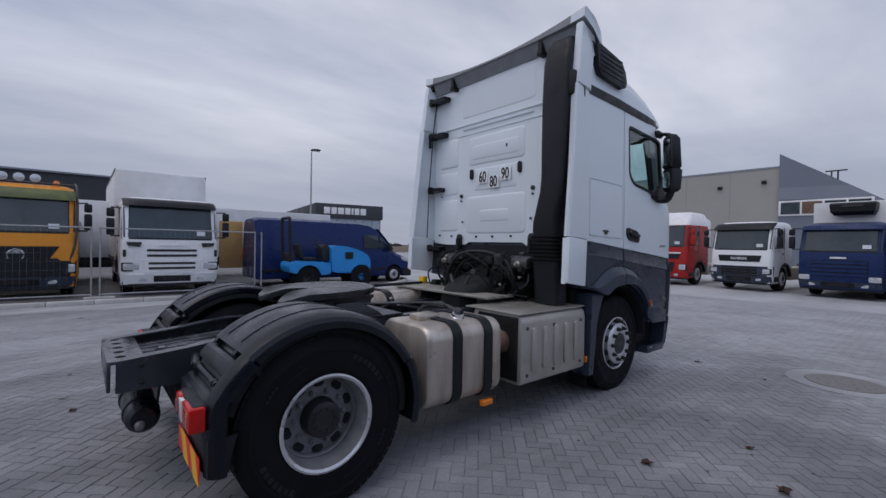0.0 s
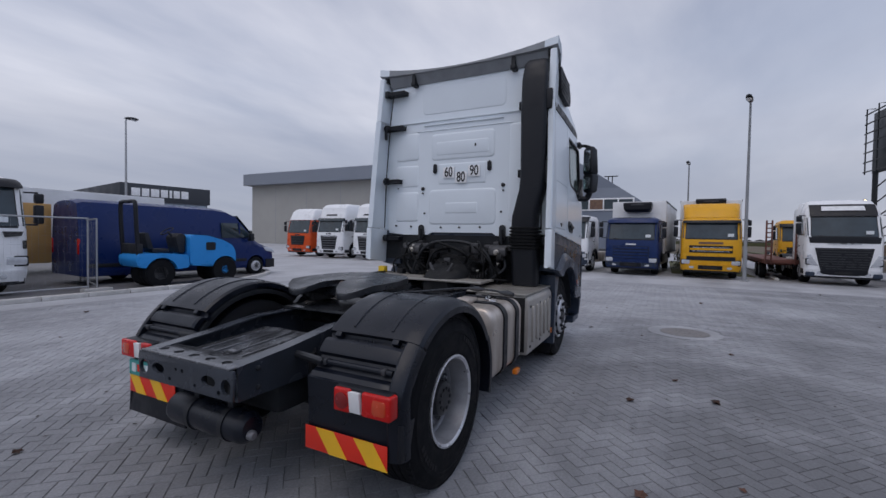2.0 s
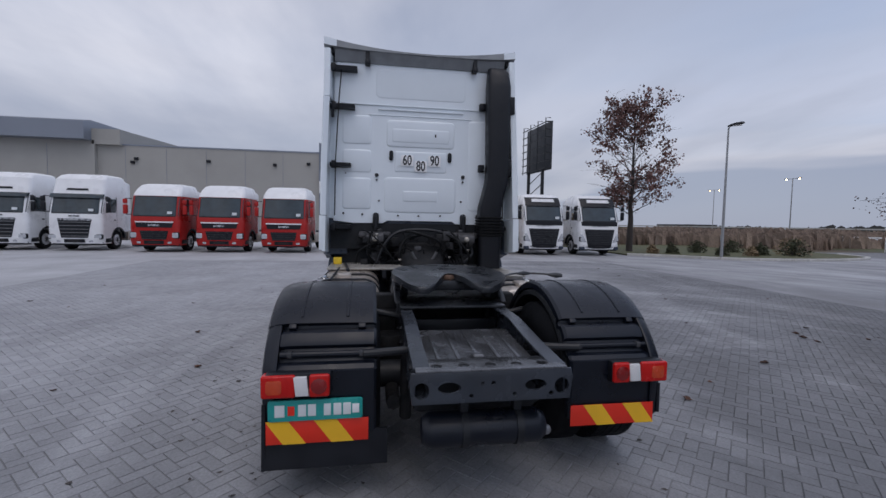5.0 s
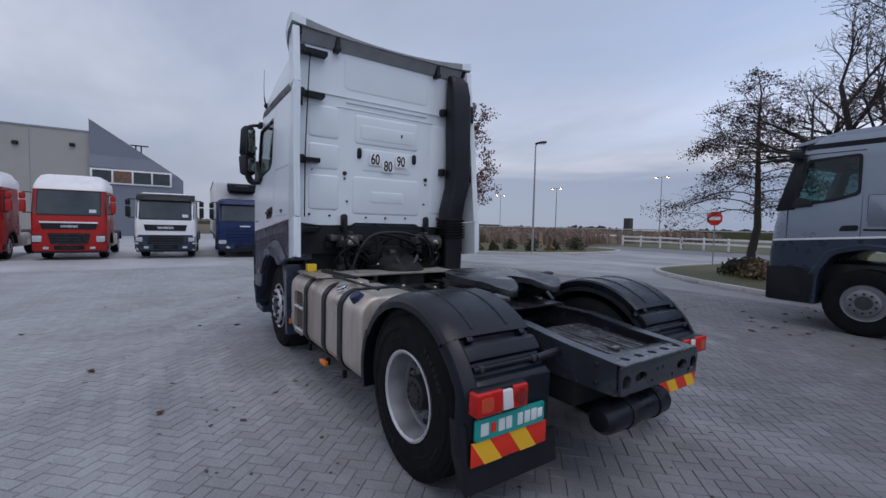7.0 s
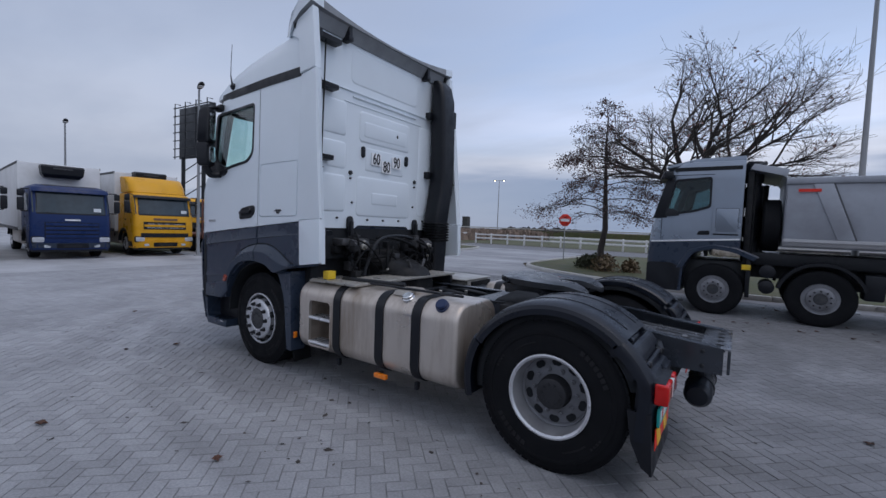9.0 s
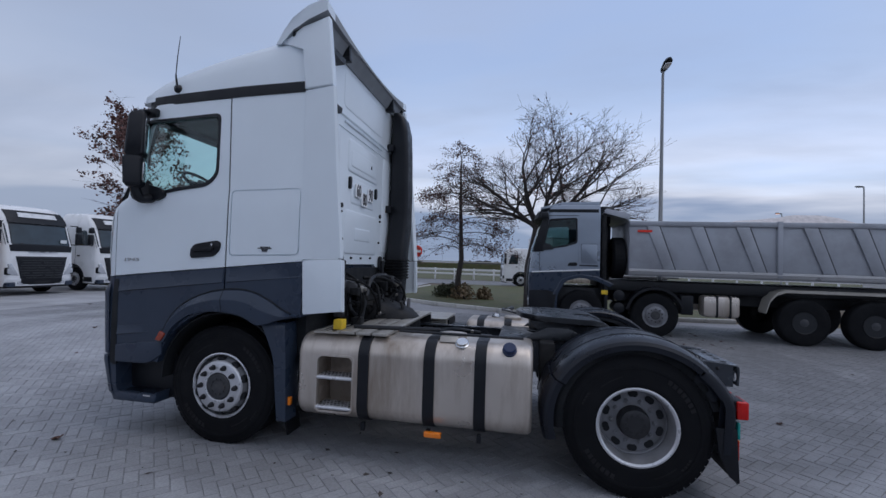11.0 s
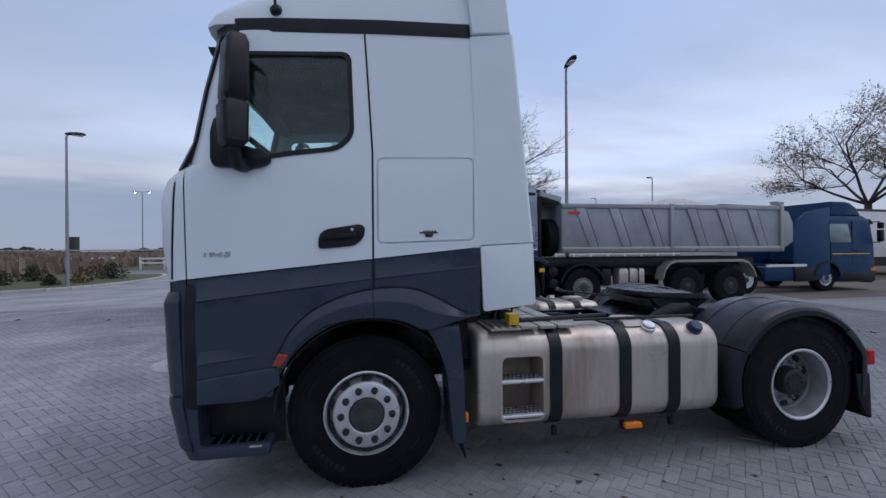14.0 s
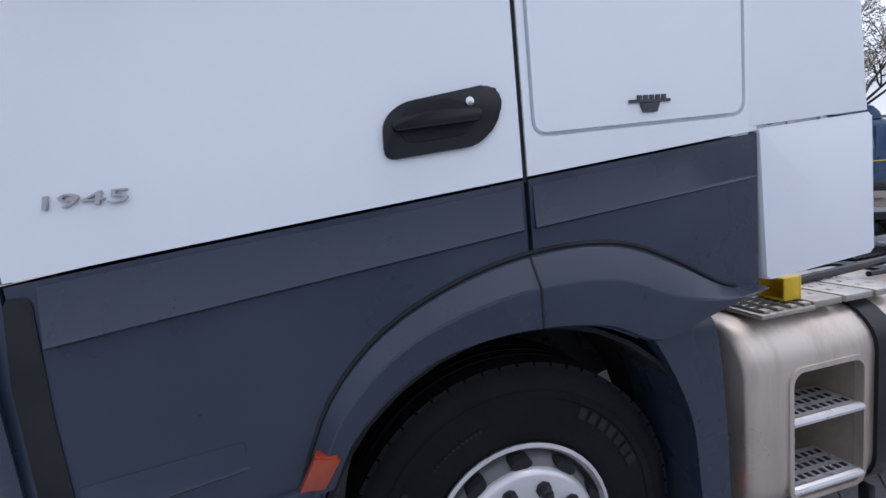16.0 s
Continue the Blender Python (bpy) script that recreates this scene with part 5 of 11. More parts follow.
# glass, doors' fittings
for s in (1, -1):
    bm = bmesh.new()
    prism(bm, round_poly([(4.66, 3.10), (3.82, 3.12), (3.80, 2.50), (3.91, 2.40), (4.2, 2.365), (4.69, 2.28)], 0.07, 5), "y", s * 1.192, s * 1.197)
    for v in bm.verts:
        v.co.y += s * (0.032 - 0.038 * max(v.co.z - 2.3, 0) / 0.8)
    g = part("side_window", bm, GLASS, cab, "tinted side window")
    g.visible_shadow = False
    ring_o, ring_i = round_poly([(4.67, 3.105), (3.815, 3.125), (3.795, 2.50), (3.90, 2.395), (4.2, 2.355), (4.70, 2.265)], 0.075, 5), round_poly([(4.63, 3.075), (3.845, 3.095), (3.825, 2.52), (3.925, 2.425), (4.2, 2.39), (4.66, 2.30)], 0.065, 5)
    bm = bmesh.new()
    rows = []
    for ring, off in ((ring_o, 0.0), (ring_o, 0.006), (ring_i, 0.006), (ring_i, -0.03)):
        rows.append([bm.verts.new((p[0], s * (1.247 - 0.05 * max(p[1] - 2.3, 0) / 1.0 + off), p[1])) for p in ring])
    k = len(ring_o)
    for a, b in zip(rows, rows[1:]):
        for i in range(k):
            bm.faces.new((a[i], a[(i + 1) % k], b[(i + 1) % k], b[i]))
    part("window_seal", bm, BLACKPLASTIC, cab, "black rubber window seal")
bm = bmesh.new()
rings = []
for z in (2.27, 2.45, 2.8, 3.1, 3.25):
    zz, xf, w, rc, bow = front_at(z)
    ring = cab_ring(z, xf + 0.012, w + 0.012, rc, bow + 0.004)
    rings.append(ring[11:-11])
loft(bm, rings, cap=False, closed=False)
ws = part("windscreen", bm, SCREEN, cab, "wide curved windscreen with a green-blue tint")
ws.visible_shadow = False
for s in (1, -1):
    bm = bmesh.new()
    rings = []
    for z in (2.26, 2.45, 2.8, 3.1, 3.27):
        zz, xf, w, rc, bow = front_at(z)
        ring = cab_ring(z, xf + 0.016, w + 0.014, rc, bow)
        sel = ring[11:15] if s > 0 else ring[-15:-11]
        inn = [(x - 0.02 * math.cos(0.7), y * 0.985, z) for x, y, z in sel]
        rings.append(sel + inn[::-1])
    loft(bm, rings)
    part("screen_pillar", bm, BLACKPLASTIC, cab, "black windscreen pillar trim")
# dark rubber in the door and corner seams
def side_at(x, z):
    zz, xf, w, rc, bow = front_at(z)
    d = x - (xf - rc)
    return w if d <= 0 else w - rc + math.sqrt(max(rc * rc - d * d, 0.0))


for s in (1, -1):
    for x0, z0, x1, z1, wide in ((3.6725, 1.63, 3.6725, 2.39, 0.011), (3.6725, 2.39, 3.7225, 3.26, 0.011), (4.901, 1.52, 4.929, 2.28, 0.009), (5.021, 1.52, 4.991, 2.25, 0.012)):
        bm = bmesh.new()
        rings = []
        for k in range(9):
            x, z = x0 + (x1 - x0) * k / 8, z0 + (z1 - z0) * k / 8
            y = side_at(x, z) - 0.006
            rings.append([(x - wide / 2, s * y, z), (x + wide / 2, s * y, z), (x + wide / 2, s * (y - 0.02), z), (x - wide / 2, s * (y - 0.02), z)])
        loft(bm, rings)
        part("seam_rubber", bm, DARK, cab, "black rubber in the panel seam")
# bumper in two tiers round the front corners, and the deep channel behind it
for name_, tiers in (("bumper", ((0.36, 0.000), (0.40, 0.018), (0.70, 0.028), (0.745, 0.024), (0.752, 0.0))), ("front_corner_panel", ((0.762, 0.0), (0.77, 0.018), (1.05, 0.022), (1.28, 0.030), (1.36, 0.034), (1.385, 0.028), (1.44, 0.004)))):
    bm = bmesh.new()
    rings = []
    for z, off in tiers:
        zz, xf, w, rc, bow = front_at(z)
        out = [p for p in cab_ring(z, xf + off, w + off * 0.45, rc, bow) if p[0] > xf - 0.125]
        rings.append(out + [(p[0] - 0.05, p[1] * 0.93, z) for p in out[::-1]])
    loft(bm, rings)
    part(name_, bm, GREYPLASTIC, cladding, "dark grey bumper" if name_ == "bumper" else "dark grey corner panel above the bumper", 30)
for s in (1, -1):
    bm = bmesh.new()
    prism(bm, round_poly([(4.83, 0.66), (4.915, 0.68), (4.925, 1.3), (4.905, 1.49), (4.845, 1.49), (4.85, 1.2)], 0.02), "y", s * 1.236, s * 1.253, 0.004)
    part("corner_groove", bm, DARK, cladding)

SLANT = Matrix(((1, 0.28, 0, 0), (0, 1, 0, 0), (0, 0, 1, 0), (0, 0, 0, 1)))
# wheel arch flares: a raised lip round the front wheel opening, flatter on top and swept to the rear
for s in (1, -1):
    bm = bmesh.new()
    outer = smooth_path([(4.345, 0, 0.92), (4.25, 0, 1.13), (4.09, 0, 1.29), (3.86, 0, 1.395), (3.62, 0, 1.44), (3.40, 0, 1.43), (3.22, 0, 1.36), (3.03, 0, 1.255), (2.915, 0, 1.245)], 4)
    lower_edge = smooth_path([(4.262, 0, 0.92), (4.178, 0, 1.06), (4.02, 0, 1.178), (3.82, 0, 1.224), (3.62, 0, 1.225), (3.45, 0, 1.195), (3.30, 0, 1.13), (3.10, 0, 1.185), (2.915, 0, 1.23)], 4)
    rings = []
    for o, i in zip(outer, lower_edge):
        d = (o - i)
        def pt(t, y):
            q = i + d * t
            return (q.x, s * y, q.z)
        rings.append([pt(0.0, 1.16), pt(0.0, 1.278), pt(0.03, 1.288), pt(0.55, 1.300), pt(0.60, 1.298), pt(0.95, 1.258), pt(1.0, 1.245), pt(0.6, 1.18)])
    loft(bm, rings)
    flare = part("wheel_arch_flare", bm, GREYPLASTIC, cladding, "grey wheel arch flare", 18)
    bm = bmesh.new()
    tube(bm, [(o.x, s * 1.2495, o.z + 0.004) for o in outer[:-3]], 0.007, 6)
    part("flare_gap", bm, DARK, flare, "dark gap round the flare")
    near_ = min(range(len(outer)), key=lambda k: abs((outer[k].x + lower_edge[k].x) / 2 - 3.672))
    bm = bmesh.new()
    loft(bm, [[(p[0] + dx_, p[1] + s * 0.0025, p[2]) for p in rings[near_][1:7]] + [(p[0] + dx_, p[1] - s * 0.004, p[2]) for p in rings[near_][6:0:-1]] for dx_ in (-0.003, 0.003)])
    part("flare_gap", bm, DARK, flare)
    # shoulder and ledge of the cladding: faces leaning out downwards, with a sharp lower edge
    for x0, zt0, zb0, x1, zt1, zb1 in ((4.83, 1.512, 1.372, 3.69, 1.622, 1.500), (3.655, 1.624, 1.503, 2.905, 1.697, 1.576), (4.825, 1.045, 0.958, 4.46, 1.075, 0.995)):
        bm = bmesh.new()
        low_ = zt0 < 1.2
        rings = []
        for k in range(7):
            f = k / 6
            x, zt, zb = x0 + (x1 - x0) * f, zt0 + (zt1 - zt0) * f, zb0 + (zb1 - zb0) * f
            out = (1.270 if x0 > 4 else 1.262) - 0.010 * f if not low_ else 1.272 - 0.020 * f
            rings.append([(x, s * 1.22, zt), (x, s * 1.252, zt - 0.004), (x, s * (out - 0.003), zb + 0.012), (x, s * out, zb + 0.004), (x, s * (out - 0.004), zb), (x, s * 1.22, zb - 0.012)])
        loft(bm, rings)
        part("cladding_ledge" if low_ else "cladding_shoulder", bm, GREYPLASTIC, cladding, "", 20)
    bm = bmesh.new()
    prism(bm, [(4.835, 0.86), (4.345, 0.92), (4.30, 0.915), (4.30, 0.80), (4.42, 0.715), (4.48, 0.702), (4.835, 0.695)], "y", s * 1.235, s * 1.268, 0.012)
    part("step_cover", bm, GREYPLASTIC, cladding, "grey step cover", 25)
    # step well with its treads
    bm = bmesh.new()
    box(bm, (4.30, 4.86), (min(s * 1.06, s * 1.075), max(s * 1.06, s * 1.075)), (0.34, 0.76))
    part("step_back", bm, BLACKPLASTIC, cladding)
    bm = bmesh.new()
    box(bm, (4.37, 4.84), (min(s * 1.03, s * 1.238), max(s * 1.03, s * 1.238)), (0.325, 0.40), 0.015)
    for k in range(6):
        box(bm, (4.42 + 0.06 * k, 4.46 + 0.06 * k), (min(s * 1.06, s * 1.2), max(s * 1.06, s * 1.2)), (0.40, 0.41))
    step = part("entry_step", bm, GREYPLASTIC, cladding, "black entry step")
    bm = bmesh.new()
    box(bm, (4.42, 4.50), (min(s * 1.236, s * 1.242), max(s * 1.236, s * 1.242)), (0.385, 0.40))
    part("step_edge", bm, CHROME, step)
    bm = bmesh.new()
    prism(bm, [(4.345, 0.938), (4.283, 0.932), (4.240, 0.995), (4.248, 1.012), (4.298, 1.022)], "y", s * 1.262, s * 1.305, 0.008)
    part("side_repeater", bm, REPEATER, cladding, "amber side indicator")
    # mudguard strip behind the wheel
    bm = bmesh.new()
    strip = [[(x, s * y, z) for x, y, z in r] for r in (
        [(3.10, 1.235, 0.29), (3.01, 1.24, 0.29), (3.0, 1.08, 0.29), (3.06, 1.0, 0.29), (3.12, 1.0, 0.29)], [(3.13, 1.24, 0.6), (3.02, 1.245, 0.6), (3.01, 1.08, 0.6), (3.06, 0.95, 0.6), (3.13, 0.95, 0.6)],
        [(3.16, 1.24, 0.85), (3.03, 1.245, 0.85), (3.02, 1.08, 0.85), (3.05, 0.95, 0.85), (3.16, 0.95, 0.85)], [(3.27, 1.235, 1.10), (3.05, 1.24, 1.09), (3.04, 1.08, 1.09), (3.06, 0.95, 1.09), (3.27, 0.95, 1.10)],
        [(3.35, 1.215, 1.165), (3.06, 1.22, 1.16), (3.05, 1.08, 1.16), (3.07, 0.95, 1.16), (3.35, 0.95, 1.165)])]
    tracks = [smooth_path([r[k] for r in strip], 4) for k in range(len(strip[0]))]
    loft(bm, [[tr_[k] for tr_ in tracks] for k in range(len(tracks[0]))])
    part("front_mudguard", bm, GREYPLASTIC, truck, "grey mudguard behind the front wheel", 30)
    bm = bmesh.new()
    prism(bm, [(3.03, 0.30), (3.0, 0.16), (3.01, 0.16), (3.05, 0.30)], "y", s * 0.98, s * 1.2)
    part("mud_flap", bm, RUBBER, truck)
    bm = bmesh.new()
    box(bm, (2.985, 3.01), (s * 1.2 - 0.02, s * 1.2 + 0.02), (0.43, 0.50), 0.006)
    part("marker_lamp", bm, ORANGE, truck, "orange side marker lamp")
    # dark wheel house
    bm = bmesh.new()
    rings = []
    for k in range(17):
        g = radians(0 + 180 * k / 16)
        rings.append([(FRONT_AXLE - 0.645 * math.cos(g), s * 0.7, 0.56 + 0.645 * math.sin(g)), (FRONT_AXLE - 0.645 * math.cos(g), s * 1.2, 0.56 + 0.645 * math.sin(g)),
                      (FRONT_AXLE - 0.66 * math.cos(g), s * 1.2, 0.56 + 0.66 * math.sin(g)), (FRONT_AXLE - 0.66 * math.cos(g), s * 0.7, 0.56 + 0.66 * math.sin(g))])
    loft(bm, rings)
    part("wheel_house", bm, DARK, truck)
    # door handle in its dark recess
    bm = bmesh.new()
    prism(bm, round_poly([(4.045, 1.714), (3.80, 1.736), (3.735, 1.793), (3.725, 1.864), (3.76, 1.888), (3.99, 1.851), (4.04, 1.814)], 0.03), "y", s * 1.244, s * 1.262, 0.008)
    handle = part("door_handle", bm, BLACKPLASTIC, cab, "black recessed door handle", 30)
    bm = bmesh.new()
    prism(bm, round_poly([(3.99, 1.751), (3.82, 1.766), (3.80, 1.821), (3.86, 1.860), (3.97, 1.841), (4.01, 1.805)], 0.03), "y", s * 1.258, s * 1.2645)
    part("handle_recess", bm, DARK, handle)
    bm = bmesh.new()
    prism(bm, round_poly([(4.02, 1.780), (3.79, 1.797), (3.79, 1.827), (3.9, 1.826), (4.02, 1.810)], 0.012), "y", s * 1.262, s * 1.285, 0.008)
    part("grip", bm, BLACKPLASTIC, handle)
    bm = bmesh.new()
    lathe(bm, [(0.011, 0), (0.011, 0.004), (0.002, 0.005)], 14, pose(3.815, s * 1.263, 1.846, -90 * s, 0, 0))
    part("lock", bm, CHROME, handle)
    # badges
    letters("model_badge", "1945", 0.042, 0.004, BADGE, cab, pose(4.70, s * 1.255, 1.682, 90, 0, 180 if s > 0 else 0) @ pose(0, 0, 0, 0, 0, 1.5) @ SLANT, "silver model number", 0.0, 2.3)
    bm = bmesh.new()
    ya, yb = sorted((s * 1.25, s * 1.256))
    box(bm, (3.21, 3.345), (ya, yb), (1.822, 1.830))
    for k in range(5):
        box(bm, (3.225 + 0.02 * k, 3.237 + 0.02 * k), (ya, yb), (1.830, 1.842))
    prism(bm, [(3.245, 1.82), (3.31, 1.82), (3.30, 1.795), (3.255, 1.795)], "y", s * 1.25, s * 1.256)
    part("engine_badge", bm, BADGEDARK, cab, "small chrome badge")

# aerial
bm = bmesh.new()
lathe(bm, [(0.035, -0.02), (0.04, 0.0), (0.04, 0.02), (0.02, 0.045), (0.002, 0.05)], 16, pose(4.32, 1.185, 3.42, -80, 0, 0))
tube(bm, [(4.32, 1.21, 3.43), (4.325, 1.23, 3.55)], [0.012, 0.007], 8)
tube(bm, [(4.325, 1.23, 3.54), (4.31, 1.235, 3.72), (4.29, 1.235, 3.92)], [0.005, 0.004, 0.003], 6)
part("aerial", bm, BLACKPLASTIC, truck, "thin black roof aerial")

# mirrors
for s in (1, -1):
    mir = new("mirror")
    mir.parent = truck
    mir["label"] = "black double mirror on a bracket"
    def turned(x, y, z):
        """The housing turned towards the driver."""
        c, w = math.cos(radians(32)), math.sin(radians(32))
        dx, dy = x - 4.55, y - 1.40
        return (4.55 + dx * c - dy * w, s * (1.40 + dx * w + dy * c), z)
    bm = bmesh.new()
    loft(bm, [[turned(p[0], p[1], z) for p in round_rect(*r, rad)] for z, r, rad in (
        (2.36, (4.50, 4.60, 1.36, 1.47), 0.02), (2.39, (4.475, 4.62, 1.335, 1.50), 0.025), (2.62, (4.47, 4.63, 1.33, 1.51), 0.025), (2.645, (4.485, 4.61, 1.34, 1.495), 0.025),
        (2.67, (4.465, 4.62, 1.33, 1.51), 0.025), (3.06, (4.465, 4.60, 1.335, 1.50), 0.025), (3.12, (4.49, 4.57, 1.36, 1.47), 0.02))])
    housing = part("mirror_housing", bm, BLACKPLASTIC, mir, "", 35)
    for z0, z1 in ((2.41, 2.60), (2.69, 3.05)):
        bm = bmesh.new()
        prism(bm, round_rect(1.36, 1.475, z0, z1, 0.03), "x", 4.4635, 4.478, 0.002)
        for v in bm.verts:
            v.co = turned(*v.co)
        part("mirror_glass", bm, CHROME, housing, "mirror glass")
    bm = bmesh.new()
    tube(bm, smooth_path([(4.60, s * 1.18, 3.18), (4.58, s * 1.30, 3.17), (4.54, s * 1.39, 3.12), (4.52, s * 1.41, 3.05)], 5), 0.028, 8)
    part("mirror_arm", bm, BLACKPLASTIC, mir)
    bm = bmesh.new()
    tube(bm, smooth_path([(4.50, s * 1.24, 2.28), (4.53, s * 1.36, 2.27), (4.54, s * 1.41, 2.38)], 5), 0.045, 8)
    part("mirror_arm", bm, BLACKPLASTIC, mir)
    bm = bmesh.new()
    prism(bm, round_poly([(4.72, 2.26), (4.42, 2.255), (4.34, 2.30), (4.36, 2.36), (4.56, 2.42), (4.68, 2.62), (4.72, 2.5)], 0.05), "y", s * 1.232, s * 1.28, 0.015)
    part("mirror_arm", bm, BLACKPLASTIC, mir)
    bm = bmesh.new()
    box(bm, (4.50, 4.64), (min(s * 1.2, s * 1.26), max(s * 1.2, s * 1.26)), (3.13, 3.23), 0.02)
    part("arm_foot", bm, BLACKPLASTIC, mir)

# interior: seats, steering wheel, dashboard, bunk and sun blind
bm = bmesh.new()
box(bm, (4.45, 4.88), (-1.1, 1.1), (1.6, 2.32), 0.06)
part("dashboard", bm, INTERIOR, cab)
for y in (0.55, -0.55):
    seat = new("seat"); seat.parent = cab
    bm = bmesh.new()
    box(bm, (3.72, 4.18), (y - 0.25, y + 0.25), (1.85, 2.02), 0.06)
    part("cushion", bm, INTERIOR, seat)
    bm = bmesh.new()
    prism(bm, round_poly([(3.80, 2.0), (3.66, 2.0), (3.55, 2.62), (3.66, 2.64)], 0.05), "y", y - 0.24, y + 0.24, 0.04)
    prism(bm, round_poly([(3.63, 2.63), (3.53, 2.63), (3.51, 2.82), (3.60, 2.82)], 0.04), "y", y - 0.12, y + 0.12, 0.03)
    part("backrest", bm, INTERIOR, seat)
bm = bmesh.new()
st_m = pose(4.55, 0.55, 2.535, 0, -38, 0)
ring = [st_m @ Vector((0.22 * math.cos(2 * math.pi * k / 28), 0.22 * math.sin(2 * math.pi * k / 28), 0)) for k in range(29)]
tube(bm, ring, 0.017, 8, False)
tube(bm, [st_m @ Vector((0, -0.2, 0)), st_m @ Vector((0, 0.2, 0))], 0.018, 6)
tube(bm, [st_m @ Vector((0, 0, 0)), st_m @ Vector((0, 0, -0.4))], 0.03, 8)
lathe(bm, [(0.07, -0.03), (0.07, 0.02), (0.002, 0.025)], 18, st_m)
part("steering_wheel", bm, INTERIOR, cab, "black steering wheel")
bm = bmesh.new()
box(bm, (2.97, 3.5), (-1.12, 1.12), (1.9, 2.08), 0.05)
box(bm, (2.97, 3.35), (-1.12, 1.12), (2.85, 2.95), 0.03)
part("bunk", bm, INTERIOR, cab)
bm = bmesh.new()
prism(bm, [(4.82, 3.22), (4.62, 3.22), (4.60, 3.14), (4.66, 3.12), (4.80, 3.16)], "y", -1.05, 1.05)
part("overhead_shelf", bm, INTERIOR, cab)
bm = bmesh.new()
box(bm, (2.97, 4.7), (-1.15, 1.15), (3.2, 3.24))
part("headlining", bm, INTERIOR, cab)

# ---- chassis ----
for s in (1, -1):
    bm = bmesh.new()
    for off0, off1 in ((0.0, 0.012),):
        prof = lambda x, zt, zb: [(x, s * 0.43, zt), (x, s * 0.43, zb), (x, s * 0.34, zb), (x, s * 0.34, zb + 0.012), (x, s * 0.418, zb + 0.012), (x, s * 0.418, zt - 0.012), (x, s * 0.34, zt - 0.012), (x, s * 0.34, zt)]
        loft(bm, [prof(-0.93, 0.895, 0.70), prof(-0.55, 0.93, 0.70), prof(-0.15, 0.985, 0.70), prof(0.6, 0.99, 0.70), prof(4.6, 0.99, 0.70)])
    part("frame_rail", bm, RAIL, truck, "dark painted frame rail", 25)
bm = bmesh.new()
crossbeam = bmesh.new()
prism(crossbeam, [(0.445, 0.885), (-0.445, 0.885), (-0.455, 0.84), (-0.44, 0.715), (0.44, 0.715), (0.455, 0.84)], "x", -0.975, -0.955, 0.004)
holes = []
for y, z, ry, rz in ((0.24, 0.80, 0.062, 0.032), (-0.24, 0.80, 0.062, 0.032), (0.39, 0.79, 0.042, 0.045), (-0.39, 0.79, 0.042, 0.045), (0.12, 0.755, 0.012, 0.012), (-0.12, 0.755, 0.012, 0.012), (0.0, 0.82, 0.012, 0.012), (0.06, 0.82, 0.010, 0.010), (-0.33, 0.75, 0.014, 0.014)):
    h = bmesh.new()
    prism(h, [(y + ry * math.cos(2 * math.pi * k / 18), z + rz * math.sin(2 * math.pi * k / 18)) for k in range(18)], "x", -1.1, -0.9)
    holes.append(h)
part("rear_crossbeam", carve(crossbeam, holes), RAIL, truck, "dark pressed rear crossbeam with round holes", 25)
flange = box(bmesh.new(), (-0.975, -0.78), (-0.42, 0.42), (0.885, 0.897), 0.003)
holes = []
for k in range(5):
    h = bmesh.new()
    prism(h, [(-0.90 + 0.030 * math.cos(a), -0.30 + 0.15 * k + 0.032 * math.sin(a)) for a in (2 * math.pi * j / 16 for j in range(16))], "z", 0.8, 1.0)
    holes.append(h)
part("crossbeam_flange", carve(flange, holes), DUSTY, truck, "worn flange with a row of holes", 25)
for x, h, z0, z1 in ((0.95, 0.05, 0.74, 0.96), (2.1, 0.05, 0.74, 0.96), (0.42, 0.04, 0.70, 0.86), (-0.52, 0.04, 0.70, 0.84)):
    bm = bmesh.new()
    box(bm, (x - h, x + h), (-0.415, 0.415), (z0, z1), 0.01)
    part("crossmember", bm, CHASSIS, truck)
# ribbed greasy plate between the rails behind the coupling
bm = bmesh.new()
prism(bm, [(-0.80, 0.86), (-0.80, 0.875), (-0.1, 0.925), (0.0, 0.90), (0.0, 0.885), (-0.1, 0.905)], "y", -0.335, 0.335)
plate = part("ramp_plate", bm, DUSTY, truck, "greasy ribbed plate between the frame rails")
for y in (-0.25, -0.125, 0.0, 0.125, 0.25):
    bm = bmesh.new()
    prism(bm, [(-0.79, 0.874), (-0.77, 0.886), (-0.12, 0.932), (-0.1, 0.924)], "y", y - 0.012, y + 0.012, 0.004)
    part("plate_rib", bm, DUSTY, plate)
bm = bmesh.new()
for k in range(11):
    for y in (-0.19, -0.06, 0.06, 0.19):
        x = -0.74 + 0.058 * k
        lathe(bm, [(0.007, 0), (0.007, 0.003), (0.001, 0.004)], 6, pose(x, y, 0.8755 + (x + 0.8) * 0.0715))
ob = part("plate_stud", bm, DUSTY, plate)
ob["kind"] = "stuff"
bm = bmesh.new()
box(bm, (-0.68, -0.60), (-0.045, 0.045), (0.88, 0.897), 0.006)
part("plate_opening", bm, DARK, plate)
bm = bmesh.new()
box(bm, (-0.66, -0.62), (-0.03, 0.03), (0.889, 0.905), 0.006)
part("plate_latch", bm, RIMDARK, plate)
for ob in [plate] + list(plate.children):
    for v in ob.data.vertices:
        v.co.z -= 0.035
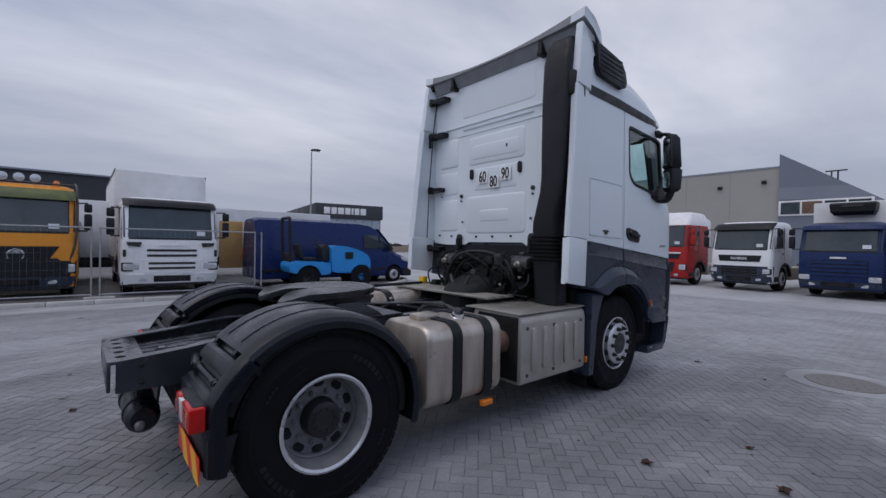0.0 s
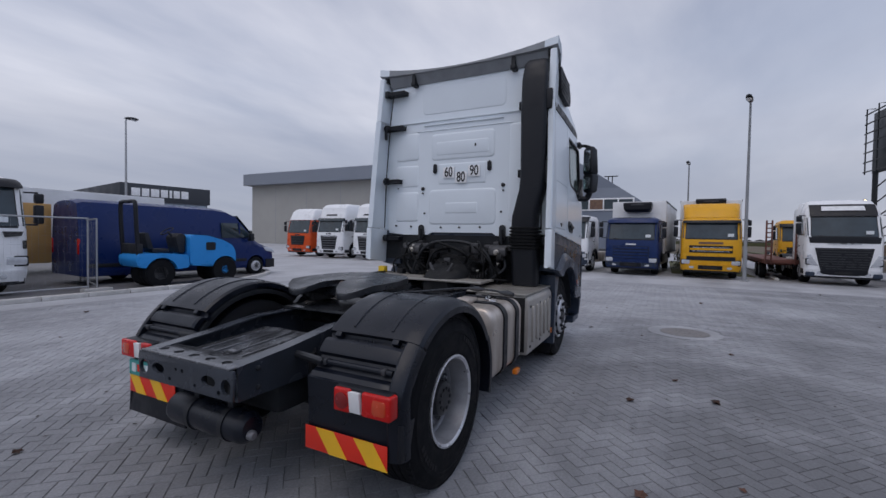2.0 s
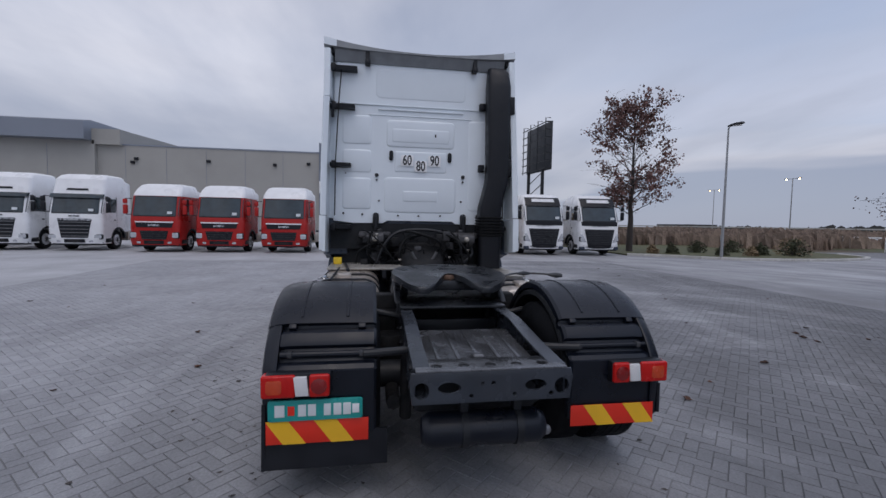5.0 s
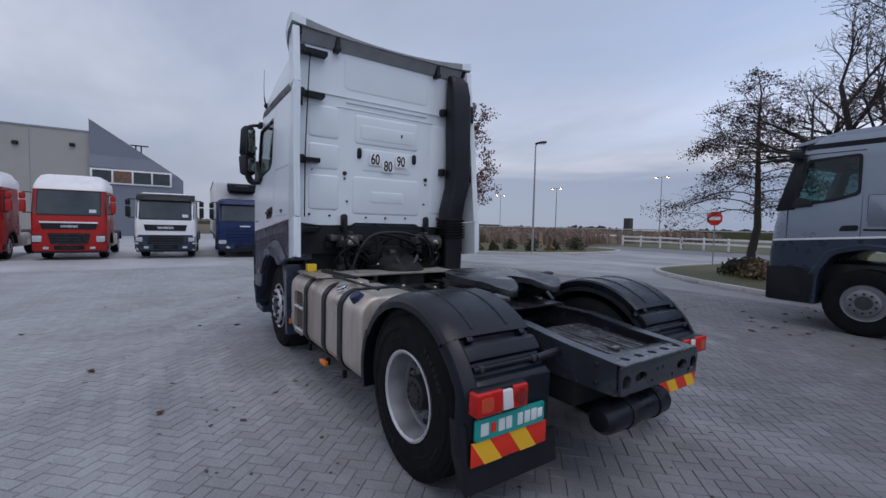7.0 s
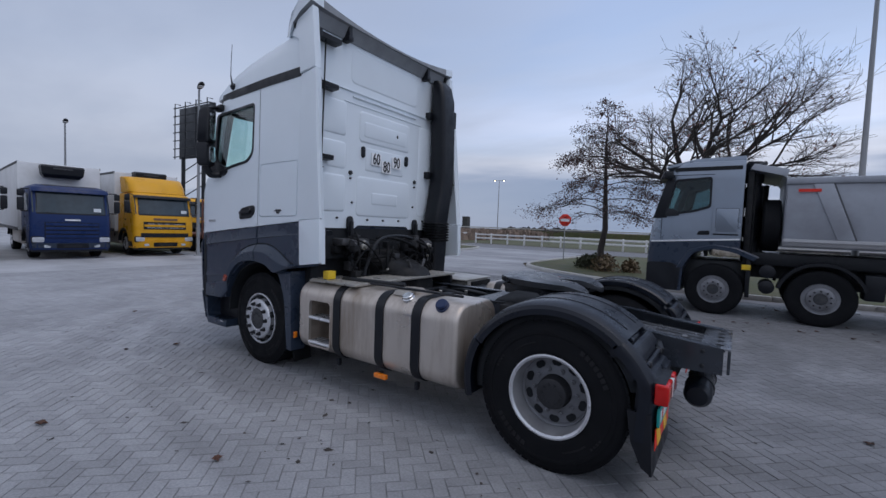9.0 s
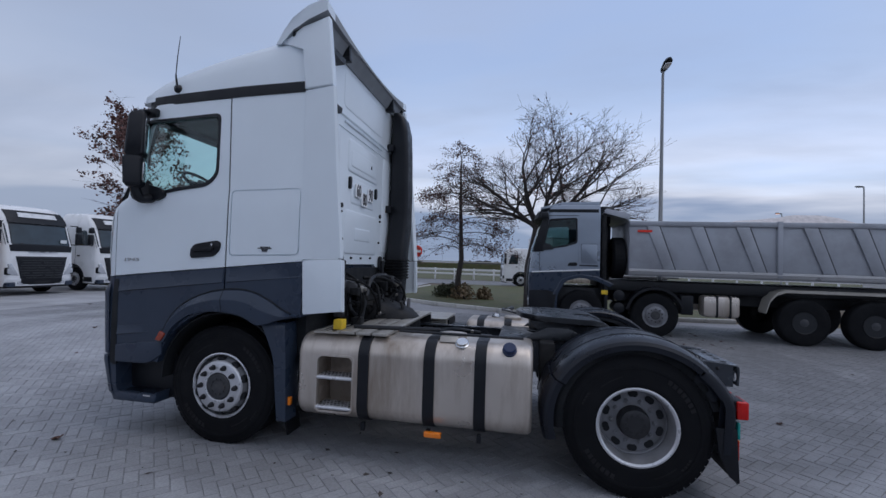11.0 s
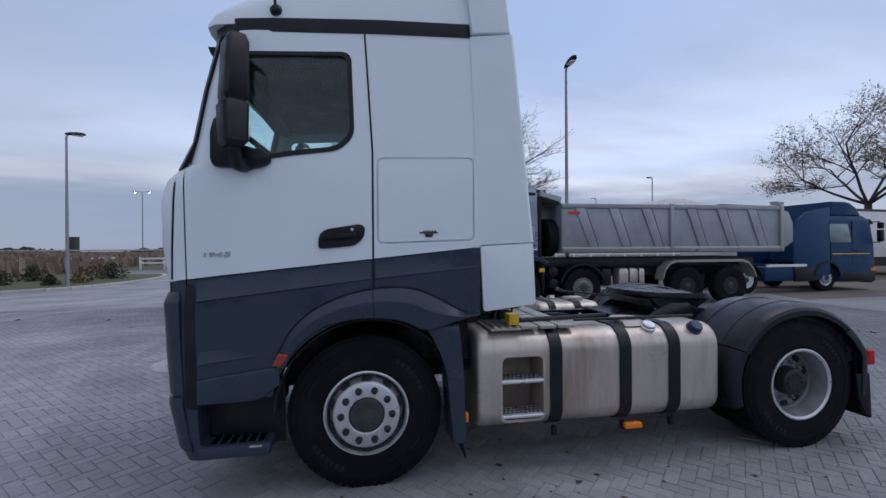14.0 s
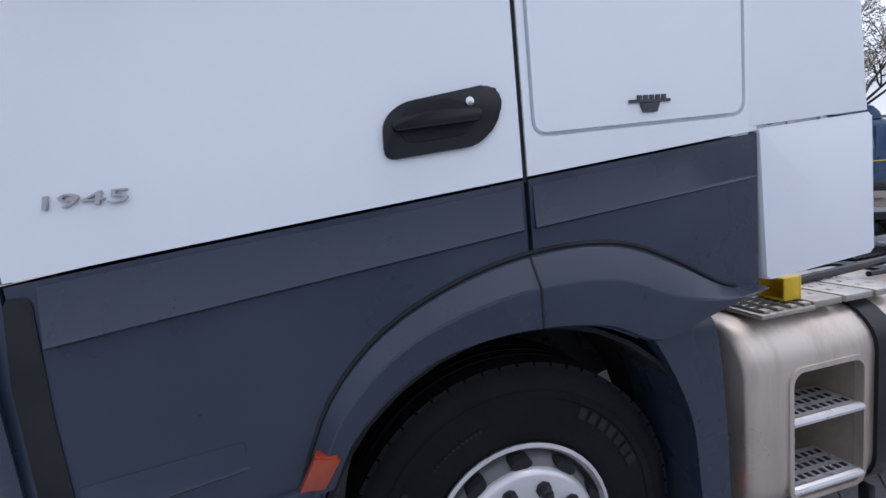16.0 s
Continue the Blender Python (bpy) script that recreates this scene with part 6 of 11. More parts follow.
# side plates with bolts on the rails
for s in (1, -1):
    for k in range(10):
        x = -0.8 + 0.45 * k
        for z in (0.75, 0.86):
            bm = bmesh.new()
            lathe(bm, [(0.016, 0), (0.016, 0.010), (0.010, 0.014), (0.002, 0.015)], 6, pose(x, s * 0.43, z, -90 * s, 0, 0))
            part("rail_bolt", bm, CHASSIS, truck)

# fifth wheel coupling
fifth = new("fifth_wheel")
fifth.parent = truck
fifth["label"] = "black greased coupling plate with a V opening"
outline = [(0.98, -0.28), (1.04, 0.0), (0.98, 0.28), (0.82, 0.44), (0.55, 0.49), (0.32, 0.47), (0.17, 0.38), (0.10, 0.26), (0.14, 0.17), (0.32, 0.07), (0.46, 0.05), (0.46, -0.05), (0.32, -0.07), (0.14, -0.17), (0.10, -0.26), (0.17, -0.38), (0.32, -0.47), (0.55, -0.49), (0.82, -0.44)]
bm = bmesh.new()
prism(bm, round_poly(outline, 0.05, 3), "z", 1.195, 1.245, 0.012)
for v in bm.verts:
    if v.co.x < 0.3:
        v.co.z -= (0.3 - v.co.x) ** 1.5 * 0.75
    v.co.z += (v.co.x - 0.55) * 0.035
part("top_plate", bm, GREASE, fifth, "", 30)
bm = bmesh.new()
for s in (1, -1):
    prism(bm, round_poly([(0.9, 1.20), (0.2, 1.19), (0.35, 1.10), (0.45, 1.02), (0.75, 1.02), (0.82, 1.12)], 0.03), "y", s * 0.36, s * 0.42, 0.01)
    prism(bm, [(0.3, 1.02), (0.95, 1.02), (0.9, 1.06), (0.72, 1.15), (0.52, 1.15), (0.36, 1.06)], "y", s * 0.42, s * 0.47, 0.01)
box(bm, (0.4, 0.9), (-0.36, 0.36), (1.10, 1.19), 0.02)
part("pedestal", bm, GREASE, fifth)
bm = bmesh.new()
box(bm, (0.18, 1.2), (-0.43, 0.43), (0.992, 1.012), 0.006)
part("mounting_plate", bm, GREASE, fifth)
bm = bmesh.new()
tube(bm, smooth_path([(0.62, -0.30, 1.13), (0.85, -0.50, 1.13), (1.16, -0.78, 1.15), (1.22, -0.95, 1.15), (1.17, -1.12, 1.15), (1.12, -1.25, 1.14)], 5), 0.010, 8)
tube(bm, [(1.20, -0.86, 1.15), (1.22, -0.93, 1.15), (1.21, -1.0, 1.15)], [0.012, 0.026, 0.012], 8)
tube(bm, [(1.15, -1.17, 1.145), (1.12, -1.25, 1.14), (1.10, -1.31, 1.14)], [0.012, 0.030, 0.018], 8)
part("release_handle", bm, GREASE, fifth)
bm = bmesh.new()
tube(bm, [(0.50, -0.07, 1.2), (0.43, 0.0, 1.2), (0.50, 0.07, 1.2)], 0.03, 8)
part("locking_jaw", bm, RUST, fifth)

# ---- wheels of the truck ----
for s in (1, -1):
    wheel(truck, FRONT_AXLE + 0.025, s * 1.185, 0.532, s, "steer", radius=0.55)
    wheel(truck, REAR_AXLE, s * 1.252, 0.535, s, "drive", radius=0.548, rim_mat=RIM)
    bm = bmesh.new()
    R = 0.53
    m = pose(REAR_AXLE, s * 0.90, 0.522, -90 * s, 0, 0)
    loft(bm, [[m @ Vector((r * math.cos(2 * math.pi * k / 48), r * math.sin(2 * math.pi * k / 48), h)) for k in range(48)] for r, h in ((0.29, -0.3), (0.4, -0.31), (R - 0.03, -0.28), (R, -0.25), (R, -0.06), (R - 0.03, -0.03), (0.4, 0.0), (0.29, 0.0))], cap=False)
    part("inner_tyre", bm, RUBBER, truck)
bm = bmesh.new()
tube(bm, [(REAR_AXLE, y, z) for y, z in ((-1.0, 0.522), (-0.35, 0.522), (-0.2, 0.53), (0.2, 0.53), (0.35, 0.522), (1.0, 0.522))], [0.1, 0.1, 0.24, 0.24, 0.1, 0.1], 16)
tube(bm, [(3.7, -1.0, 0.5), (3.7, 1.0, 0.5)], 0.07, 10)
part("axle", bm, CHASSIS, truck)
for s in (1, -1):
    bm = bmesh.new()
    lathe(bm, [(0.13, 0.0), (0.15, 0.06), (0.15, 0.2), (0.12, 0.26)], 16, pose(0.42, s * 0.5, 0.48, 0, 0, 0))
    tube(bm, smooth_path([(-0.30, s * 0.5, 0.45), (0.0, s * 0.5, 0.44), (0.8, s * 0.5, 0.6)], 4), 0.05, 8)
    tube(bm, [(-0.3, s * 0.42, 0.35), (-0.38, s * 0.42, 0.85)], 0.04, 8)
    part("suspension", bm, OILY, truck)
    bm = bmesh.new()
    box(bm, (0.66, 0.80), (min(s * 0.44, s * 0.66), max(s * 0.44, s * 0.66)), (0.50, 1.03), 0.02)
    box(bm, (0.58, 0.68), (min(s * 0.44, s * 0.60), max(s * 0.44, s * 0.60)), (0.60, 0.90), 0.02)
    part("spring_hanger", bm, OILY, truck, "black oily spring hanger beside the frame rail")

# ---- rear fenders, lamps and boards ----
INDICATOR = mat("red_amber_lens", (0.55, 0.055, 0.012), 0.16, 0, 0.08, 20, coat=0.8)
for s in (1, -1):
    fender = new("rear_fender")
    fender.parent = truck
    fender["label"] = "black plastic rear wheel fender in three pieces"
    yi, yo = 0.62, 1.285

    def arc_strip(g0, g1, r_in, thick, n, lip=0.03, y_in=yi, y_out=yo):
        bm = bmesh.new()
        rings = []
        for k in range(n + 1):
            g = radians(g0 + (g1 - g0) * k / n)
            c, sn = math.cos(g), math.sin(g)
            def p(r, y):
                return (0.075 + r * c, s * y, 0.56 + r * sn * 0.92)
            R0, R1 = r_in, r_in + thick
            rings.append([p(R0, y_in), p(R1 - 0.015, y_in), p(R1, y_in + 0.02), p(R1 + 0.008, y_in + 0.3), p(R1 + 0.004, y_out - 0.12), p(R1 - 0.008, y_out - 0.055), p(R1 - 0.028, y_out - 0.016), p(R1 - 0.055, y_out), p(R1 - 0.10, y_out), p(R0 - 0.01, y_out - 0.02)])
        loft(bm, rings)
        return bm

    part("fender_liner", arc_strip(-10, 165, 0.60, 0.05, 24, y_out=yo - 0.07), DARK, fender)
    part("fender_top", arc_strip(28, 134, 0.655, 0.06, 22), FENDER, fender, "", 30)
    # raised bands over the top piece
    for yb in (0.80, 1.08):
        bm = bmesh.new()
        rings = []
        for k in range(19):
            g = radians(32 + 98 * k / 18)
            def q(r, y):
                return (0.075 + r * math.cos(g), s * y, 0.56 + r * math.sin(g) * 0.92)
            rings.append([q(0.712, yb - 0.012), q(0.7265, yb - 0.007), q(0.7265, yb + 0.007), q(0.712, yb + 0.012)])
        loft(bm, rings)
        part("fender_bead", bm, FENDER, fender, "", 30)
    # front piece, down to the tank
    part("fender_front", arc_strip(-16, 27, 0.675, 0.055, 10), FENDER, fender, "", 30)
    # rear piece: stepped shell that carries the lamps
    def rear_shell(path, y_in=yi, y_out=yo - 0.05):
        bm = bmesh.new()
        rings = []
        for x, z in path:
            d = Vector((-x, 0, 0.56 - z)).normalized() if z > 0.8 else Vector((1, 0, 0))
            def p(off, y):
                return (x + d.x * off, s * y, z + d.z * off)
            rings.append([p(0.05, y_in), p(0.015, y_in), p(0.0, y_in + 0.015), p(0.0, y_in + 0.3), p(0.0, y_out - 0.10), p(0.012, y_out - 0.045), p(0.04, y_out - 0.012), p(0.08, y_out), p(0.12, y_out), p(0.06, y_out - 0.03)])
        return loft(bm, rings)

    def on_arc(*steps):
        return [(0.06 + 0.015 * (158.5 - g) / 32.5 + r * math.cos(radians(g)), 0.56 + r * math.sin(radians(g)) * 0.92) for g, r in steps]

    part("fender_rear", rear_shell(on_arc((132, 0.70), (135, 0.672), (136.5, 0.672), (137.5, 0.70), (139.5, 0.712), (144, 0.712), (146, 0.704), (147, 0.672), (154, 0.672), (156, 0.70), (158.5, 0.708)) + [(-0.615, 0.795), (-0.61, 0.66), (-0.605, 0.55), (-0.60, 0.412), (-0.59, 0.408)]), FENDER, fender, "", 25)
    # smooth outer cheek that closes the stepped shell
    bm = bmesh.new()
    rings = []
    for x, z in on_arc(*[(132 + 5.3 * k, 0.706) for k in range(6)]) + [(-0.615, 0.74), (-0.61, 0.60), (-0.60, 0.41)]:
        d = Vector((-x, 0, 0.56 - z)).normalized() if z > 0.8 else Vector((1, 0, 0))
        def p(off, y):
            return (x + d.x * off, s * y, z + d.z * off)
        rings.append([p(0.06, yo - 0.09), p(0.004, yo - 0.09), p(0.0, yo - 0.08), p(0.008, yo - 0.045), p(0.03, yo - 0.012), p(0.055, yo), p(0.10, yo), p(0.09, yo - 0.03)])
    part("fender_cheek", loft(bm, rings), FENDER, fender, "", 30)
    gr = radians(150.5)
    rx, rz = 0.69 * math.cos(gr) + 0.065, 0.56 + 0.69 * math.sin(gr) * 0.92
    bm = bmesh.new()
    tube(bm, [(rx, s * (yi + 0.01), rz), (rx, s * (yo - 0.10), rz)], 0.018, 10)
    part("fender_rail", bm, FENDER, fender)
    for y in (0.71, 1.13):
        bm = bmesh.new()
        box(bm, (rx - 0.024, rx + 0.02), (s * y - 0.014, s * y + 0.014), (rz - 0.016, rz + 0.020), 0.005)
        part("rail_clip", bm, HUB, fender)
        bm = bmesh.new()
        box(bm, (-0.010, 0.03), (s * y - 0.022, s * y + 0.022), (-0.018, 0.014), 0.004)
        q = pose(0.07 + 0.705 * math.cos(radians(135)), 0, 0.56 + 0.705 * math.sin(radians(135)) * 0.92, 0, 40, 0)
        for v in bm.verts:
            v.co = q @ v.co
        part("fender_latch", bm, FENDER, fender)
    for a, b, r in (((-0.50, 0.43, 0.87), (-0.55, 0.7, 0.87), 0.026), ((0.35, 0.43, 0.90), (0.35, 0.8, 0.98), 0.026)):
        bm = bmesh.new()
        tube(bm, [(a[0], s * a[1], a[2]), (b[0], s * b[1], b[2])], r, 10)
        part("fender_stay", bm, CHASSIS, fender)
    # mud flap
    bm = bmesh.new()
    if s > 0:
        prism(bm, [(-0.575, 0.42), (-0.595, 0.42), (-0.618, 0.215), (-0.60, 0.205)], "y", yi - 0.07, yo - 0.01, 0.004)
        prism(bm, [(-0.45, 0.60), (-0.595, 0.60), (-0.616, 0.21), (-0.55, 0.25), (-0.48, 0.40)], "y", yo - 0.03, yo - 0.005, 0.006)
    else:
        prism(bm, [(-0.45, 0.62), (-0.595, 0.62), (-0.595, 0.42), (-0.51, 0.40)], "y", -(yo - 0.03), -(yo - 0.005), 0.006)
    part("mud_flap", bm, BLACKPLASTIC, fender, "black rubber mud flap")
    # tail lamp: red, white, red and amber fields in one block
    lamp = new("tail_lamp")
    lamp.parent = fender
    lamp["label"] = "rectangular red, white and amber tail lamp"
    za, zb = 0.665, 0.795
    bm = bmesh.new()
    box(bm, (-0.66, -0.58), (min(s * 0.88, s * 1.245), max(s * 0.88, s * 1.245)), (za - 0.005, zb + 0.005), 0.01)
    part("lamp_body", bm, BLACKPLASTIC, lamp)
    for y0, y1, mt in ((0.885, 1.0, REDLENS), (1.0, 1.075, CLEAR), (1.075, 1.265, REDLENS)):
        bm = bmesh.new()
        ya, yb = sorted((s * (y0 + 0.001), s * (y1 - 0.001)))
        x0 = -0.68
        if y0 == 1.0:
            prism(bm, [(ya, za + 0.01), (yb, za + 0.01), (yb + 0.012, zb - 0.01), (ya + 0.012, zb - 0.01)], "x", x0 - 0.003, -0.63, 0.004)
        else:
            box(bm, (x0, -0.60), (ya, yb), (za, zb), 0.012, 3)
        part("lens", bm, mt, lamp)
    bm = bmesh.new()
    prism(bm, round_rect(min(s * 1.15, s * 1.235), max(s * 1.15, s * 1.235), za + 0.025, zb - 0.025, 0.015), "x", -0.683, -0.673, 0.003)
    part("indicator_lens", bm, INDICATOR, lamp)
    bm = bmesh.new()
    lathe(bm, [(0.045, 0), (0.045, 0.006), (0.03, 0.010), (0.001, 0.012)], 20, pose(-0.679, s * 0.945, 0.73, 0, -90, 0))
    part("reflector", bm, REFLECTOR, lamp)
    # striped board
    bz0, bz1, bx = 0.370, 0.507, -0.622
    y0, y1 = (0.665, 1.25) if s > 0 else (0.625, 1.21)
    board = new("warning_board"); board.parent = fender
    board["label"] = "red and yellow diagonally striped warning board"
    bm = bmesh.new()
    box(bm, (bx, bx + 0.006), (min(s * y0, s * y1), max(s * y0, s * y1)), (bz0, bz1), 0.002)
    part("board_plate", bm, BOARDRED, board)
    n = 2
    for k in range(n):
        bm = bmesh.new()
        w = 0.13
        ya = y0 + 0.085 + 0.275 * k
        pts = [(s * min(max(ya + w + 0.10, y0), y1), bz1), (s * min(max(ya + 0.10, y0), y1), bz1), (s * ya, bz0), (s * (ya + w), bz0)] if s > 0 else [(s * (ya + 0.10 + w), bz0), (s * (ya + 0.10), bz0), (s * ya, bz1), (s * (ya + w), bz1)]
        prism(bm, pts, "x", bx - 0.003, bx + 0.001)
        part("board_stripe", bm, BOARDYEL, board)
# number plate: plain bars only
plate_ob = new("number_plate"); plate_ob.parent = truck
plate_ob["label"] = "teal plate with pale bars"
bm = bmesh.new()
prism(bm, round_rect(0.70, 1.235, 0.512, 0.634, 0.012), "x", -0.634, -0.620, 0.002)
part("plate_sheet", bm, PLATE, plate_ob)
for y0, w in ((1.15, 0.055), (1.02, 0.045), (0.965, 0.045), (0.875, 0.04), (0.82, 0.045), (0.765, 0.045)):
    bm = bmesh.new()
    box(bm, (-0.637, -0.633), (y0 + 0.047 - w, y0 + 0.047), (0.538, 0.608), 0.001)
    part("plate_bar", bm, PLATEBAR, plate_ob)
bm = bmesh.new()
box(bm, (-0.637, -0.633), (1.087, 1.125), (0.545, 0.60), 0.001)
part("plate_seal", bm, BOARDRED, plate_ob)
bm = bmesh.new()
box(bm, (-0.637, -0.633), (0.719, 0.759), (0.545, 0.60), 0.001)
part("plate_seal", bm, STICKER, plate_ob)

# rear air reservoir, slung across below the frame end
RES = (-0.78, 0.0, 0.485, 0.10)
bm = bmesh.new()
lathe(bm, [(0.02, -0.37), (0.07, -0.365), (0.093, -0.335), (RES[3], -0.31), (RES[3], 0.31), (0.093, 0.335), (0.07, 0.365), (0.02, 0.37)], 28, pose(RES[0], RES[1], RES[2], 90, 0, 0))
tank = part("air_reservoir", bm, FENDER, truck, "black cylindrical air reservoir", 40)
for y in (-0.20, 0.12):
    bm = bmesh.new()
    loft(bm, [[(RES[0] + r * math.cos(2 * math.pi * k / 28), yy, RES[2] + r * math.sin(2 * math.pi * k / 28)) for k in range(28)] for yy, r in ((y - 0.02, 0.101), (y - 0.02, 0.107), (y + 0.02, 0.107), (y + 0.02, 0.101))], cap=False)
    box(bm, (RES[0] - 0.03, RES[0] + 0.03), (y - 0.025, y + 0.025), (RES[2] + 0.1, 0.72), 0.01)
    part("tank_strap", bm, CHASSIS, tank)
bm = bmesh.new()
lathe(bm, [(0.03, 0), (0.03, 0.03), (0.02, 0.045), (0.002, 0.05)], 12, pose(RES[0] - 0.02, -0.36, RES[2] - 0.03, 90, 0, 0))
part("drain_valve", bm, RIMDARK, tank)
bm = bmesh.new()
box(bm, (-0.62, -0.30), (-0.4, 0.4), (0.50, 0.72), 0.05)
part("rear_undertray", bm, DARK, truck)

# ---- fuel tanks and boxes ----
def long_tank(x0, x1, y0, y1, z0, z1, r, name, label, material, recess=None):
    bm = bmesh.new()
    ring = round_rect(min(y0, y1), max(y0, y1), z0, z1, r, 7)
    cy, cz = (y0 + y1) / 2, (z0 + z1) / 2
    rings = []
    for x, k in ((x0, 0.93), (x0 + 0.008, 0.965), (x0 + 0.025, 0.99), (x0 + 0.05, 1.0), (x1 - 0.05, 1.0), (x1 - 0.025, 0.99), (x1 - 0.008, 0.965), (x1, 0.93)):
        rings.append([(x, cy + (p[0] - cy) * k, cz + (p[1] - cz) * k) for p in ring])
    loft(bm, rings)
    if recess:
        bm = carve(bm, [recess])
    return part(name, bm, material, truck, label, 40)


rec = prism(bmesh.new(), round_rect(2.40, 2.735, 0.42, 0.90, 0.05), "y", 0.93, 1.4)
fuel = long_tank(0.87, 2.915, 0.56, 1.225, 0.34, 1.075, 0.165, "fuel_tank", "long aluminium fuel tank with built-in steps", ALU, rec)
bm = bmesh.new()
rr_o, rr_i = round_rect(2.388, 2.747, 0.408, 0.912, 0.055), round_rect(2.406, 2.729, 0.426, 0.894, 0.045)
rows = [[bm.verts.new((p[0], y, p[1])) for p in ring] for ring, y in ((rr_o, 1.222), (rr_o, 1.231), (rr_i, 1.231), (rr_i, 1.20))]
for a, b in zip(rows, rows[1:]):
    for i in range(len(a)):
        bm.faces.new((a[i], a[(i + 1) % len(a)], b[(i + 1) % len(a)], b[i]))
part("step_frame", bm, ALU, fuel)
bm = bmesh.new()
rows = [[bm.verts.new((p[0], y, p[1])) for p in round_rect(2.403, 2.732, 0.423, 0.897, 0.047)] for y in (1.205, 0.95)]
for i in range(len(rows[0])):
    bm.faces.new((rows[0][i], rows[0][(i + 1) % len(rows[0])], rows[1][(i + 1) % len(rows[0])], rows[1][i]))
bm.faces.new(rows[1])
part("step_well", bm, ALUDIRT, fuel, "grimy recess of the steps", 30)
for z in (0.712, 0.452):
    bm = bmesh.new()
    box(bm, (2.404, 2.731), (1.06, 1.216), (z - 0.010, z + 0.010), 0.004)
    tube(bm, [(2.404, 1.218, z - 0.004), (2.731, 1.218, z - 0.004)], 0.017, 10)
    tread_ob = part("step_tread", bm, RIM, fuel, "aluminium step tread")
    bm = bmesh.new()
    for k in range(9):
        for j in range(3):
            x, y = 2.425 + 0.034 * k + 0.017 * (j % 2), 1.085 + 0.045 * j
            box(bm, (x, x + 0.018), (y, y + 0.022), (z + 0.009, z + 0.0115))
    part("tread_hole", bm, DARK, tread_ob)["kind"] = "stuff"
for x0 in (2.255, 1.675, 1.245):
    bm = bmesh.new()
    pts_o, pts_i = round_rect(0.55, 1.238, 0.328, 1.087, 0.175, 7), round_rect(0.56, 1.222, 0.342, 1.072, 0.165, 7)
    loft(bm, [[(x0, p[0], p[1]) for p in pts_o], [(x0 + 0.095, p[0], p[1]) for p in pts_o]], cap=False)
    loft(bm, [[(x0, p[0], p[1]) for p in pts_i], [(x0 + 0.095, p[0], p[1]) for p in pts_i]], cap=False)
    vs = list(bm.verts)
    n = len(pts_o)
    for base_o, base_i in ((0, 2 * n), (n, 3 * n)):
        for i in range(n):
            j = (i + 1) % n
            bm.faces.new((vs[base_o + i], vs[base_o + j], vs[base_i + j], vs[base_i + i]))
    box(bm, (x0 + 0.03, x0 + 0.065), (1.16, 1.2), (0.27, 0.34), 0.006)
    part("tank_band", bm, BLACKPLASTIC, fuel, "black rubber-lined tank strap", 30)
bm = bmesh.new()
box(bm, (1.60, 1.745), (1.22, 1.262), (0.298, 0.342), 0.008)
part("side_marker", bm, ORANGE, fuel, "orange side marker lamp")
bm = bmesh.new()
lathe(bm, [(0.058, 0), (0.058, 0.02), (0.05, 0.025), (0.05, 0.045), (0.044, 0.05), (0.002, 0.05)], 24, pose(1.46, 1.13, 1.048, -26, 0, 0))
part("filler_cap", bm, CHROME, fuel, "silver filler cap")
bm = bmesh.new()
lathe(bm, [(0.06, 0), (0.06, 0.022), (0.052, 0.026), (0.054, 0.05), (0.046, 0.062), (0.002, 0.062)], 20, pose(1.06, 1.155, 1.03, -42, 0, 0))
part("filler_cap", bm, BLUECAP, fuel, "dark blue filler cap")
bm = bmesh.new()
prism(bm, [(0.90, 1.07), (1.13, 1.07), (1.09, 1.108), (0.93, 1.108)], "x", 1.50, 1.66, 0.006)
part("sender_cover", bm, ALUBOX, fuel, "flat grey tank sender cover")
bm = bmesh.new()
prism(bm, round_poly([(1.66, 0.86), (1.46, 0.86), (1.44, 1.0), (1.68, 1.0)], 0.05), "z", 1.07, 1.12, 0.015)
part("filler_cover", bm, ALU, fuel)

small = long_tank(0.86, 1.66, -1.225, -0.60, 0.40, 1.035, 0.12, "fuel_tank", "short aluminium fuel tank", ALU)
for x0 in (1.10, 1.44):
    bm = bmesh.new()
    pts_o, pts_i = round_rect(-1.238, -0.59, 0.388, 1.047, 0.13, 7), round_rect(-1.222, -0.6, 0.402, 1.032, 0.12, 7)
    n = len(pts_o)
    loft(bm, [[(x0, p[0], p[1]) for p in pts_o], [(x0 + 0.09, p[0], p[1]) for p in pts_o]], cap=False)
    loft(bm, [[(x0, p[0], p[1]) for p in pts_i], [(x0 + 0.09, p[0], p[1]) for p in pts_i]], cap=False)
    vs = list(bm.verts)
    for base_o, base_i in ((0, 2 * n), (n, 3 * n)):
        for i in range(n):
            j = (i + 1) % n
            bm.faces.new((vs[base_o + i], vs[base_o + j], vs[base_i + j], vs[base_i + i]))
    part("tank_band", bm, BLACKPLASTIC, small, "black rubber-lined tank strap", 30)
bm = bmesh.new()
lathe(bm, [(0.058, 0), (0.058, 0.02), (0.05, 0.025), (0.05, 0.045), (0.002, 0.048)], 24, pose(1.32, -1.02, 1.03, 18, 0, 0))
part("filler_cap", bm, CHROME, small, "silver filler cap")
bm = bmesh.new()
box(bm, (0.98, 1.2), (-0.95, -0.80), (1.03, 1.08), 0.02)
part("sender_cover", bm, ALU, small)
bm = bmesh.new()
box(bm, (1.40, 1.52), (-1.262, -1.22), (0.34, 0.385), 0.008)
part("side_marker", bm, ORANGE, small, "orange side marker lamp")

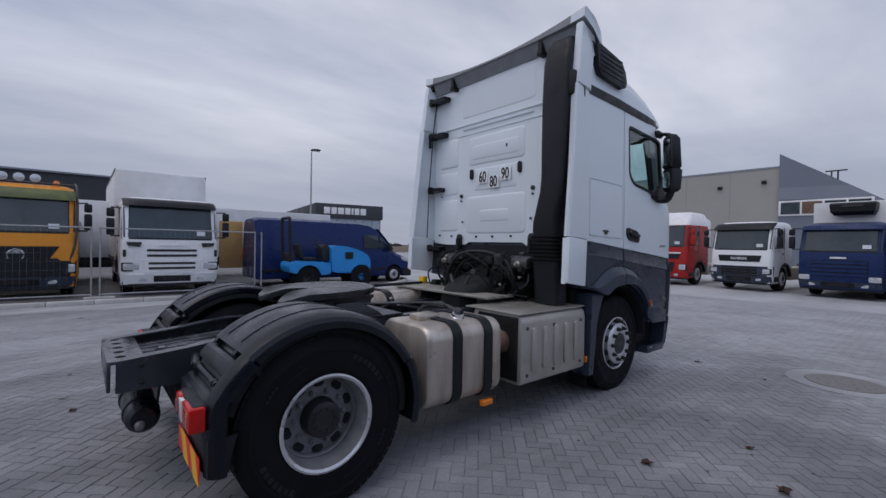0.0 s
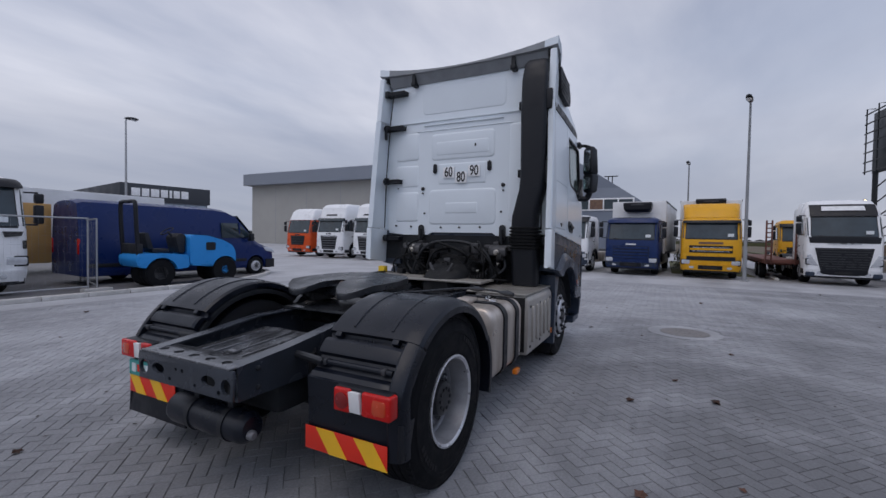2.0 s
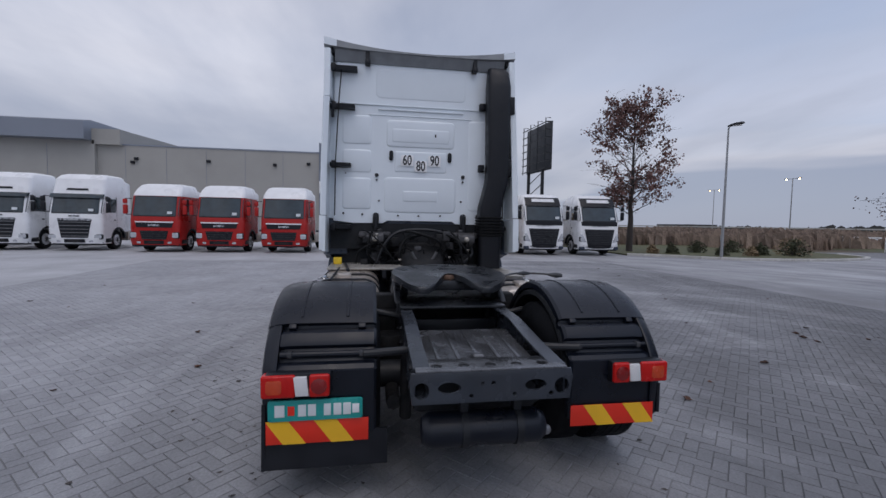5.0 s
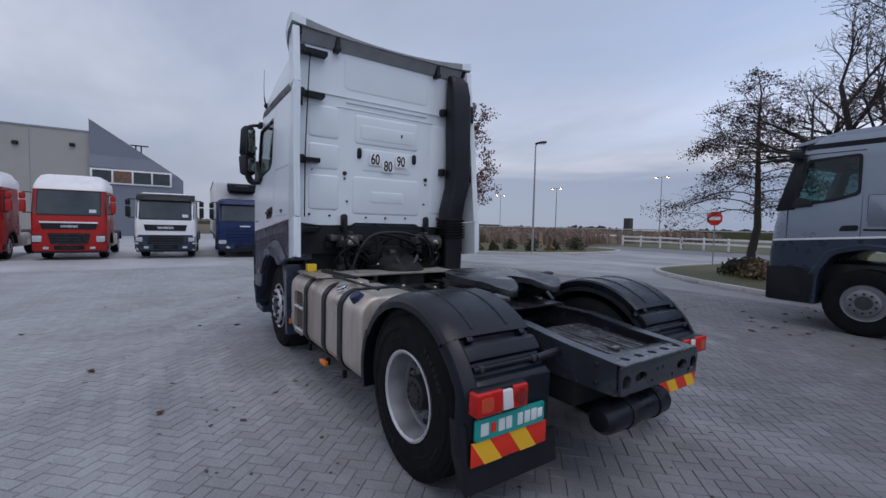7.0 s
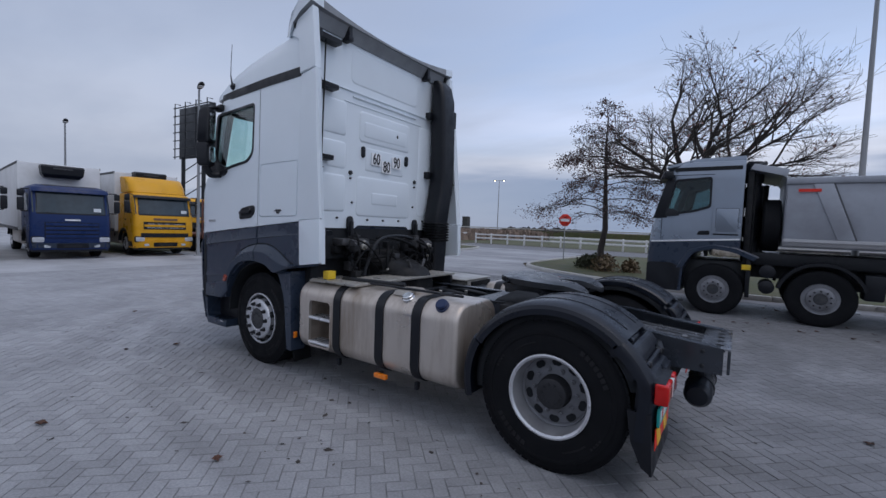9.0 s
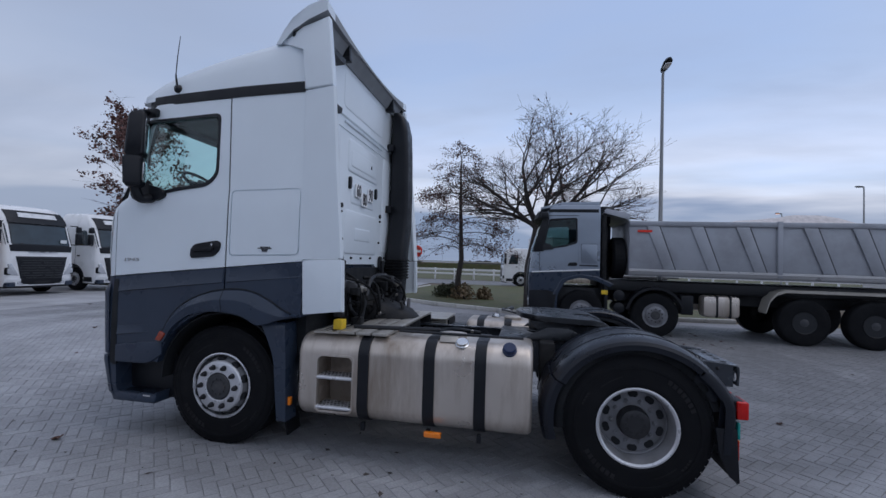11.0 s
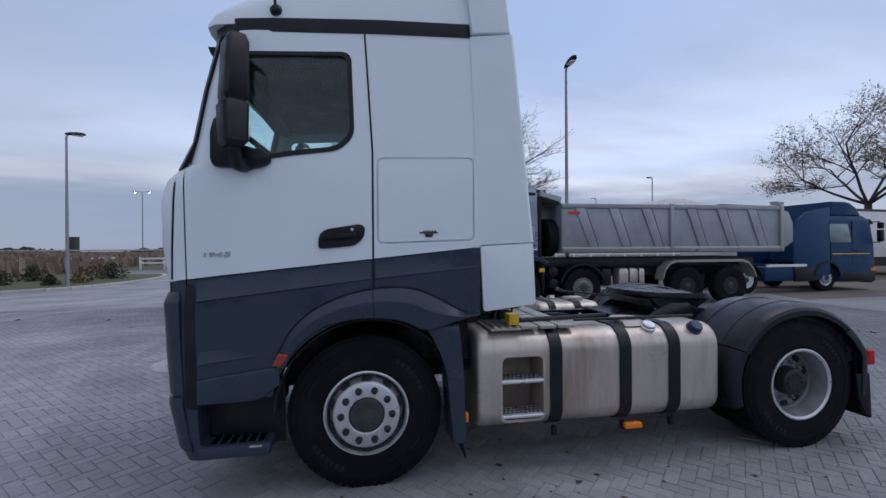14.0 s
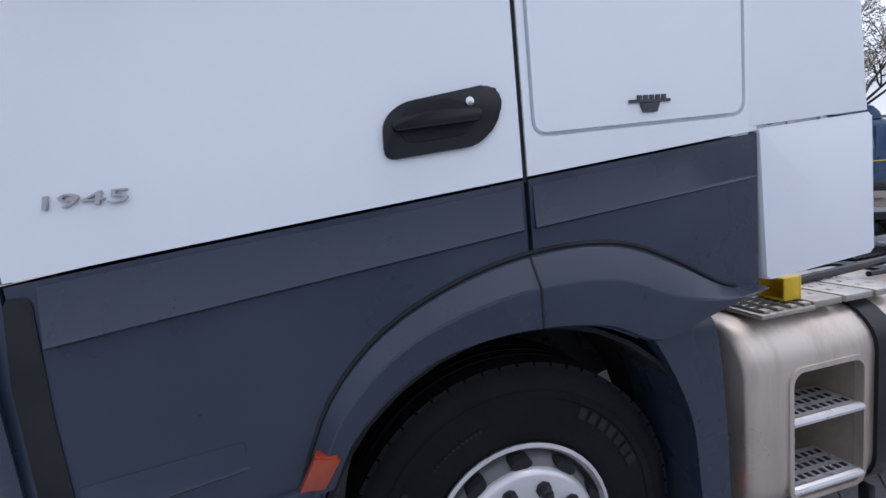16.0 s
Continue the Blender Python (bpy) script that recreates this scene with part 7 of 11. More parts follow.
# exhaust box with ribbed cover
bm = bmesh.new()
prism(bm, round_poly([(-1.215, 0.39), (-0.62, 0.39), (-0.62, 1.02), (-1.17, 1.02), (-1.215, 0.97)], 0.03), "x", 1.925, 2.95, 0.01)
exhaust = part("exhaust_box", bm, ALUBOX, truck, "grey steel exhaust box with ribbed cover", 30)
bm = bmesh.new()
for k in range(5):
    x = 2.10 + 0.17 * k
    prism(bm, round_rect(x - 0.032, x + 0.032, 0.50, 0.90, 0.03), "y", -1.234, -1.21, 0.008)
part("cover_rib", bm, ALUBOX, exhaust)
for x in (2.01, 2.41, 2.87):
    for z in (0.47, 0.90):
        bm = bmesh.new()
        lathe(bm, [(0.016, 0), (0.016, 0.008), (0.002, 0.012)], 10, pose(x, -1.215, z, 90, 0, 0))
        part("cover_bolt", bm, CASTALU, exhaust)
bm = bmesh.new()
box(bm, (1.90, 2.97), (-1.20, -0.52), (1.022, 1.040), 0.006)
part("walkway_plate", bm, ALUPLATE, exhaust, "worn aluminium walkway plate")
bm = bmesh.new()
tube(bm, smooth_path([(1.92, -1.0, 0.75), (1.83, -1.0, 0.78), (1.78, -0.9, 0.72), (1.78, -0.75, 0.6)], 5), 0.10, 14)
part("exhaust_pipe", bm, RUST, exhaust, "rusty exhaust elbow", 40)
bm = bmesh.new()
box(bm, (1.70, 1.90), (-0.95, -0.5), (0.45, 0.95), 0.03)
part("side_bracket", bm, CHASSIS, truck)
bm = bmesh.new()
prism(bm, [(1.915, 0.42), (1.92, 1.0), (1.90, 1.0), (1.895, 0.7)], "y", -1.18, -0.7)
part("heat_shield", bm, OILY, exhaust, "sooty heat shield")

# walkway behind the cab: slatted aluminium treads across the frame
walk_ob = new("catwalk"); walk_ob.parent = truck
walk_ob["label"] = "perforated aluminium catwalk across the frame"
for k in range(3):
    x = 2.12 + 0.15 * k
    bm = bmesh.new()
    box(bm, (x, x + 0.135), (-0.60, 1.17), (1.085, 1.112), 0.006)
    for j in range(26):
        for i in range(2):
            lathe(bm, [(0.013, 0), (0.010, 0.0035), (0.007, 0.0035)], 6, pose(x + 0.04 + 0.055 * i, -0.56 + 0.066 * j, 1.111))
    part("tread_slat", bm, ALUPLATE, walk_ob)
bm = bmesh.new()
box(bm, (2.56, 2.80), (0.75, 1.18), (1.083, 1.10), 0.004)
for k in range(4):
    box(bm, (2.57 + 0.06 * k, 2.60 + 0.06 * k), (0.76, 1.17), (1.10, 1.112), 0.003)
part("tread_slat", bm, ALUPLATE, walk_ob)
bm = bmesh.new()
for k in range(12):
    for j in range(4):
        box(bm, (2.574 + 0.06 * j, 2.597 + 0.06 * j), (0.775 + 0.032 * k, 0.793 + 0.032 * k), (1.1122, 1.1145))
part("tread_hole", bm, DARK, walk_ob)["kind"] = "stuff"
for y in (-0.5, 0.5):
    bm = bmesh.new()
    box(bm, (2.1, 2.6), (y - 0.02, y + 0.02), (0.99, 1.085))
    part("catwalk_frame", bm, CHASSIS, walk_ob)
for a, b, r in (((2.05, 1.02, 1.12), (0.95, 1.02, 1.12), 0.012), ((2.50, 0.98, 1.125), (1.70, 0.90, 1.13), 0.02)):
    bm = bmesh.new()
    tube(bm, [a, b], r, 8)
    part("catwalk_rod", bm, CHASSIS, walk_ob)
# yellow chock in its holder
bm = bmesh.new()
box(bm, (2.56, 2.57), (1.03, 1.13), (1.115, 1.20), 0.002)
box(bm, (2.57, 2.64), (1.03, 1.038), (1.115, 1.20), 0.002)
box(bm, (2.57, 2.64), (1.122, 1.13), (1.115, 1.20), 0.002)
box(bm, (2.57, 2.64), (1.038, 1.122), (1.192, 1.20), 0.002)
box(bm, (2.57, 2.64), (1.038, 1.122), (1.115, 1.123), 0.002)
part("yellow_holder", bm, YELLOW, truck, "bright yellow holder on the catwalk")

# ---- clutter under and behind the cab ----
bm = bmesh.new()
loft(bm, [[(x, p[0], p[1]) for p in round_rect(-w, w, z0, z1, r, 4)] for x, w, z0, z1, r in ((2.15, 0.16, 0.72, 1.12, 0.1), (2.25, 0.24, 0.65, 1.2, 0.14), (2.7, 0.33, 0.55, 1.35, 0.16), (3.0, 0.38, 0.5, 1.42, 0.16), (4.4, 0.4, 0.5, 1.42, 0.1))])
part("gearbox", bm, OILY, truck, "dirty cast gearbox and engine block", 40)
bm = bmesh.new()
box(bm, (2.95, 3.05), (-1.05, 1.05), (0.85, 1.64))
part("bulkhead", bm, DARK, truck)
# added near-black sheet that stands for the shade below the rear wall
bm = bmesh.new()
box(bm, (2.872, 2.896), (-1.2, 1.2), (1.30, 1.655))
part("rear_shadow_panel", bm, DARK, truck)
for s in (1, -1):
    bm = bmesh.new()
    prism(bm, round_poly([(2.74, 0.99), (2.90, 0.99), (2.86, 1.45), (2.88, 1.58), (2.72, 1.58), (2.76, 1.45)], 0.02), "y", s * 0.52, s * 0.58, 0.01)
    box(bm, (2.70, 2.92), (min(s * 0.40, s * 0.82), max(s * 0.40, s * 0.82)), (1.46, 1.54), 0.02)
    part("cab_mount", bm, CASTALU, truck, "cast aluminium cab mount")
    bm = bmesh.new()
    tube(bm, [(2.72, s * 0.50, 1.08), (2.70, s * 0.50, 1.50)], 0.035, 10)
    damper = part("cab_damper", bm, CHASSIS, truck)
    bm = bmesh.new()
    lathe(bm, [(0.034, 0.0)] + [(r, 0.035 * k + d) for k in range(8) for r, d in ((0.05, 0.002), (0.056, 0.010), (0.05, 0.020), (0.040, 0.028))] + [(0.034, 0.285)], 14, pose(2.71, s * 0.50, 1.15))
    part("damper_bellows", bm, HOSE, damper)
rnd = random.Random(11)
hoses = [
    ([(2.65, 0.62, 1.08), (2.55, 0.70, 1.3), (2.62, 0.66, 1.52), (2.78, 0.55, 1.60)], 0.022), ([(2.6, 0.3, 1.0), (2.48, 0.42, 1.25), (2.52, 0.62, 1.48), (2.7, 0.75, 1.56)], 0.018),
    ([(2.62, -0.1, 1.2), (2.5, -0.25, 1.4), (2.52, 0.1, 1.54), (2.7, 0.3, 1.55)], 0.03), ([(2.6, -0.4, 1.05), (2.46, -0.5, 1.3), (2.55, -0.42, 1.52), (2.75, -0.3, 1.58)], 0.02),
    ([(2.7, -0.65, 1.05), (2.5, -0.62, 1.25), (2.5, -0.45, 1.45), (2.66, -0.2, 1.56)], 0.024), ([(2.62, 0.15, 1.1), (2.47, 0.05, 1.25), (2.5, -0.2, 1.18), (2.65, -0.3, 1.1)], 0.02),
    ([(2.55, 0.85, 1.12), (2.48, 0.8, 1.3), (2.58, 0.6, 1.4), (2.7, 0.4, 1.42)], 0.016), ([(2.6, -0.75, 1.1), (2.5, -0.4, 1.12), (2.45, 0.0, 1.1), (2.55, 0.4, 1.12)], 0.018),
    ([(2.7, 0.0, 1.5), (2.56, 0.22, 1.44), (2.5, 0.30, 1.22), (2.6, 0.2, 1.05)], 0.026)]
for pts, r in hoses:
    bm = bmesh.new()
    tube(bm, smooth_path(pts, 7), r * 0.62, 8)
    part("hose", bm, HOSE, truck, "black rubber hose")
# coiled air lines
for y0, z0, y1, z1 in ((-0.15, 1.12, -0.55, 1.18), (0.05, 1.05, -0.5, 1.08)):
    bm = bmesh.new()
    pts = []
    n = 110
    for k in range(n):
        t = k / (n - 1)
        a = 2 * math.pi * 11 * t
        pts.append((2.52 + 0.07 * math.cos(a), y0 + (y1 - y0) * t, z0 + (z1 - z0) * t + 0.07 * math.sin(a) - 0.06 * math.sin(math.pi * t)))
    tube(bm, pts, 0.012, 6)
    part("coiled_line", bm, HOSE, truck, "coiled black air line")
for k in range(34):
    bm = bmesh.new()
    x, y, z = rnd.uniform(2.55, 2.85), rnd.uniform(-0.75, 0.8), rnd.uniform(1.0, 1.5)
    d = rnd.uniform(0.02, 0.06)
    box(bm, (x - d, x + d), (y - d * rnd.uniform(0.6, 1.6), y + d), (z - d, z + d * rnd.uniform(0.5, 1.5)), 0.008)
    part("valve_block", bm, CASTALU if k % 4 == 1 else OILY, truck, "small cast valve block behind the cab")
bm = bmesh.new()
tube(bm, smooth_path([(2.60, 0.62, 1.0), (2.58, 0.5, 1.35), (2.6, 0.28, 1.55), (2.6, -0.2, 1.56), (2.6, -0.5, 1.40), (2.62, -0.55, 1.05)], 6), 0.02, 8)
part("stabiliser_bar", bm, CHASSIS, truck)
bm = bmesh.new()
for x0, y0 in ((1.3, 0.2), (1.6, -0.1), (1.85, 0.15), (1.45, -0.3)):
    tube(bm, smooth_path([(x0, y0, 0.93), (x0 + 0.25, y0 + 0.1, 0.97), (x0 + 0.55, y0 - 0.05, 0.92)], 5), 0.02, 7)
box(bm, (1.25, 2.0), (-0.3, 0.3), (0.72, 0.88), 0.04)
tube(bm, [(0.2, 0, 0.62), (2.2, 0, 0.8)], 0.06, 12)
part("driveline", bm, CHASSIS, truck)

# thin lines tangled round the gearbox, with a few bright fittings
rnd = random.Random(23)
for k in range(22):
    y = rnd.uniform(-0.6, 0.6)
    a = Vector((rnd.uniform(2.45, 2.7), y, rnd.uniform(1.02, 1.25)))
    b = a + Vector((rnd.uniform(-0.05, 0.15), rnd.uniform(-0.45, 0.45), rnd.uniform(0.05, 0.32)))
    m_ = (a + b) / 2 + Vector((rnd.uniform(-0.12, 0.0), rnd.uniform(-0.1, 0.1), rnd.uniform(-0.05, 0.12)))
    bm = bmesh.new()
    tube(bm, smooth_path([a, m_, b], 6), rnd.uniform(0.006, 0.012), 6)
    part("thin_line", bm, HOSE, truck, "thin black line behind the cab")
for x, y, z, h in ((2.50, 0.30, 1.17, 0.05), (2.58, -0.36, 1.20, 0.03), (2.60, 0.60, 1.50, 0.035), (2.60, -0.62, 1.30, 0.03), (1.62, 0.42, 1.02, 0.03), (1.50, 0.10, 1.0, 0.025)):
    bm = bmesh.new()
    lathe(bm, [(0.018, 0), (0.020, 0.01), (0.012, h * 0.6), (0.010, h)], 8, pose(x, y, z, 60, 20, 0))
    part("line_fitting", bm, ALUPLATE, truck, "bright metal line fitting")

for s in (1, -1):
    bm = bmesh.new()
    prism(bm, round_poly([(2.60, 1.40), (2.76, 1.42), (2.78, 1.50), (2.70, 1.54), (2.60, 1.50)], 0.02), "y", s * 0.50, s * 0.72, 0.01)
    mount = part("cab_mount", bm, CASTALU, truck, "grey cast cab mount")
    bm = bmesh.new()
    lathe(bm, [(0.035, 0), (0.035, 0.02), (0.02, 0.03), (0.02, 0.06), (0.002, 0.062)], 12, pose(2.60, s * 0.61, 1.45, 0, -90, 0))
    part("mount_bolt", bm, ALUPLATE, mount)
    bm = bmesh.new()
    tube(bm, smooth_path([(2.70, s * 0.66, 1.40), (2.66, s * 0.70, 1.25), (2.60, s * 0.55, 1.12)], 5), 0.018, 8)
    part("mount_strut", bm, CHASSIS, mount)
bm = bmesh.new()
tube(bm, smooth_path([(2.30, 0.16, 1.30), (2.29, 0.10, 1.20), (2.30, 0.0, 1.17), (2.29, -0.10, 1.20), (2.30, -0.16, 1.30)], 5), 0.020, 8)
tube(bm, [(2.30, 0.0, 1.17), (2.30, 0.0, 1.06)], 0.022, 8)
part("gear_linkage_yoke", bm, CASTALU, truck, "pale cast yoke behind the cab")

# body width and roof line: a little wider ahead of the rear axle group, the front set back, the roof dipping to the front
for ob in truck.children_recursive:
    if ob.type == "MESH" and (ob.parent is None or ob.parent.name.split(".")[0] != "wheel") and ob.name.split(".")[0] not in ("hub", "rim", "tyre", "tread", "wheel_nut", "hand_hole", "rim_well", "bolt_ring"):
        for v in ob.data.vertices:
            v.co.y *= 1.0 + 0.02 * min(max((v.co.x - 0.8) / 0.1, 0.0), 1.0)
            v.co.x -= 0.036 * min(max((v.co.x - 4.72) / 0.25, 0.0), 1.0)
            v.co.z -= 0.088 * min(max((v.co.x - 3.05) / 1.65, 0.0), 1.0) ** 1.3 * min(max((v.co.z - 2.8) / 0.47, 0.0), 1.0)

# ---- parked vehicles ----
def far_wheel(parent, x, y, z, side, radius=0.5, width=0.3, rim=None, dish=0.0, n=32, m=None, ratio=0.57, hole=1.0):
    m = m or pose(x, y, z, -90 * side, 0, 0)
    w = new("wheel")
    w.parent = parent
    bm = bmesh.new()
    prof = [(radius * (ratio - 0.01), -width), (radius * 0.9, -width), (radius, -width + 0.04), (radius, -0.04), (radius * 0.97, -0.012), (radius * 0.88, 0.0), (radius * 0.7, 0.004), (radius * ratio, -0.012)]
    loft(bm, [[m @ Vector((r * math.cos(2 * math.pi * k / n), r * math.sin(2 * math.pi * k / n), h)) for k in range(n)] for r, h in prof], cap=False)
    part("tyre", bm, RUBBER, w, "", 50)
    bm = bmesh.new()
    R = radius * ratio
    if dish > 0:
        prof = [(R, -0.01), (R * 1.02, 0.0), (R * 0.93, -0.02), (R * 0.88, -dish), (R * 0.45, -dish - 0.01), (R * 0.42, -0.03), (R * 0.3, -0.01), (0.002, -0.008)]
    else:
        prof = [(R, -0.01), (R * 1.02, 0.0), (R * 0.95, -0.01), (R * 0.91, -0.05), (R * 0.80, -0.05), (R * 0.74, 0.03), (R * 0.68, 0.042), (R * 0.40, 0.045), (R * 0.38, 0.02), (0.002, 0.025)]
    lathe(bm, prof, n, m)
    rim_ob = part("rim", bm, rim or RIM, w, "", 40)
    for k in range(10):
        bm = bmesh.new()
        g = 2 * math.pi * k / 10
        q = m @ Matrix.Translation((R * 0.82 * math.cos(g), R * 0.82 * math.sin(g), -0.035 if dish == 0 else -dish - 0.002)) @ Matrix.Rotation(g, 4, "Z")
        loft(bm, [[q @ Vector((0.024 * hole * math.cos(a), 0.034 * hole * math.sin(a), h)) for a in (2 * math.pi * j / 8 for j in range(8))] for h in (-0.02, 0.016)])
        part("hand_hole", bm, DARK, rim_ob)
    bm = bmesh.new()
    lathe(bm, [(R * 0.39, -0.02), (R * 0.37, 0.03 if dish == 0 else -0.01), (R * 0.2, 0.034 if dish == 0 else 0.0), (0.002, 0.034 if dish == 0 else 0.0)], 18, m)
    part("hub", bm, HUB, w)
    if dish == 0:
        for k in range(10):
            bm = bmesh.new()
            g = 2 * math.pi * (k + 0.5) / 10
            lathe(bm, [(0.020, 0), (0.017, 0.03), (0.002, 0.034)], 6, m @ Matrix.Translation((R * 0.56 * math.cos(g), R * 0.54 * math.sin(g), 0.042)))
            part("wheel_nut", bm, NUT, rim_ob)
    return w


def front_ring(z, xf, xr, w, rc=0.2, bow=0.06, n=4):
    half = [(xr, w), (xr * 0.5 + (xf - rc) * 0.5, w)]
    for k in range(n + 1):
        g = radians(90 - 90 * k / n)
        half.append((xf - rc + rc * math.cos(g), w - rc + rc * math.sin(g)))
    half.append((xf + bow * 0.75, (w - rc) * 0.5))
    return [(x, y, z) for x, y in half + [(xf + bow, 0.0)]] + [(x, -y, z) for x, y in half[::-1]]


def slab(bm, levels, grow, y_lim, z0, z1, steps=6, thick=0.02, y_top=None):
    """A panel that follows the cab front between two heights, |y| up to y_lim."""
    def at(z):
        for a, b in zip(levels, levels[1:]):
            if a[0] <= z <= b[0]:
                t = (z - a[0]) / (b[0] - a[0])
                return [a[i] + (b[i] - a[i]) * t for i in range(len(a))]
        return levels[-1] if z > levels[-1][0] else levels[0]
    rings = []
    for k in range(steps + 1):
        z = z0 + (z1 - z0) * k / steps
        lv = at(z)
        xf, w, rc, bow = lv[1], lv[3], 0.2, 0.06
        row = []
        m = 14
        lim = y_lim + ((y_top or y_lim) - y_lim) * k / steps
        for i in range(m + 1):
            y = -lim + 2 * lim * i / m
            a = abs(y)
            if a <= w - rc:
                x = xf + bow * (1 - (a / (w - rc)) ** 2)
            else:
                d = min((a - (w - rc)) / rc, 0.999)
                x = xf - rc + rc * math.sqrt(1 - d * d)
            row.append((x + grow, y, z))
        rings.append(row + [(x - thick, y, z) for x, y, z in row[::-1]])
    return loft(bm, rings)


def paint(name, col, rough=0.35, dirt=0.2):
    return mat(name, col, rough, 0, 0.05, 2, coat=0.05, dirt=tuple(0.7 * c + 0.012 for c in col), dirt_scale=1.6, dirt_amt=dirt, spec=0.25)


P_ORANGE = paint("orange_cab_paint", (0.62, 0.085, 0.02))
P_RED = paint("red_cab_paint", (0.40, 0.022, 0.020))
P_YELLOW = paint("yellow_cab_paint", (0.72, 0.36, 0.018))
P_BLUE = paint("dark_blue_cab_paint", (0.009, 0.026, 0.100))
P_BLUE2 = paint("petrol_blue_cab_paint", (0.012, 0.050, 0.13), 0.45)
P_MIXER = paint("amber_cab_paint", (0.78, 0.30, 0.03))
P_SILVER = mat("silver_cab_paint", (0.27, 0.315, 0.38), 0.38, 0.45, 0.04, 2, coat=0.3, dirt=(0.2, 0.2, 0.2), dirt_amt=0.2)
P_VAN = paint("royal_blue_van_paint", (0.007, 0.022, 0.105), 0.35)
BOXWHITE = mat("white_box_body", (0.74, 0.75, 0.76), 0.45, 0, 0.05, 1.2, dirt=(0.42, 0.42, 0.40), dirt_scale=0.8, dirt_amt=0.45)
BODYGREY = mat("grey_tipper_steel", (0.37, 0.39, 0.43), 0.5, 0.35, 0.08, 1.5, 0.05, 40, dirt=(0.20, 0.20, 0.21), dirt_scale=1.2, dirt_amt=0.5)
SIGNW = mat("pale_sign_panel", (0.72, 0.73, 0.74), 0.4)
LAMPGLASS = mat("headlamp_glass", (0.55, 0.57, 0.60), 0.12, 0.3, 0.1, 14, coat=0.8)


def lorry(name, label, m, P, group="", W=2.46, H=3.35, L=2.1, belt=1.72, glass_top=2.72, rake=0.22, roof="tall", roof_mat=None, bumper=None, grille=(0.62, 0.75, 1.45), slats=6,
          slat_mat=None, lamps_z=0.72, visor=None, mirror=None, cargo=None, cargo_mat=None, fridge=False, fridge_z=3.2, fridge_w=0.85, wheels_at=(-1.35, -4.9), tail=-6.2, papers=True, badge=True, upper_grille=True, fairing=None, bar_white=False, lamp_w=0.32, chassis_len=True, skirt=None, bands=(), taper=1.0, slat_h=0.02, lamp_h=0.09, surround=True, visor_z=None, win=None):
    """A parked lorry seen mostly from the front: front at x = 0, facing +x."""
    t = thing(name, label, "truck", m, group)
    w = W / 2
    levels = [(0.34, -0.06, -L, w - 0.03), (0.62, 0.0, -L, w), (1.1, 0.0, -L, w), (belt, -0.03, -L, w), (glass_top, -0.03 - rake, -L, w - 0.03)]
    if roof == "tall":
        levels += [(glass_top + 0.15, -0.10 - rake, -L, w - 0.04), (H - 0.28, -0.28 - rake, -L, w - 0.09), (H - 0.08, -0.50 - rake, -L - 0.0, w - 0.18), (H, -0.75 - rake, -L, w - 0.32)]
    else:
        levels += [(glass_top + 0.12, -0.12 - rake, -L, w - 0.06), (H - 0.06, -0.28 - rake, -L, w - 0.12), (H, -0.42 - rake, -L, w - 0.26)]
    cutz = belt + 0.9 if roof_mat else None
    bm = bmesh.new()
    body_levels = [lv for lv in levels if lv[0] <= glass_top + 0.01] if roof_mat else levels
    loft(bm, [front_ring(z, xf, xr, ww) for z, xf, xr, ww in body_levels])
    arch = bmesh.new()
    lathe(arch, [(0.60, -1.6), (0.60, 1.6)], 28, pose(wheels_at[0], 0, 0.5, 90, 0, 0))
    under = bmesh.new()
    box(under, (-L - 0.1, wheels_at[0] - 0.2), (-1.6, 1.6), (0, 0.92))
    cab_ob = part("cab", carve(bm, [arch, under]), P, t, "", 30)
    if roof_mat:
        bm = bmesh.new()
        up = [lv for lv in levels if lv[0] >= glass_top - 0.01]
        loft(bm, [front_ring(z + (0.005 if i == 0 else 0), xf, xr, ww) for i, (z, xf, xr, ww) in enumerate(up)])
        part("roof", bm, roof_mat, t, "", 30)
    # windscreen
    if surround:
        bm = bmesh.new()
        slab(bm, levels, 0.004, w - 0.035, belt + 0.01, glass_top - 0.01, 5)
        part("screen_surround", bm, BLACKPLASTIC, t)
    for nm, yb, yt, z0, z1, mt, gw in bands:
        bm = bmesh.new()
        slab(bm, levels, gw, yb, z0, z1, 3, 0.03, yt)
        part(nm, bm, mt, t)
    bm = bmesh.new()
    slab(bm, levels, 0.012, w - 0.06, 0.28, 0.42, 2, 0.2)
    part("lower_valance", bm, BLACKPLASTIC, t)
    for s in (1, -1):
        bm = bmesh.new()
        prism(bm, round_rect(min(s * 0.62, s * 0.80), max(s * 0.62, s * 0.80), 0.43, 0.53, 0.03), "x", -0.1, 0.045, 0.006)
        part("fog_lamp", bm, LAMPGLASS, t)
        bm = bmesh.new()
        rings = []
        for k in range(11):
            g = radians(8 + 164 * k / 10)
            rings.append([(wheels_at[0] + r * math.cos(g), s * y, 0.5 + r * math.sin(g)) for r, y in ((0.59, w - 0.1), (0.59, w + 0.012), (0.67, w + 0.008), (0.67, w - 0.1))])
        loft(bm, rings)
        part("wheel_arch", bm, BLACKPLASTIC, t)
        bm = bmesh.new()
        box(bm, (wheels_at[0] + 0.62, -0.25), (min(s * (w - 0.1), s * (w + 0.004)), max(s * (w - 0.1), s * (w + 0.004))), (0.40, 0.62), 0.02)
        part("entry_step", bm, BLACKPLASTIC, t)
        bm = bmesh.new()
        prism(bm, round_poly([(-L + 0.06, 0.95), (-L - 0.42, 0.95), (-L - 0.38, H - 0.35), (-L + 0.06, H - 0.25)], 0.05), "y", s * (w - 0.10), s * (w - 0.06), 0.01)
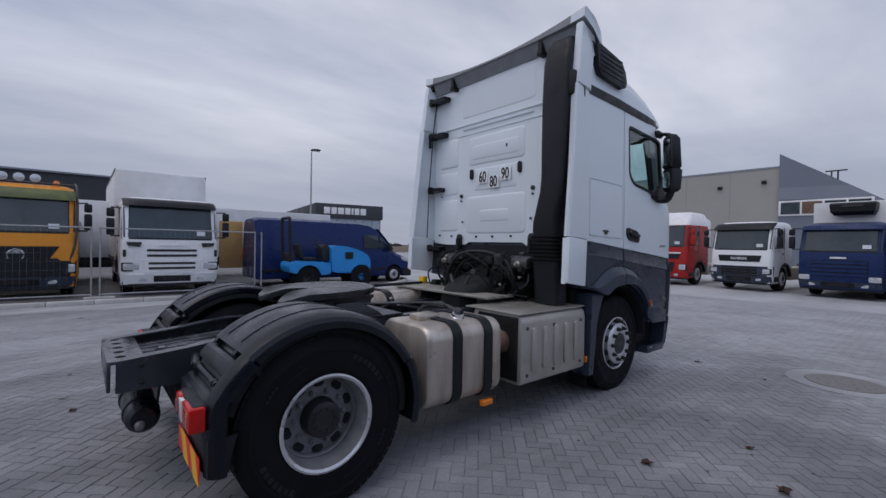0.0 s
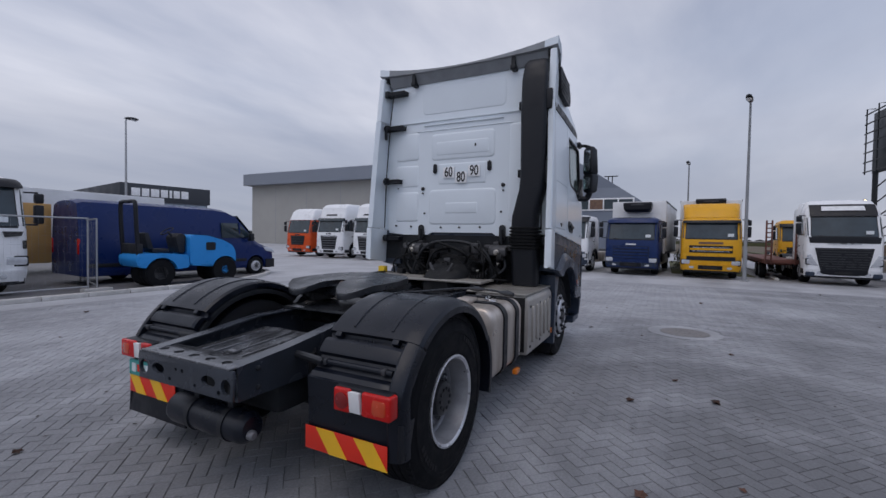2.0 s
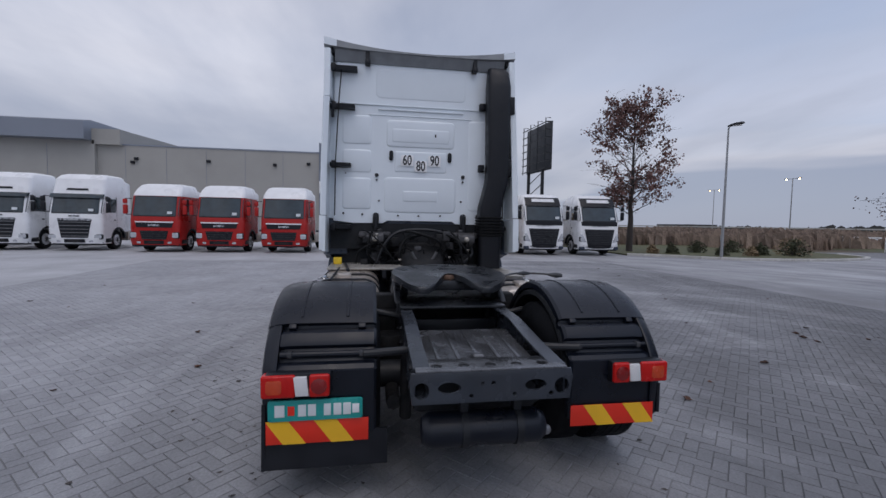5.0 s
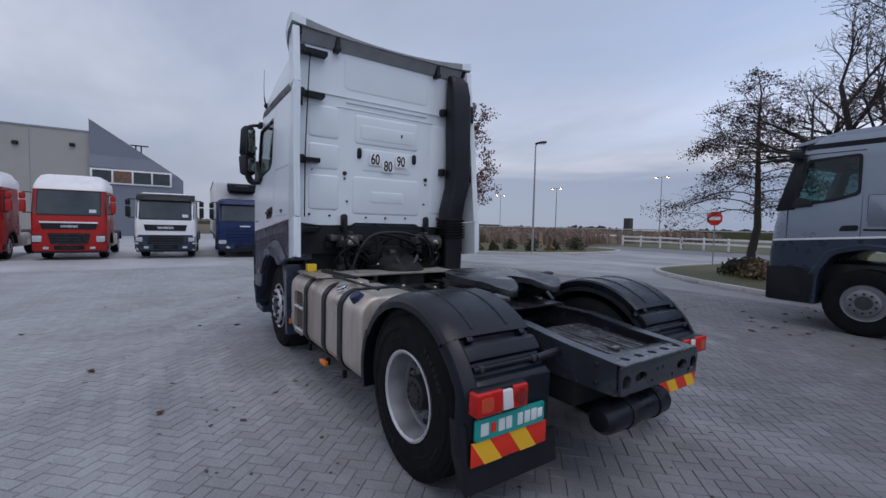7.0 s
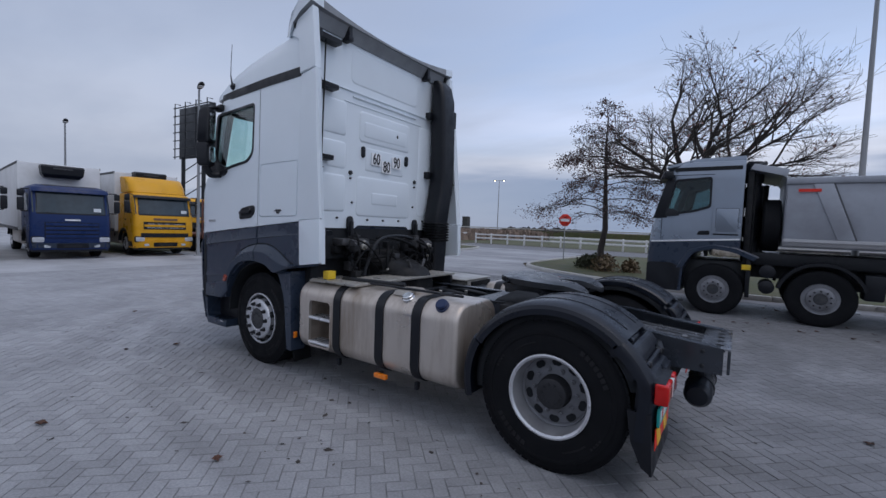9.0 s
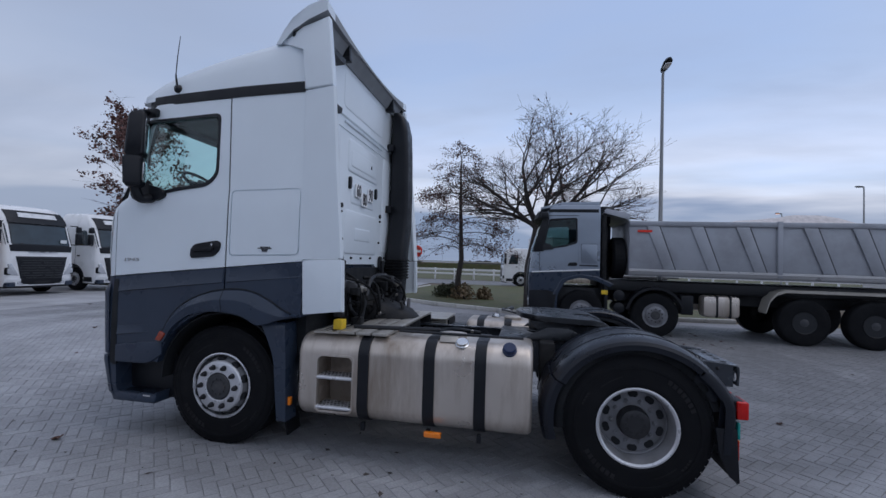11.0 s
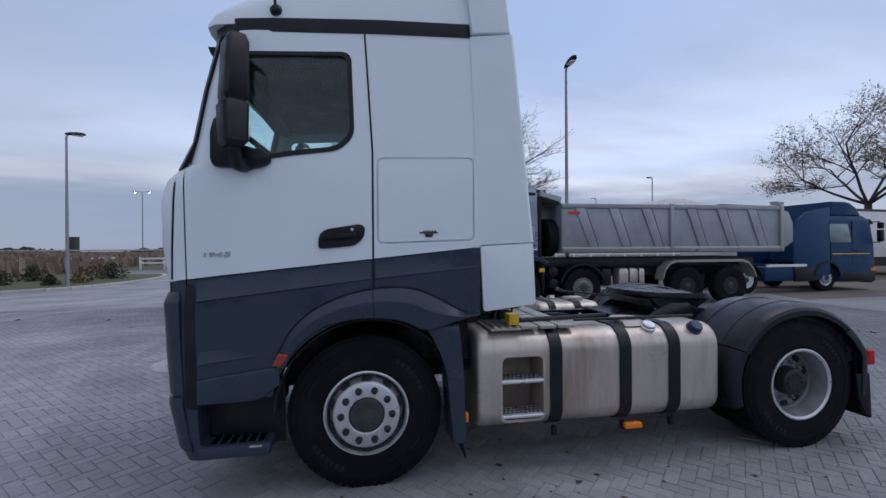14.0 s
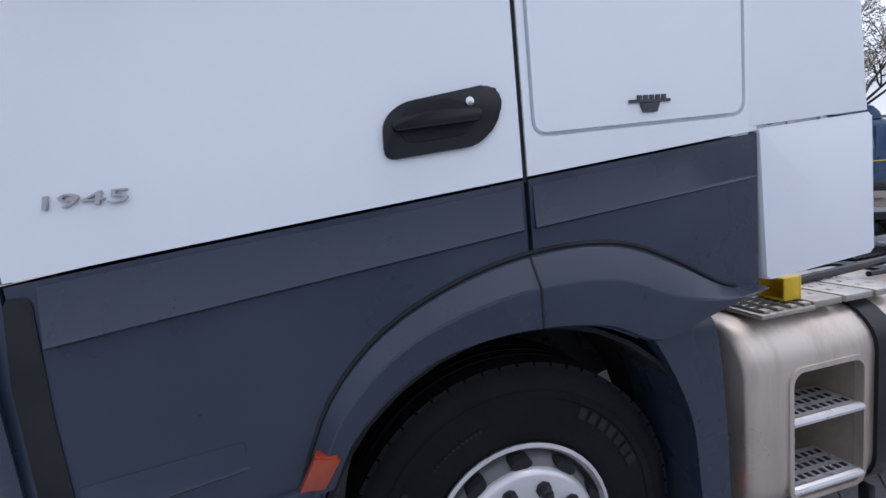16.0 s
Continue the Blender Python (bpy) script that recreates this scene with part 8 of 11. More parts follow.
        if roof == "tall":
            part("side_deflector", bm, roof_mat or P, t)
        else:
            bm.free()
    bm = bmesh.new()
    slab(bm, levels, 0.010, w - 0.075, belt + 0.06, glass_top - 0.06, 5)
    ws_ob = part("windscreen", bm, DARKGLASS, t)
    if papers:
        bm = bmesh.new()
        xg = -0.03 - rake * 0.12
        box(bm, (xg - 0.01 + 0.055, xg + 0.075), (0.62, 0.84), (belt + 0.14, belt + 0.27))
        part("windscreen_paper", bm, PAPER, ws_ob, "white paper behind the windscreen")
    for s in (1, -1):
        bm = bmesh.new()
        wa, wb = win or (-0.32, -1.15)
        prism(bm, round_poly([(wa - rake * 0.35, belt + 0.1), (wb, belt + 0.1), (wb - 0.03, glass_top - 0.1), (wa - 0.08 - rake * 1.0, glass_top - 0.1)], 0.06), "y", s * (w - 0.03), s * (w + 0.006), 0.003)
        part("side_window", bm, DARKGLASS, t)
        bm = bmesh.new()
        box(bm, (-1.24, -1.228), (min(s * (w - 0.02), s * (w + 0.004)), max(s * (w - 0.02), s * (w + 0.004))), (0.95, glass_top))
        box(bm, (-1.12, -0.98), (min(s * (w - 0.02), s * (w + 0.012)), max(s * (w - 0.02), s * (w + 0.012))), (1.5, 1.56))
        part("door_seam", bm, DARK, t)
    # grille and bumper
    g_w, g0, g1 = grille
    if upper_grille:
        bm = bmesh.new()
        slab(bm, levels, 0.012, g_w * taper, g0, g1, 4, 0.02, g_w)
        gr = part("grille", bm, BLACKPLASTIC, t)
        for k in range(slats):
            z = g0 + (g1 - g0) * (k + 0.5) / slats
            bm = bmesh.new()
            gy = g_w * (taper + (1 - taper) * (k + 0.5) / slats) - 0.02
            slab(bm, levels, 0.034, gy, z - slat_h, z + slat_h, 1, 0.03)
            part("grille_slat", bm, slat_mat or BLACKPLASTIC, gr)
    if badge:
        bm = bmesh.new()
        slab(bm, levels, 0.030, 0.24, belt - 0.13, belt - 0.06, 1, 0.02)
        part("badge_bar", bm, CHROME, t)
    bm = bmesh.new()
    slab(bm, levels, 0.035, w - 0.03, 0.36, 0.62, 3, 0.09)
    bp = part("bumper", bm, bumper or P, t)
    bm = bmesh.new()
    slab(bm, levels, 0.042, 0.46, 0.40, 0.58, 1, 0.02)
    part("lower_intake", bm, BLACKPLASTIC, bp)
    bm = bmesh.new()
    slab(bm, levels, 0.052, 0.26, 0.44, 0.54, 1, 0.02)
    part("plate_bar", bm, INK, bp)
    for s in (1, -1):
        bm = bmesh.new()
        prism(bm, round_rect(min(s * (w - 0.06 - lamp_w), s * (w - 0.06)), max(s * (w - 0.06 - lamp_w), s * (w - 0.06)), lamps_z - lamp_h, lamps_z + lamp_h, 0.04), "x", -0.12, 0.02, 0.01)
        part("headlamp", bm, LAMPGLASS, t, "clear headlamp")
        bm = bmesh.new()
        prism(bm, round_rect(min(s * (w - 0.03 - lamp_w), s * (w - 0.03)), max(s * (w - 0.03 - lamp_w), s * (w - 0.03)), lamps_z - lamp_h - 0.04, lamps_z + lamp_h + 0.03, 0.04), "x", -0.13, 0.008, 0.008)
        part("lamp_surround", bm, BLACKPLASTIC, t)
        mo = new("mirror"); mo.parent = t
        bm = bmesh.new()
        box(bm, (-0.22, -0.06), (min(s * (w + 0.12), s * (w + 0.30)), max(s * (w + 0.12), s * (w + 0.30))), (belt + 0.12, belt + 0.58), 0.04)
        box(bm, (-0.20, -0.06), (min(s * (w + 0.12), s * (w + 0.30)), max(s * (w + 0.12), s * (w + 0.30))), (belt + 0.62, belt + 0.86), 0.04)
        part("mirror_housing", bm, mirror or BLACKPLASTIC, mo)
        bm = bmesh.new()
        for z in (belt + 0.1, belt + 0.88):
            tube(bm, [(-0.3, s * (w - 0.02), z), (-0.14, s * (w + 0.2), z + 0.0)], 0.02, 6)
        part("mirror_arm", bm, BLACKPLASTIC, mo)
    if visor:
        bm = bmesh.new()
        vz = visor_z or (glass_top - 0.10, glass_top + 0.10)
        slab(bm, levels, 0.16, w - 0.06, vz[0], vz[1], 3, 0.14)
        part("sun_visor", bm, visor, t)
    bm = bmesh.new()
    for s in (1, -1):
        tube(bm, [(0.02 - rake * 0.1, s * 0.25 - 0.5, belt + 0.07), (-0.0 - rake * 0.2, s * 0.25 + 0.0, belt + 0.14)], 0.012, 5)
    part("wiper", bm, INK, ws_ob)
    if roof == "tall":
        bm = bmesh.new()
        for y in (-0.55, 0.55):
            lathe(bm, [(0.04, 0), (0.06, 0.04), (0.05, 0.1), (0.002, 0.12)], 10, pose(-0.75 - rake, y, H - 0.10, 0, 60, 0))
        part("roof_horn", bm, BLACKPLASTIC, t)
    # chassis and wheels
    bm = bmesh.new()
    for s in (1, -1):
        box(bm, (tail, -0.4), (s * 0.40 - 0.05, s * 0.40 + 0.05), (0.70, 0.95))
    box(bm, (-L + 0.05, -0.3), (-0.9, 0.9), (0.42, 0.95), 0.05)
    part("chassis", bm, CHASSIS, t)
    for i, x in enumerate(wheels_at):
        for s in (1, -1):
            far_wheel(t, x, s * (w - 0.1), 0.5, s, 0.5, 0.3, dish=0.0 if i == 0 else 0.1)
    for s in (1, -1):
        bm = bmesh.new()
        xa, xb = wheels_at[1] + 0.75, -L - 0.15
        if xb - xa > 0.4:
            box(bm, (xa, xb), (min(s * 0.6, s * (w - 0.06)), max(s * 0.6, s * (w - 0.06))), (0.42, 0.98), 0.08)
            part("fuel_tank", bm, skirt or ALU, t)
        bm = bmesh.new()
        rings = []
        for k in range(11):
            g = radians(15 + 150 * k / 10)
            rings.append([(wheels_at[1] + r * math.cos(g), s * y, 0.5 + r * math.sin(g)) for r, y in ((0.58, 0.5), (0.58, w - 0.02), (0.61, w - 0.02), (0.61, 0.5))])
        loft(bm, rings)
        part("rear_fender", bm, BLACKPLASTIC, t)
    if cargo:
        x0, x1, z0, z1 = cargo
        bm = bmesh.new()
        box(bm, (x0, x1), (-1.26, 1.26), (z0, z1), 0.03)
        bo = part("box_body", bm, cargo_mat or BOXWHITE, t, "pale box body behind the cab")
        bm = bmesh.new()
        for s in (1, -1):
            box(bm, (x0 + 0.02, x1 - 0.02), (min(s * 1.24, s * 1.275), max(s * 1.24, s * 1.275)), (z0 - 0.02, z0 + 0.10))
            box(bm, (x0 + 0.02, x1 - 0.02), (min(s * 1.24, s * 1.272), max(s * 1.24, s * 1.272)), (z1 - 0.08, z1 + 0.01))
        part("box_rail", bm, CASTALU, bo)
        if fridge:
            bm = bmesh.new()
            loft(bm, [[(x1 + d, y * k * fridge_w / 0.85, z) for y in (-0.85, -0.3, 0.3, 0.85)] + [(x1 - 0.02, y * k * fridge_w / 0.85, z) for y in (0.85, -0.85)] for z, d, k in ((fridge_z, 0.38, 0.82), (fridge_z + 0.12, 0.5, 0.95), (fridge_z + 0.40, 0.52, 1.0), (fridge_z + 0.47, 0.45, 0.97))])
            fr = part("cooling_unit", bm, BLACKPLASTIC, t, "black cooling unit over the cab")
            bm = bmesh.new()
            box(bm, (x1 + 0.51, x1 + 0.535), (-0.3, 0.3), (fridge_z + 0.32, fridge_z + 0.37))
            part("unit_bar", bm, CASTALU, fr)
    if fairing:
        bm = bmesh.new()
        z0, z1, mt = fairing
        loft(bm, [front_ring(z, xf, -L + 0.1, ww, 0.3, 0.08) for z, xf, ww in ((z0, -0.35 - rake, w - 0.08), (z0 + (z1 - z0) * 0.5, -0.55 - rake, w - 0.06), (z1 - 0.05, -0.95 - rake, w - 0.03), (z1, -1.1 - rake, w - 0.06))])
        part("roof_fairing", bm, mt, t, "", 30)
    return t


def facing_yard(x, y, turn=0):
    return pose(x, y, 0, 0, 0, 180 + turn)


ROW = "trucks parked in a row along the yard"
SLAT = mat("dark_slat", (0.035, 0.037, 0.042), 0.35, 0.2, 0.1, 6)
STEEL = mat("brushed_trim", (0.45, 0.46, 0.48), 0.3, 0.7, 0.1, 8)
for x, y, lab in ((20.7, 18.5, "white tall-cab tractor with a black slatted grille, parked in the row"), (20.7, 15.2, "white tall-cab tractor with a black slatted grille, beside a red one")):
    lorry("parked_tractor", lab, facing_yard(x, y), WHITE2, ROW, H=3.85, L=2.25, glass_top=2.72, belt=1.82, grille=(0.74, 0.64, 1.50), taper=0.8, slats=5, slat_h=0.016, slat_mat=RIMDARK, lamps_z=0.70, visor=DARKGLASS, rake=0.2, bumper=WHITE2,
          bands=(("grille_header", 0.78, 0.74, 1.50, 1.60, STEEL, 0.02), ("roof_lamp_panel", 0.5, 0.45, 3.0, 3.1, BLACKPLASTIC, 0.012)))
lorry("parked_tractor", "orange tractor with a white roof at the end of the row", facing_yard(21.2, 22.0), P_ORANGE, ROW, H=3.6, L=2.25, glass_top=2.72, grille=(0.72, 0.85, 1.55), taper=0.85, slats=4, slat_h=0.03, slat_mat=SLAT, roof_mat=WHITE2, lamps_z=0.7, bumper=P_ORANGE)
for y, lab in ((11.3, "red tractor with a white roof, between two others"), (8.3, "red tractor with a white roof and black grille"), (5.2, "red tractor with a white roof beside a white one")):
    lorry("parked_tractor", lab, facing_yard(20.0, y, -3), P_RED, ROW, W=2.34, H=3.42, L=2.25, glass_top=2.78, belt=1.75, grille=(0.66, 0.62, 1.06), taper=0.85, slats=4, slat_mat=SLAT, roof_mat=WHITE2, lamps_z=0.84, lamp_h=0.12, lamp_w=0.28, mirror=P_RED, bumper=P_RED, badge=False,
          bands=(("upper_grille", 0.82, 0.88, 1.22, 1.45, BLACKPLASTIC, 0.016), ("chrome_line", 0.88, 0.90, 1.46, 1.52, WHITE2, 0.02), ("badge_bar", 0.26, 0.26, 1.29, 1.38, STEEL, 0.026)))
lorry("parked_tractor", "white low-cab truck with a dark sun visor and dark bumper", facing_yard(19.9, 2.0, -7), WHITE2, ROW, W=2.30, H=2.86, L=2.0, glass_top=2.58, belt=1.66, roof="low", visor=BLACKPLASTIC, visor_z=(2.52, 2.80), bumper=GREYPLASTIC, grille=(0.66, 0.62, 0.98), slats=3, slat_mat=SLAT, lamps_z=0.82, lamp_w=0.4, badge=False,
      bands=(("upper_grille", 0.74, 0.80, 1.20, 1.46, BLACKPLASTIC, 0.016), ("badge_bar", 0.30, 0.30, 1.28, 1.38, STEEL, 0.026), ("lower_front", 1.15, 1.17, 0.6, 1.02, GREYPLASTIC, 0.008)))
lorry("refrigerated_truck", "dark blue truck with a white refrigerated box body", facing_yard(19.5, -1.12, -5), P_BLUE, ROW, W=2.34, H=2.74, L=2.0, glass_top=2.50, belt=1.64, roof="low", grille=(0.78, 0.78, 1.36), slats=4, slat_h=0.05, slat_mat=P_BLUE, visor=P_BLUE, visor_z=(2.46, 2.62), cargo=(-9.2, -2.15, 1.0, 3.62), fridge=True, fridge_z=3.08, fridge_w=0.66, wheels_at=(-1.35, -6.2), tail=-9.0, bumper=P_BLUE, badge=False,
      bands=(("badge_bar", 0.22, 0.22, 1.42, 1.48, SIGNW, 0.02), ("lower_front", 1.10, 1.12, 0.42, 0.60, GREYPLASTIC, 0.04), ("roof_deflector", 0.82, 0.74, 2.70, 2.74, CASTALU, 0.02)))
lorry("refrigerated_truck", "yellow truck with a roof fairing and white refrigerated box body", facing_yard(19.7, -4.34, -3), P_YELLOW, ROW, W=2.32, H=2.74, L=2.0, glass_top=2.52, belt=1.72, roof="low", grille=(0.82, 1.14, 1.46), slats=1, slat_h=0.045, slat_mat=P_YELLOW, visor=BLACKPLASTIC, visor_z=(2.46, 2.58), cargo=(-9.2, -2.15, 1.0, 3.62), fridge=True, fridge_z=3.20, fridge_w=0.62, wheels_at=(-1.35, -6.2), tail=-9.0, fairing=(2.72, 3.40, P_YELLOW), bumper=P_YELLOW, badge=False,
      bands=(("badge_bar", 0.46, 0.46, 1.53, 1.62, RUST, 0.02), ("grille_line", 0.7, 0.7, 1.36, 1.385, STEEL, 0.04), ("grille_line", 0.7, 0.7, 1.20, 1.225, STEEL, 0.04), ("lower_grille", 0.92, 0.92, 0.80, 0.98, BLACKPLASTIC, 0.016)))
lorry("parked_tractor", "yellow low-roofed tractor behind the white ones", facing_yard(27.0, -9.3, -4), P_YELLOW, ROW, W=2.34, H=2.9, L=2.0, glass_top=2.6, belt=1.7, roof="low", visor=BLACKPLASTIC, mirror=BLACKPLASTIC, grille=(0.8, 0.9, 1.4), slats=4, slat_mat=SLAT, wheels_at=(-1.35, -5.0), tail=-6.5)
loader = thing("low_loader_trailer", "rust-red low-loader trailer with a raised loading ramp, parked in the row", "trailer", facing_yard(20.9, -7.15, -3))
LOADRED = mat("faded_red_trailer_paint", (0.16, 0.060, 0.045), 0.7, 0.1, 0.2, 4, 0.1, 40, dirt=(0.10, 0.075, 0.06), dirt_scale=2, dirt_amt=0.6)
bm = bmesh.new()
box(bm, (-9.5, -0.1), (-0.72, 0.72), (0.72, 0.90), 0.02)
for k in range(8):
    box(bm, (-9.3 + 1.15 * k, -9.22 + 1.15 * k), (-0.74, 0.74), (0.62, 0.74))
part("trailer_bed", bm, LOADRED, loader)
for yr in (-0.62, 0.42):
    ramp = new("loading_ramp"); ramp.parent = loader
    for dy in (0.0, 0.20):
        bm = bmesh.new()
        box(bm, (-0.10, 0.0), (yr + dy - 0.03, yr + dy + 0.03), (0.70, 2.62 if yr < 0 else 2.2), 0.008)
        part("ramp_side", bm, LOADRED, ramp)
    for k in range(9):
        bm = bmesh.new()
        z = 0.85 + 0.2 * k
        if yr > 0 and z > 2.15:
            continue
        box(bm, (-0.08, -0.02), (yr, yr + 0.20), (z, z + 0.05), 0.006)
        part("ramp_rung", bm, LOADRED, ramp)
for x in (-1.2, -2.4):
    for s in (1, -1):
        far_wheel(loader, x, s * 0.72, 0.40, s, 0.40, 0.24, rim=RIMDARK, dish=0.08)
for x, y, lab in ((19.5, -8.75, "white tractor with a large black grille and sun visor"), (19.2, -11.9, "white tractor with a large black grille, last in the row")):
    t_ = lorry("parked_tractor", lab, facing_yard(x, y, -2), WHITE2, ROW, W=2.36, H=3.42, L=2.2, glass_top=2.74, belt=1.88, rake=0.3, grille=(0.88, 0.60, 1.47), taper=0.80, slats=9, slat_mat=SLAT, slat_h=0.022, lamps_z=0.92, lamp_h=0.10, lamp_w=0.16, bumper=WHITE2, tail=-5.9, badge=False,
               bands=(("sign_panel", 0.66, 0.64, 2.96, 3.14, SIGNW, 0.10), ("sign_frame", 1.02, 1.0, 2.74, 3.22, BLACKPLASTIC, 0.06), ("dark_brow", 1.04, 1.08, 1.66, 1.90, BLACKPLASTIC, 0.012), ("badge_bar", 0.5, 0.5, 1.62, 1.66, STEEL, 0.02), ("lower_grille", 0.70, 0.70, 0.42, 0.64, BLACKPLASTIC, 0.046)))
    for s in (1, -1):
        bm = bmesh.new()
        prism(bm, [(s * 0.76, 0.74), (s * 1.02, 0.78), (s * 1.10, 1.18), (s * 1.00, 1.20)], "x", -0.14, 0.022, 0.006)
        part("headlamp", bm, LAMPGLASS, t_, "slanted clear headlamp")
        bm = bmesh.new()
        prism(bm, round_rect(min(s * 0.86, s * 1.13), max(s * 0.86, s * 1.13), 0.34, 0.50, 0.03), "x", -0.16, 0.03, 0.01)
        part("bumper_corner", bm, GREYPLASTIC, t_)

boxt = lorry("box_truck", "white box truck with a slatted white grille behind the fence", pose(1.02, 11.55, 0, 0, 0, -90) @ Matrix.Scale(1.04, 4), WHITE2, "", H=2.84, L=2.0, glass_top=2.60, belt=1.60, roof="low", visor=BLACKPLASTIC, visor_z=(2.56, 2.78), upper_grille=False, cargo=(-8.5, -2.15, 0.95, 3.80), wheels_at=(-1.35, -5.6), tail=-8.2, lamps_z=0.84, lamp_w=0.42, badge=False,
      bands=(("grille_slot", 0.62, 0.62, 1.27, 1.335, INK, 0.012), ("grille_slot", 0.62, 0.62, 1.12, 1.185, INK, 0.012), ("grille_slot", 0.58, 0.58, 0.90, 0.965, INK, 0.03), ("grille_slot", 0.58, 0.58, 0.76, 0.825, INK, 0.03), ("lower_panel", 0.66, 0.72, 0.66, 1.03, WHITE2, 0.022), ("badge_bar", 0.34, 0.34, 1.42, 1.47, SIGNW, 0.014)))
for s in (1, -1):
    bm = bmesh.new()
    prism(bm, [(s * 0.78, 1.40), (s * 1.06, 1.43), (s * 1.10, 1.53), (s * 0.74, 1.53)], "x", -0.03, 0.045)
    part("corner_vent", bm, INK, boxt)
    bm = bmesh.new()
    prism(bm, round_rect(min(s * 1.10, s * 1.17), max(s * 1.10, s * 1.17), 1.12, 1.32, 0.02), "x", -0.16, 0.0)
    part("side_vent", bm, INK, boxt)
mixer = lorry("construction_truck", "amber and dark grey construction truck with roof lamps behind the fence", pose(-2.40, 11.9, 0, 0, 0, -90), P_MIXER, "", H=3.12, L=2.0, glass_top=2.78, belt=1.78, rake=0.12, roof="low", visor=mat("mossy_visor", (0.12, 0.14, 0.05), 0.6, 0, 0.3, 4), grille=(0.85, 1.02, 1.44), taper=0.7, slats=3, bumper=GREYPLASTIC, visor_z=(2.70, 2.98), lamp_h=0.11, lamp_w=0.34, cargo=(-7.5, -2.6, 1.0, 2.2), cargo_mat=BODYGREY, lamps_z=0.85, badge=False)
for k in range(5):
    bm = bmesh.new()
    lathe(bm, [(0.06, -0.10), (0.11, -0.02), (0.115, 0.0), (0.1, 0.01), (0.002, 0.014)], 18, pose(-0.42, -0.95 + 0.32 * k, 3.28, 0, 90, 0))
    part("roof_lamp", bm, LAMPGLASS, mixer, "round roof lamp")
bm = bmesh.new()
tube(bm, [(-0.46, -1.15, 3.16), (-0.46, 1.15, 3.16)], 0.025, 8)
part("lamp_rail", bm, CASTALU, mixer)
bm = bmesh.new()
lathe(bm, [(0.07, 0), (0.07, 0.1), (0.05, 0.14), (0.002, 0.15)], 14, pose(-0.6, 0.75, 3.12))
part("beacon", bm, ORANGE, mixer, "orange beacon")
bm = bmesh.new()
slab(bm, [(0.34, -0.06, -2, 1.2), (0.62, 0, -2, 1.23), (1.1, 0, -2, 1.23)], 0.02, 1.2, 0.6, 1.05, 3, 0.03)
part("lower_front", bm, BLACKPLASTIC, mixer)
bm = bmesh.new()
slab(bm, [(0.34, -0.06, -2, 1.2), (0.62, 0, -2, 1.23), (1.1, 0, -2, 1.23), (1.8, -0.02, -2, 1.23)], 0.025, 0.95, 0.98, 1.12, 2, 0.03, 0.80)
part("lower_front", bm, BLACKPLASTIC, mixer)
bm = bmesh.new()
lathe(bm, [(0.17, 0), (0.17, 0.03), (0.145, 0.035), (0.145, 0.015), (0.002, 0.015)], 24, pose(0.05, 0, 1.22, 0, 90, 0))
part("emblem_ring", bm, STEEL, mixer)
bm = bmesh.new()
tube(bm, smooth_path([(-0.05, 1.0, 0.9), (-0.02, 1.18, 1.6), (-0.2, 1.2, 2.9), (-0.45, 1.15, 3.2)], 5), 0.03, 8)
part("front_pipe", bm, CASTALU, mixer)

# white trailer behind the van
tr = thing("box_trailer", "white box trailer standing behind the blue van", "trailer")
bm = bmesh.new()
box(bm, (-3.0, 9.0), (17.6, 20.1), (0.95, 3.15), 0.03)
part("trailer_body", bm, BOXWHITE, tr)
bm = bmesh.new()
box(bm, (-3.0, 9.0), (17.9, 19.8), (0.55, 0.95))
part("trailer_frame", bm, CHASSIS, tr)
for x in (6.4, 7.7):
    far_wheel(tr, x, 17.9, 0.5, -1, 0.5)
    far_wheel(tr, x, 19.8, 0.5, 1, 0.5)

# ---- tipper truck ----
tip = thing("tipper_truck", "silver-grey four-axle tipper truck with a steel tipping body", "truck", pose(0.84, -8.35, 0, 0, 0, -1))
w = 1.24
lv = [(0.45, -0.10, -1.85, w), (0.8, -0.02, -1.85, w), (1.3, 0.0, -1.85, w), (1.85, -0.05, -1.85, w), (2.2, -0.12, -1.85, w - 0.01), (3.0, -0.36, -1.85, w - 0.04), (3.22, -0.42, -1.85, w - 0.05), (3.40, -0.62, -1.85, w - 0.14), (3.44, -0.8, -1.85, w - 0.3)]
bm = bmesh.new()
loft(bm, [front_ring(*r) for r in lv])
cutters = []
TIP_ARCH = [(-0.76, 0.3), (-0.78, 1.0), (-0.98, 1.36), (-1.36, 1.46), (-1.74, 1.40), (-2.1, 1.24), (-2.1, 0.3)]
TIP_WINDOW = [(-0.39, 2.22), (-0.95, 2.32), (-1.23, 2.42), (-1.22, 3.02), (-0.56, 2.97)]
cutters.append(prism(bmesh.new(), round_poly(TIP_ARCH, 0.14), "y", -1.6, 1.6))
cutters.append(prism(bmesh.new(), round_poly(TIP_WINDOW, 0.06), "y", -1.6, 1.6))
cutters.append(box(bmesh.new(), (-0.55, 0.5), (-1.05, 1.05), (2.15, 3.0)))
inn = bmesh.new(); loft(inn, [front_ring(z, xf - 0.08, -1.78, ww - 0.06) for z, xf, _, ww in ((1.4, 0, 0, w), (2.2, -0.12, 0, w), (3.0, -0.36, 0, w - 0.04), (3.2, -0.42, 0, w - 0.05))]); cutters.append(inn)
for s in (1, -1):
    cutters.append(box(bmesh.new(), (-1.305, -1.293), (min(s * 1.215, s * 1.5), max(s * 1.22, s * 1.5)), (1.1, 3.1)))
shell2 = carve(bm, cutters)
low2 = shell2.copy()
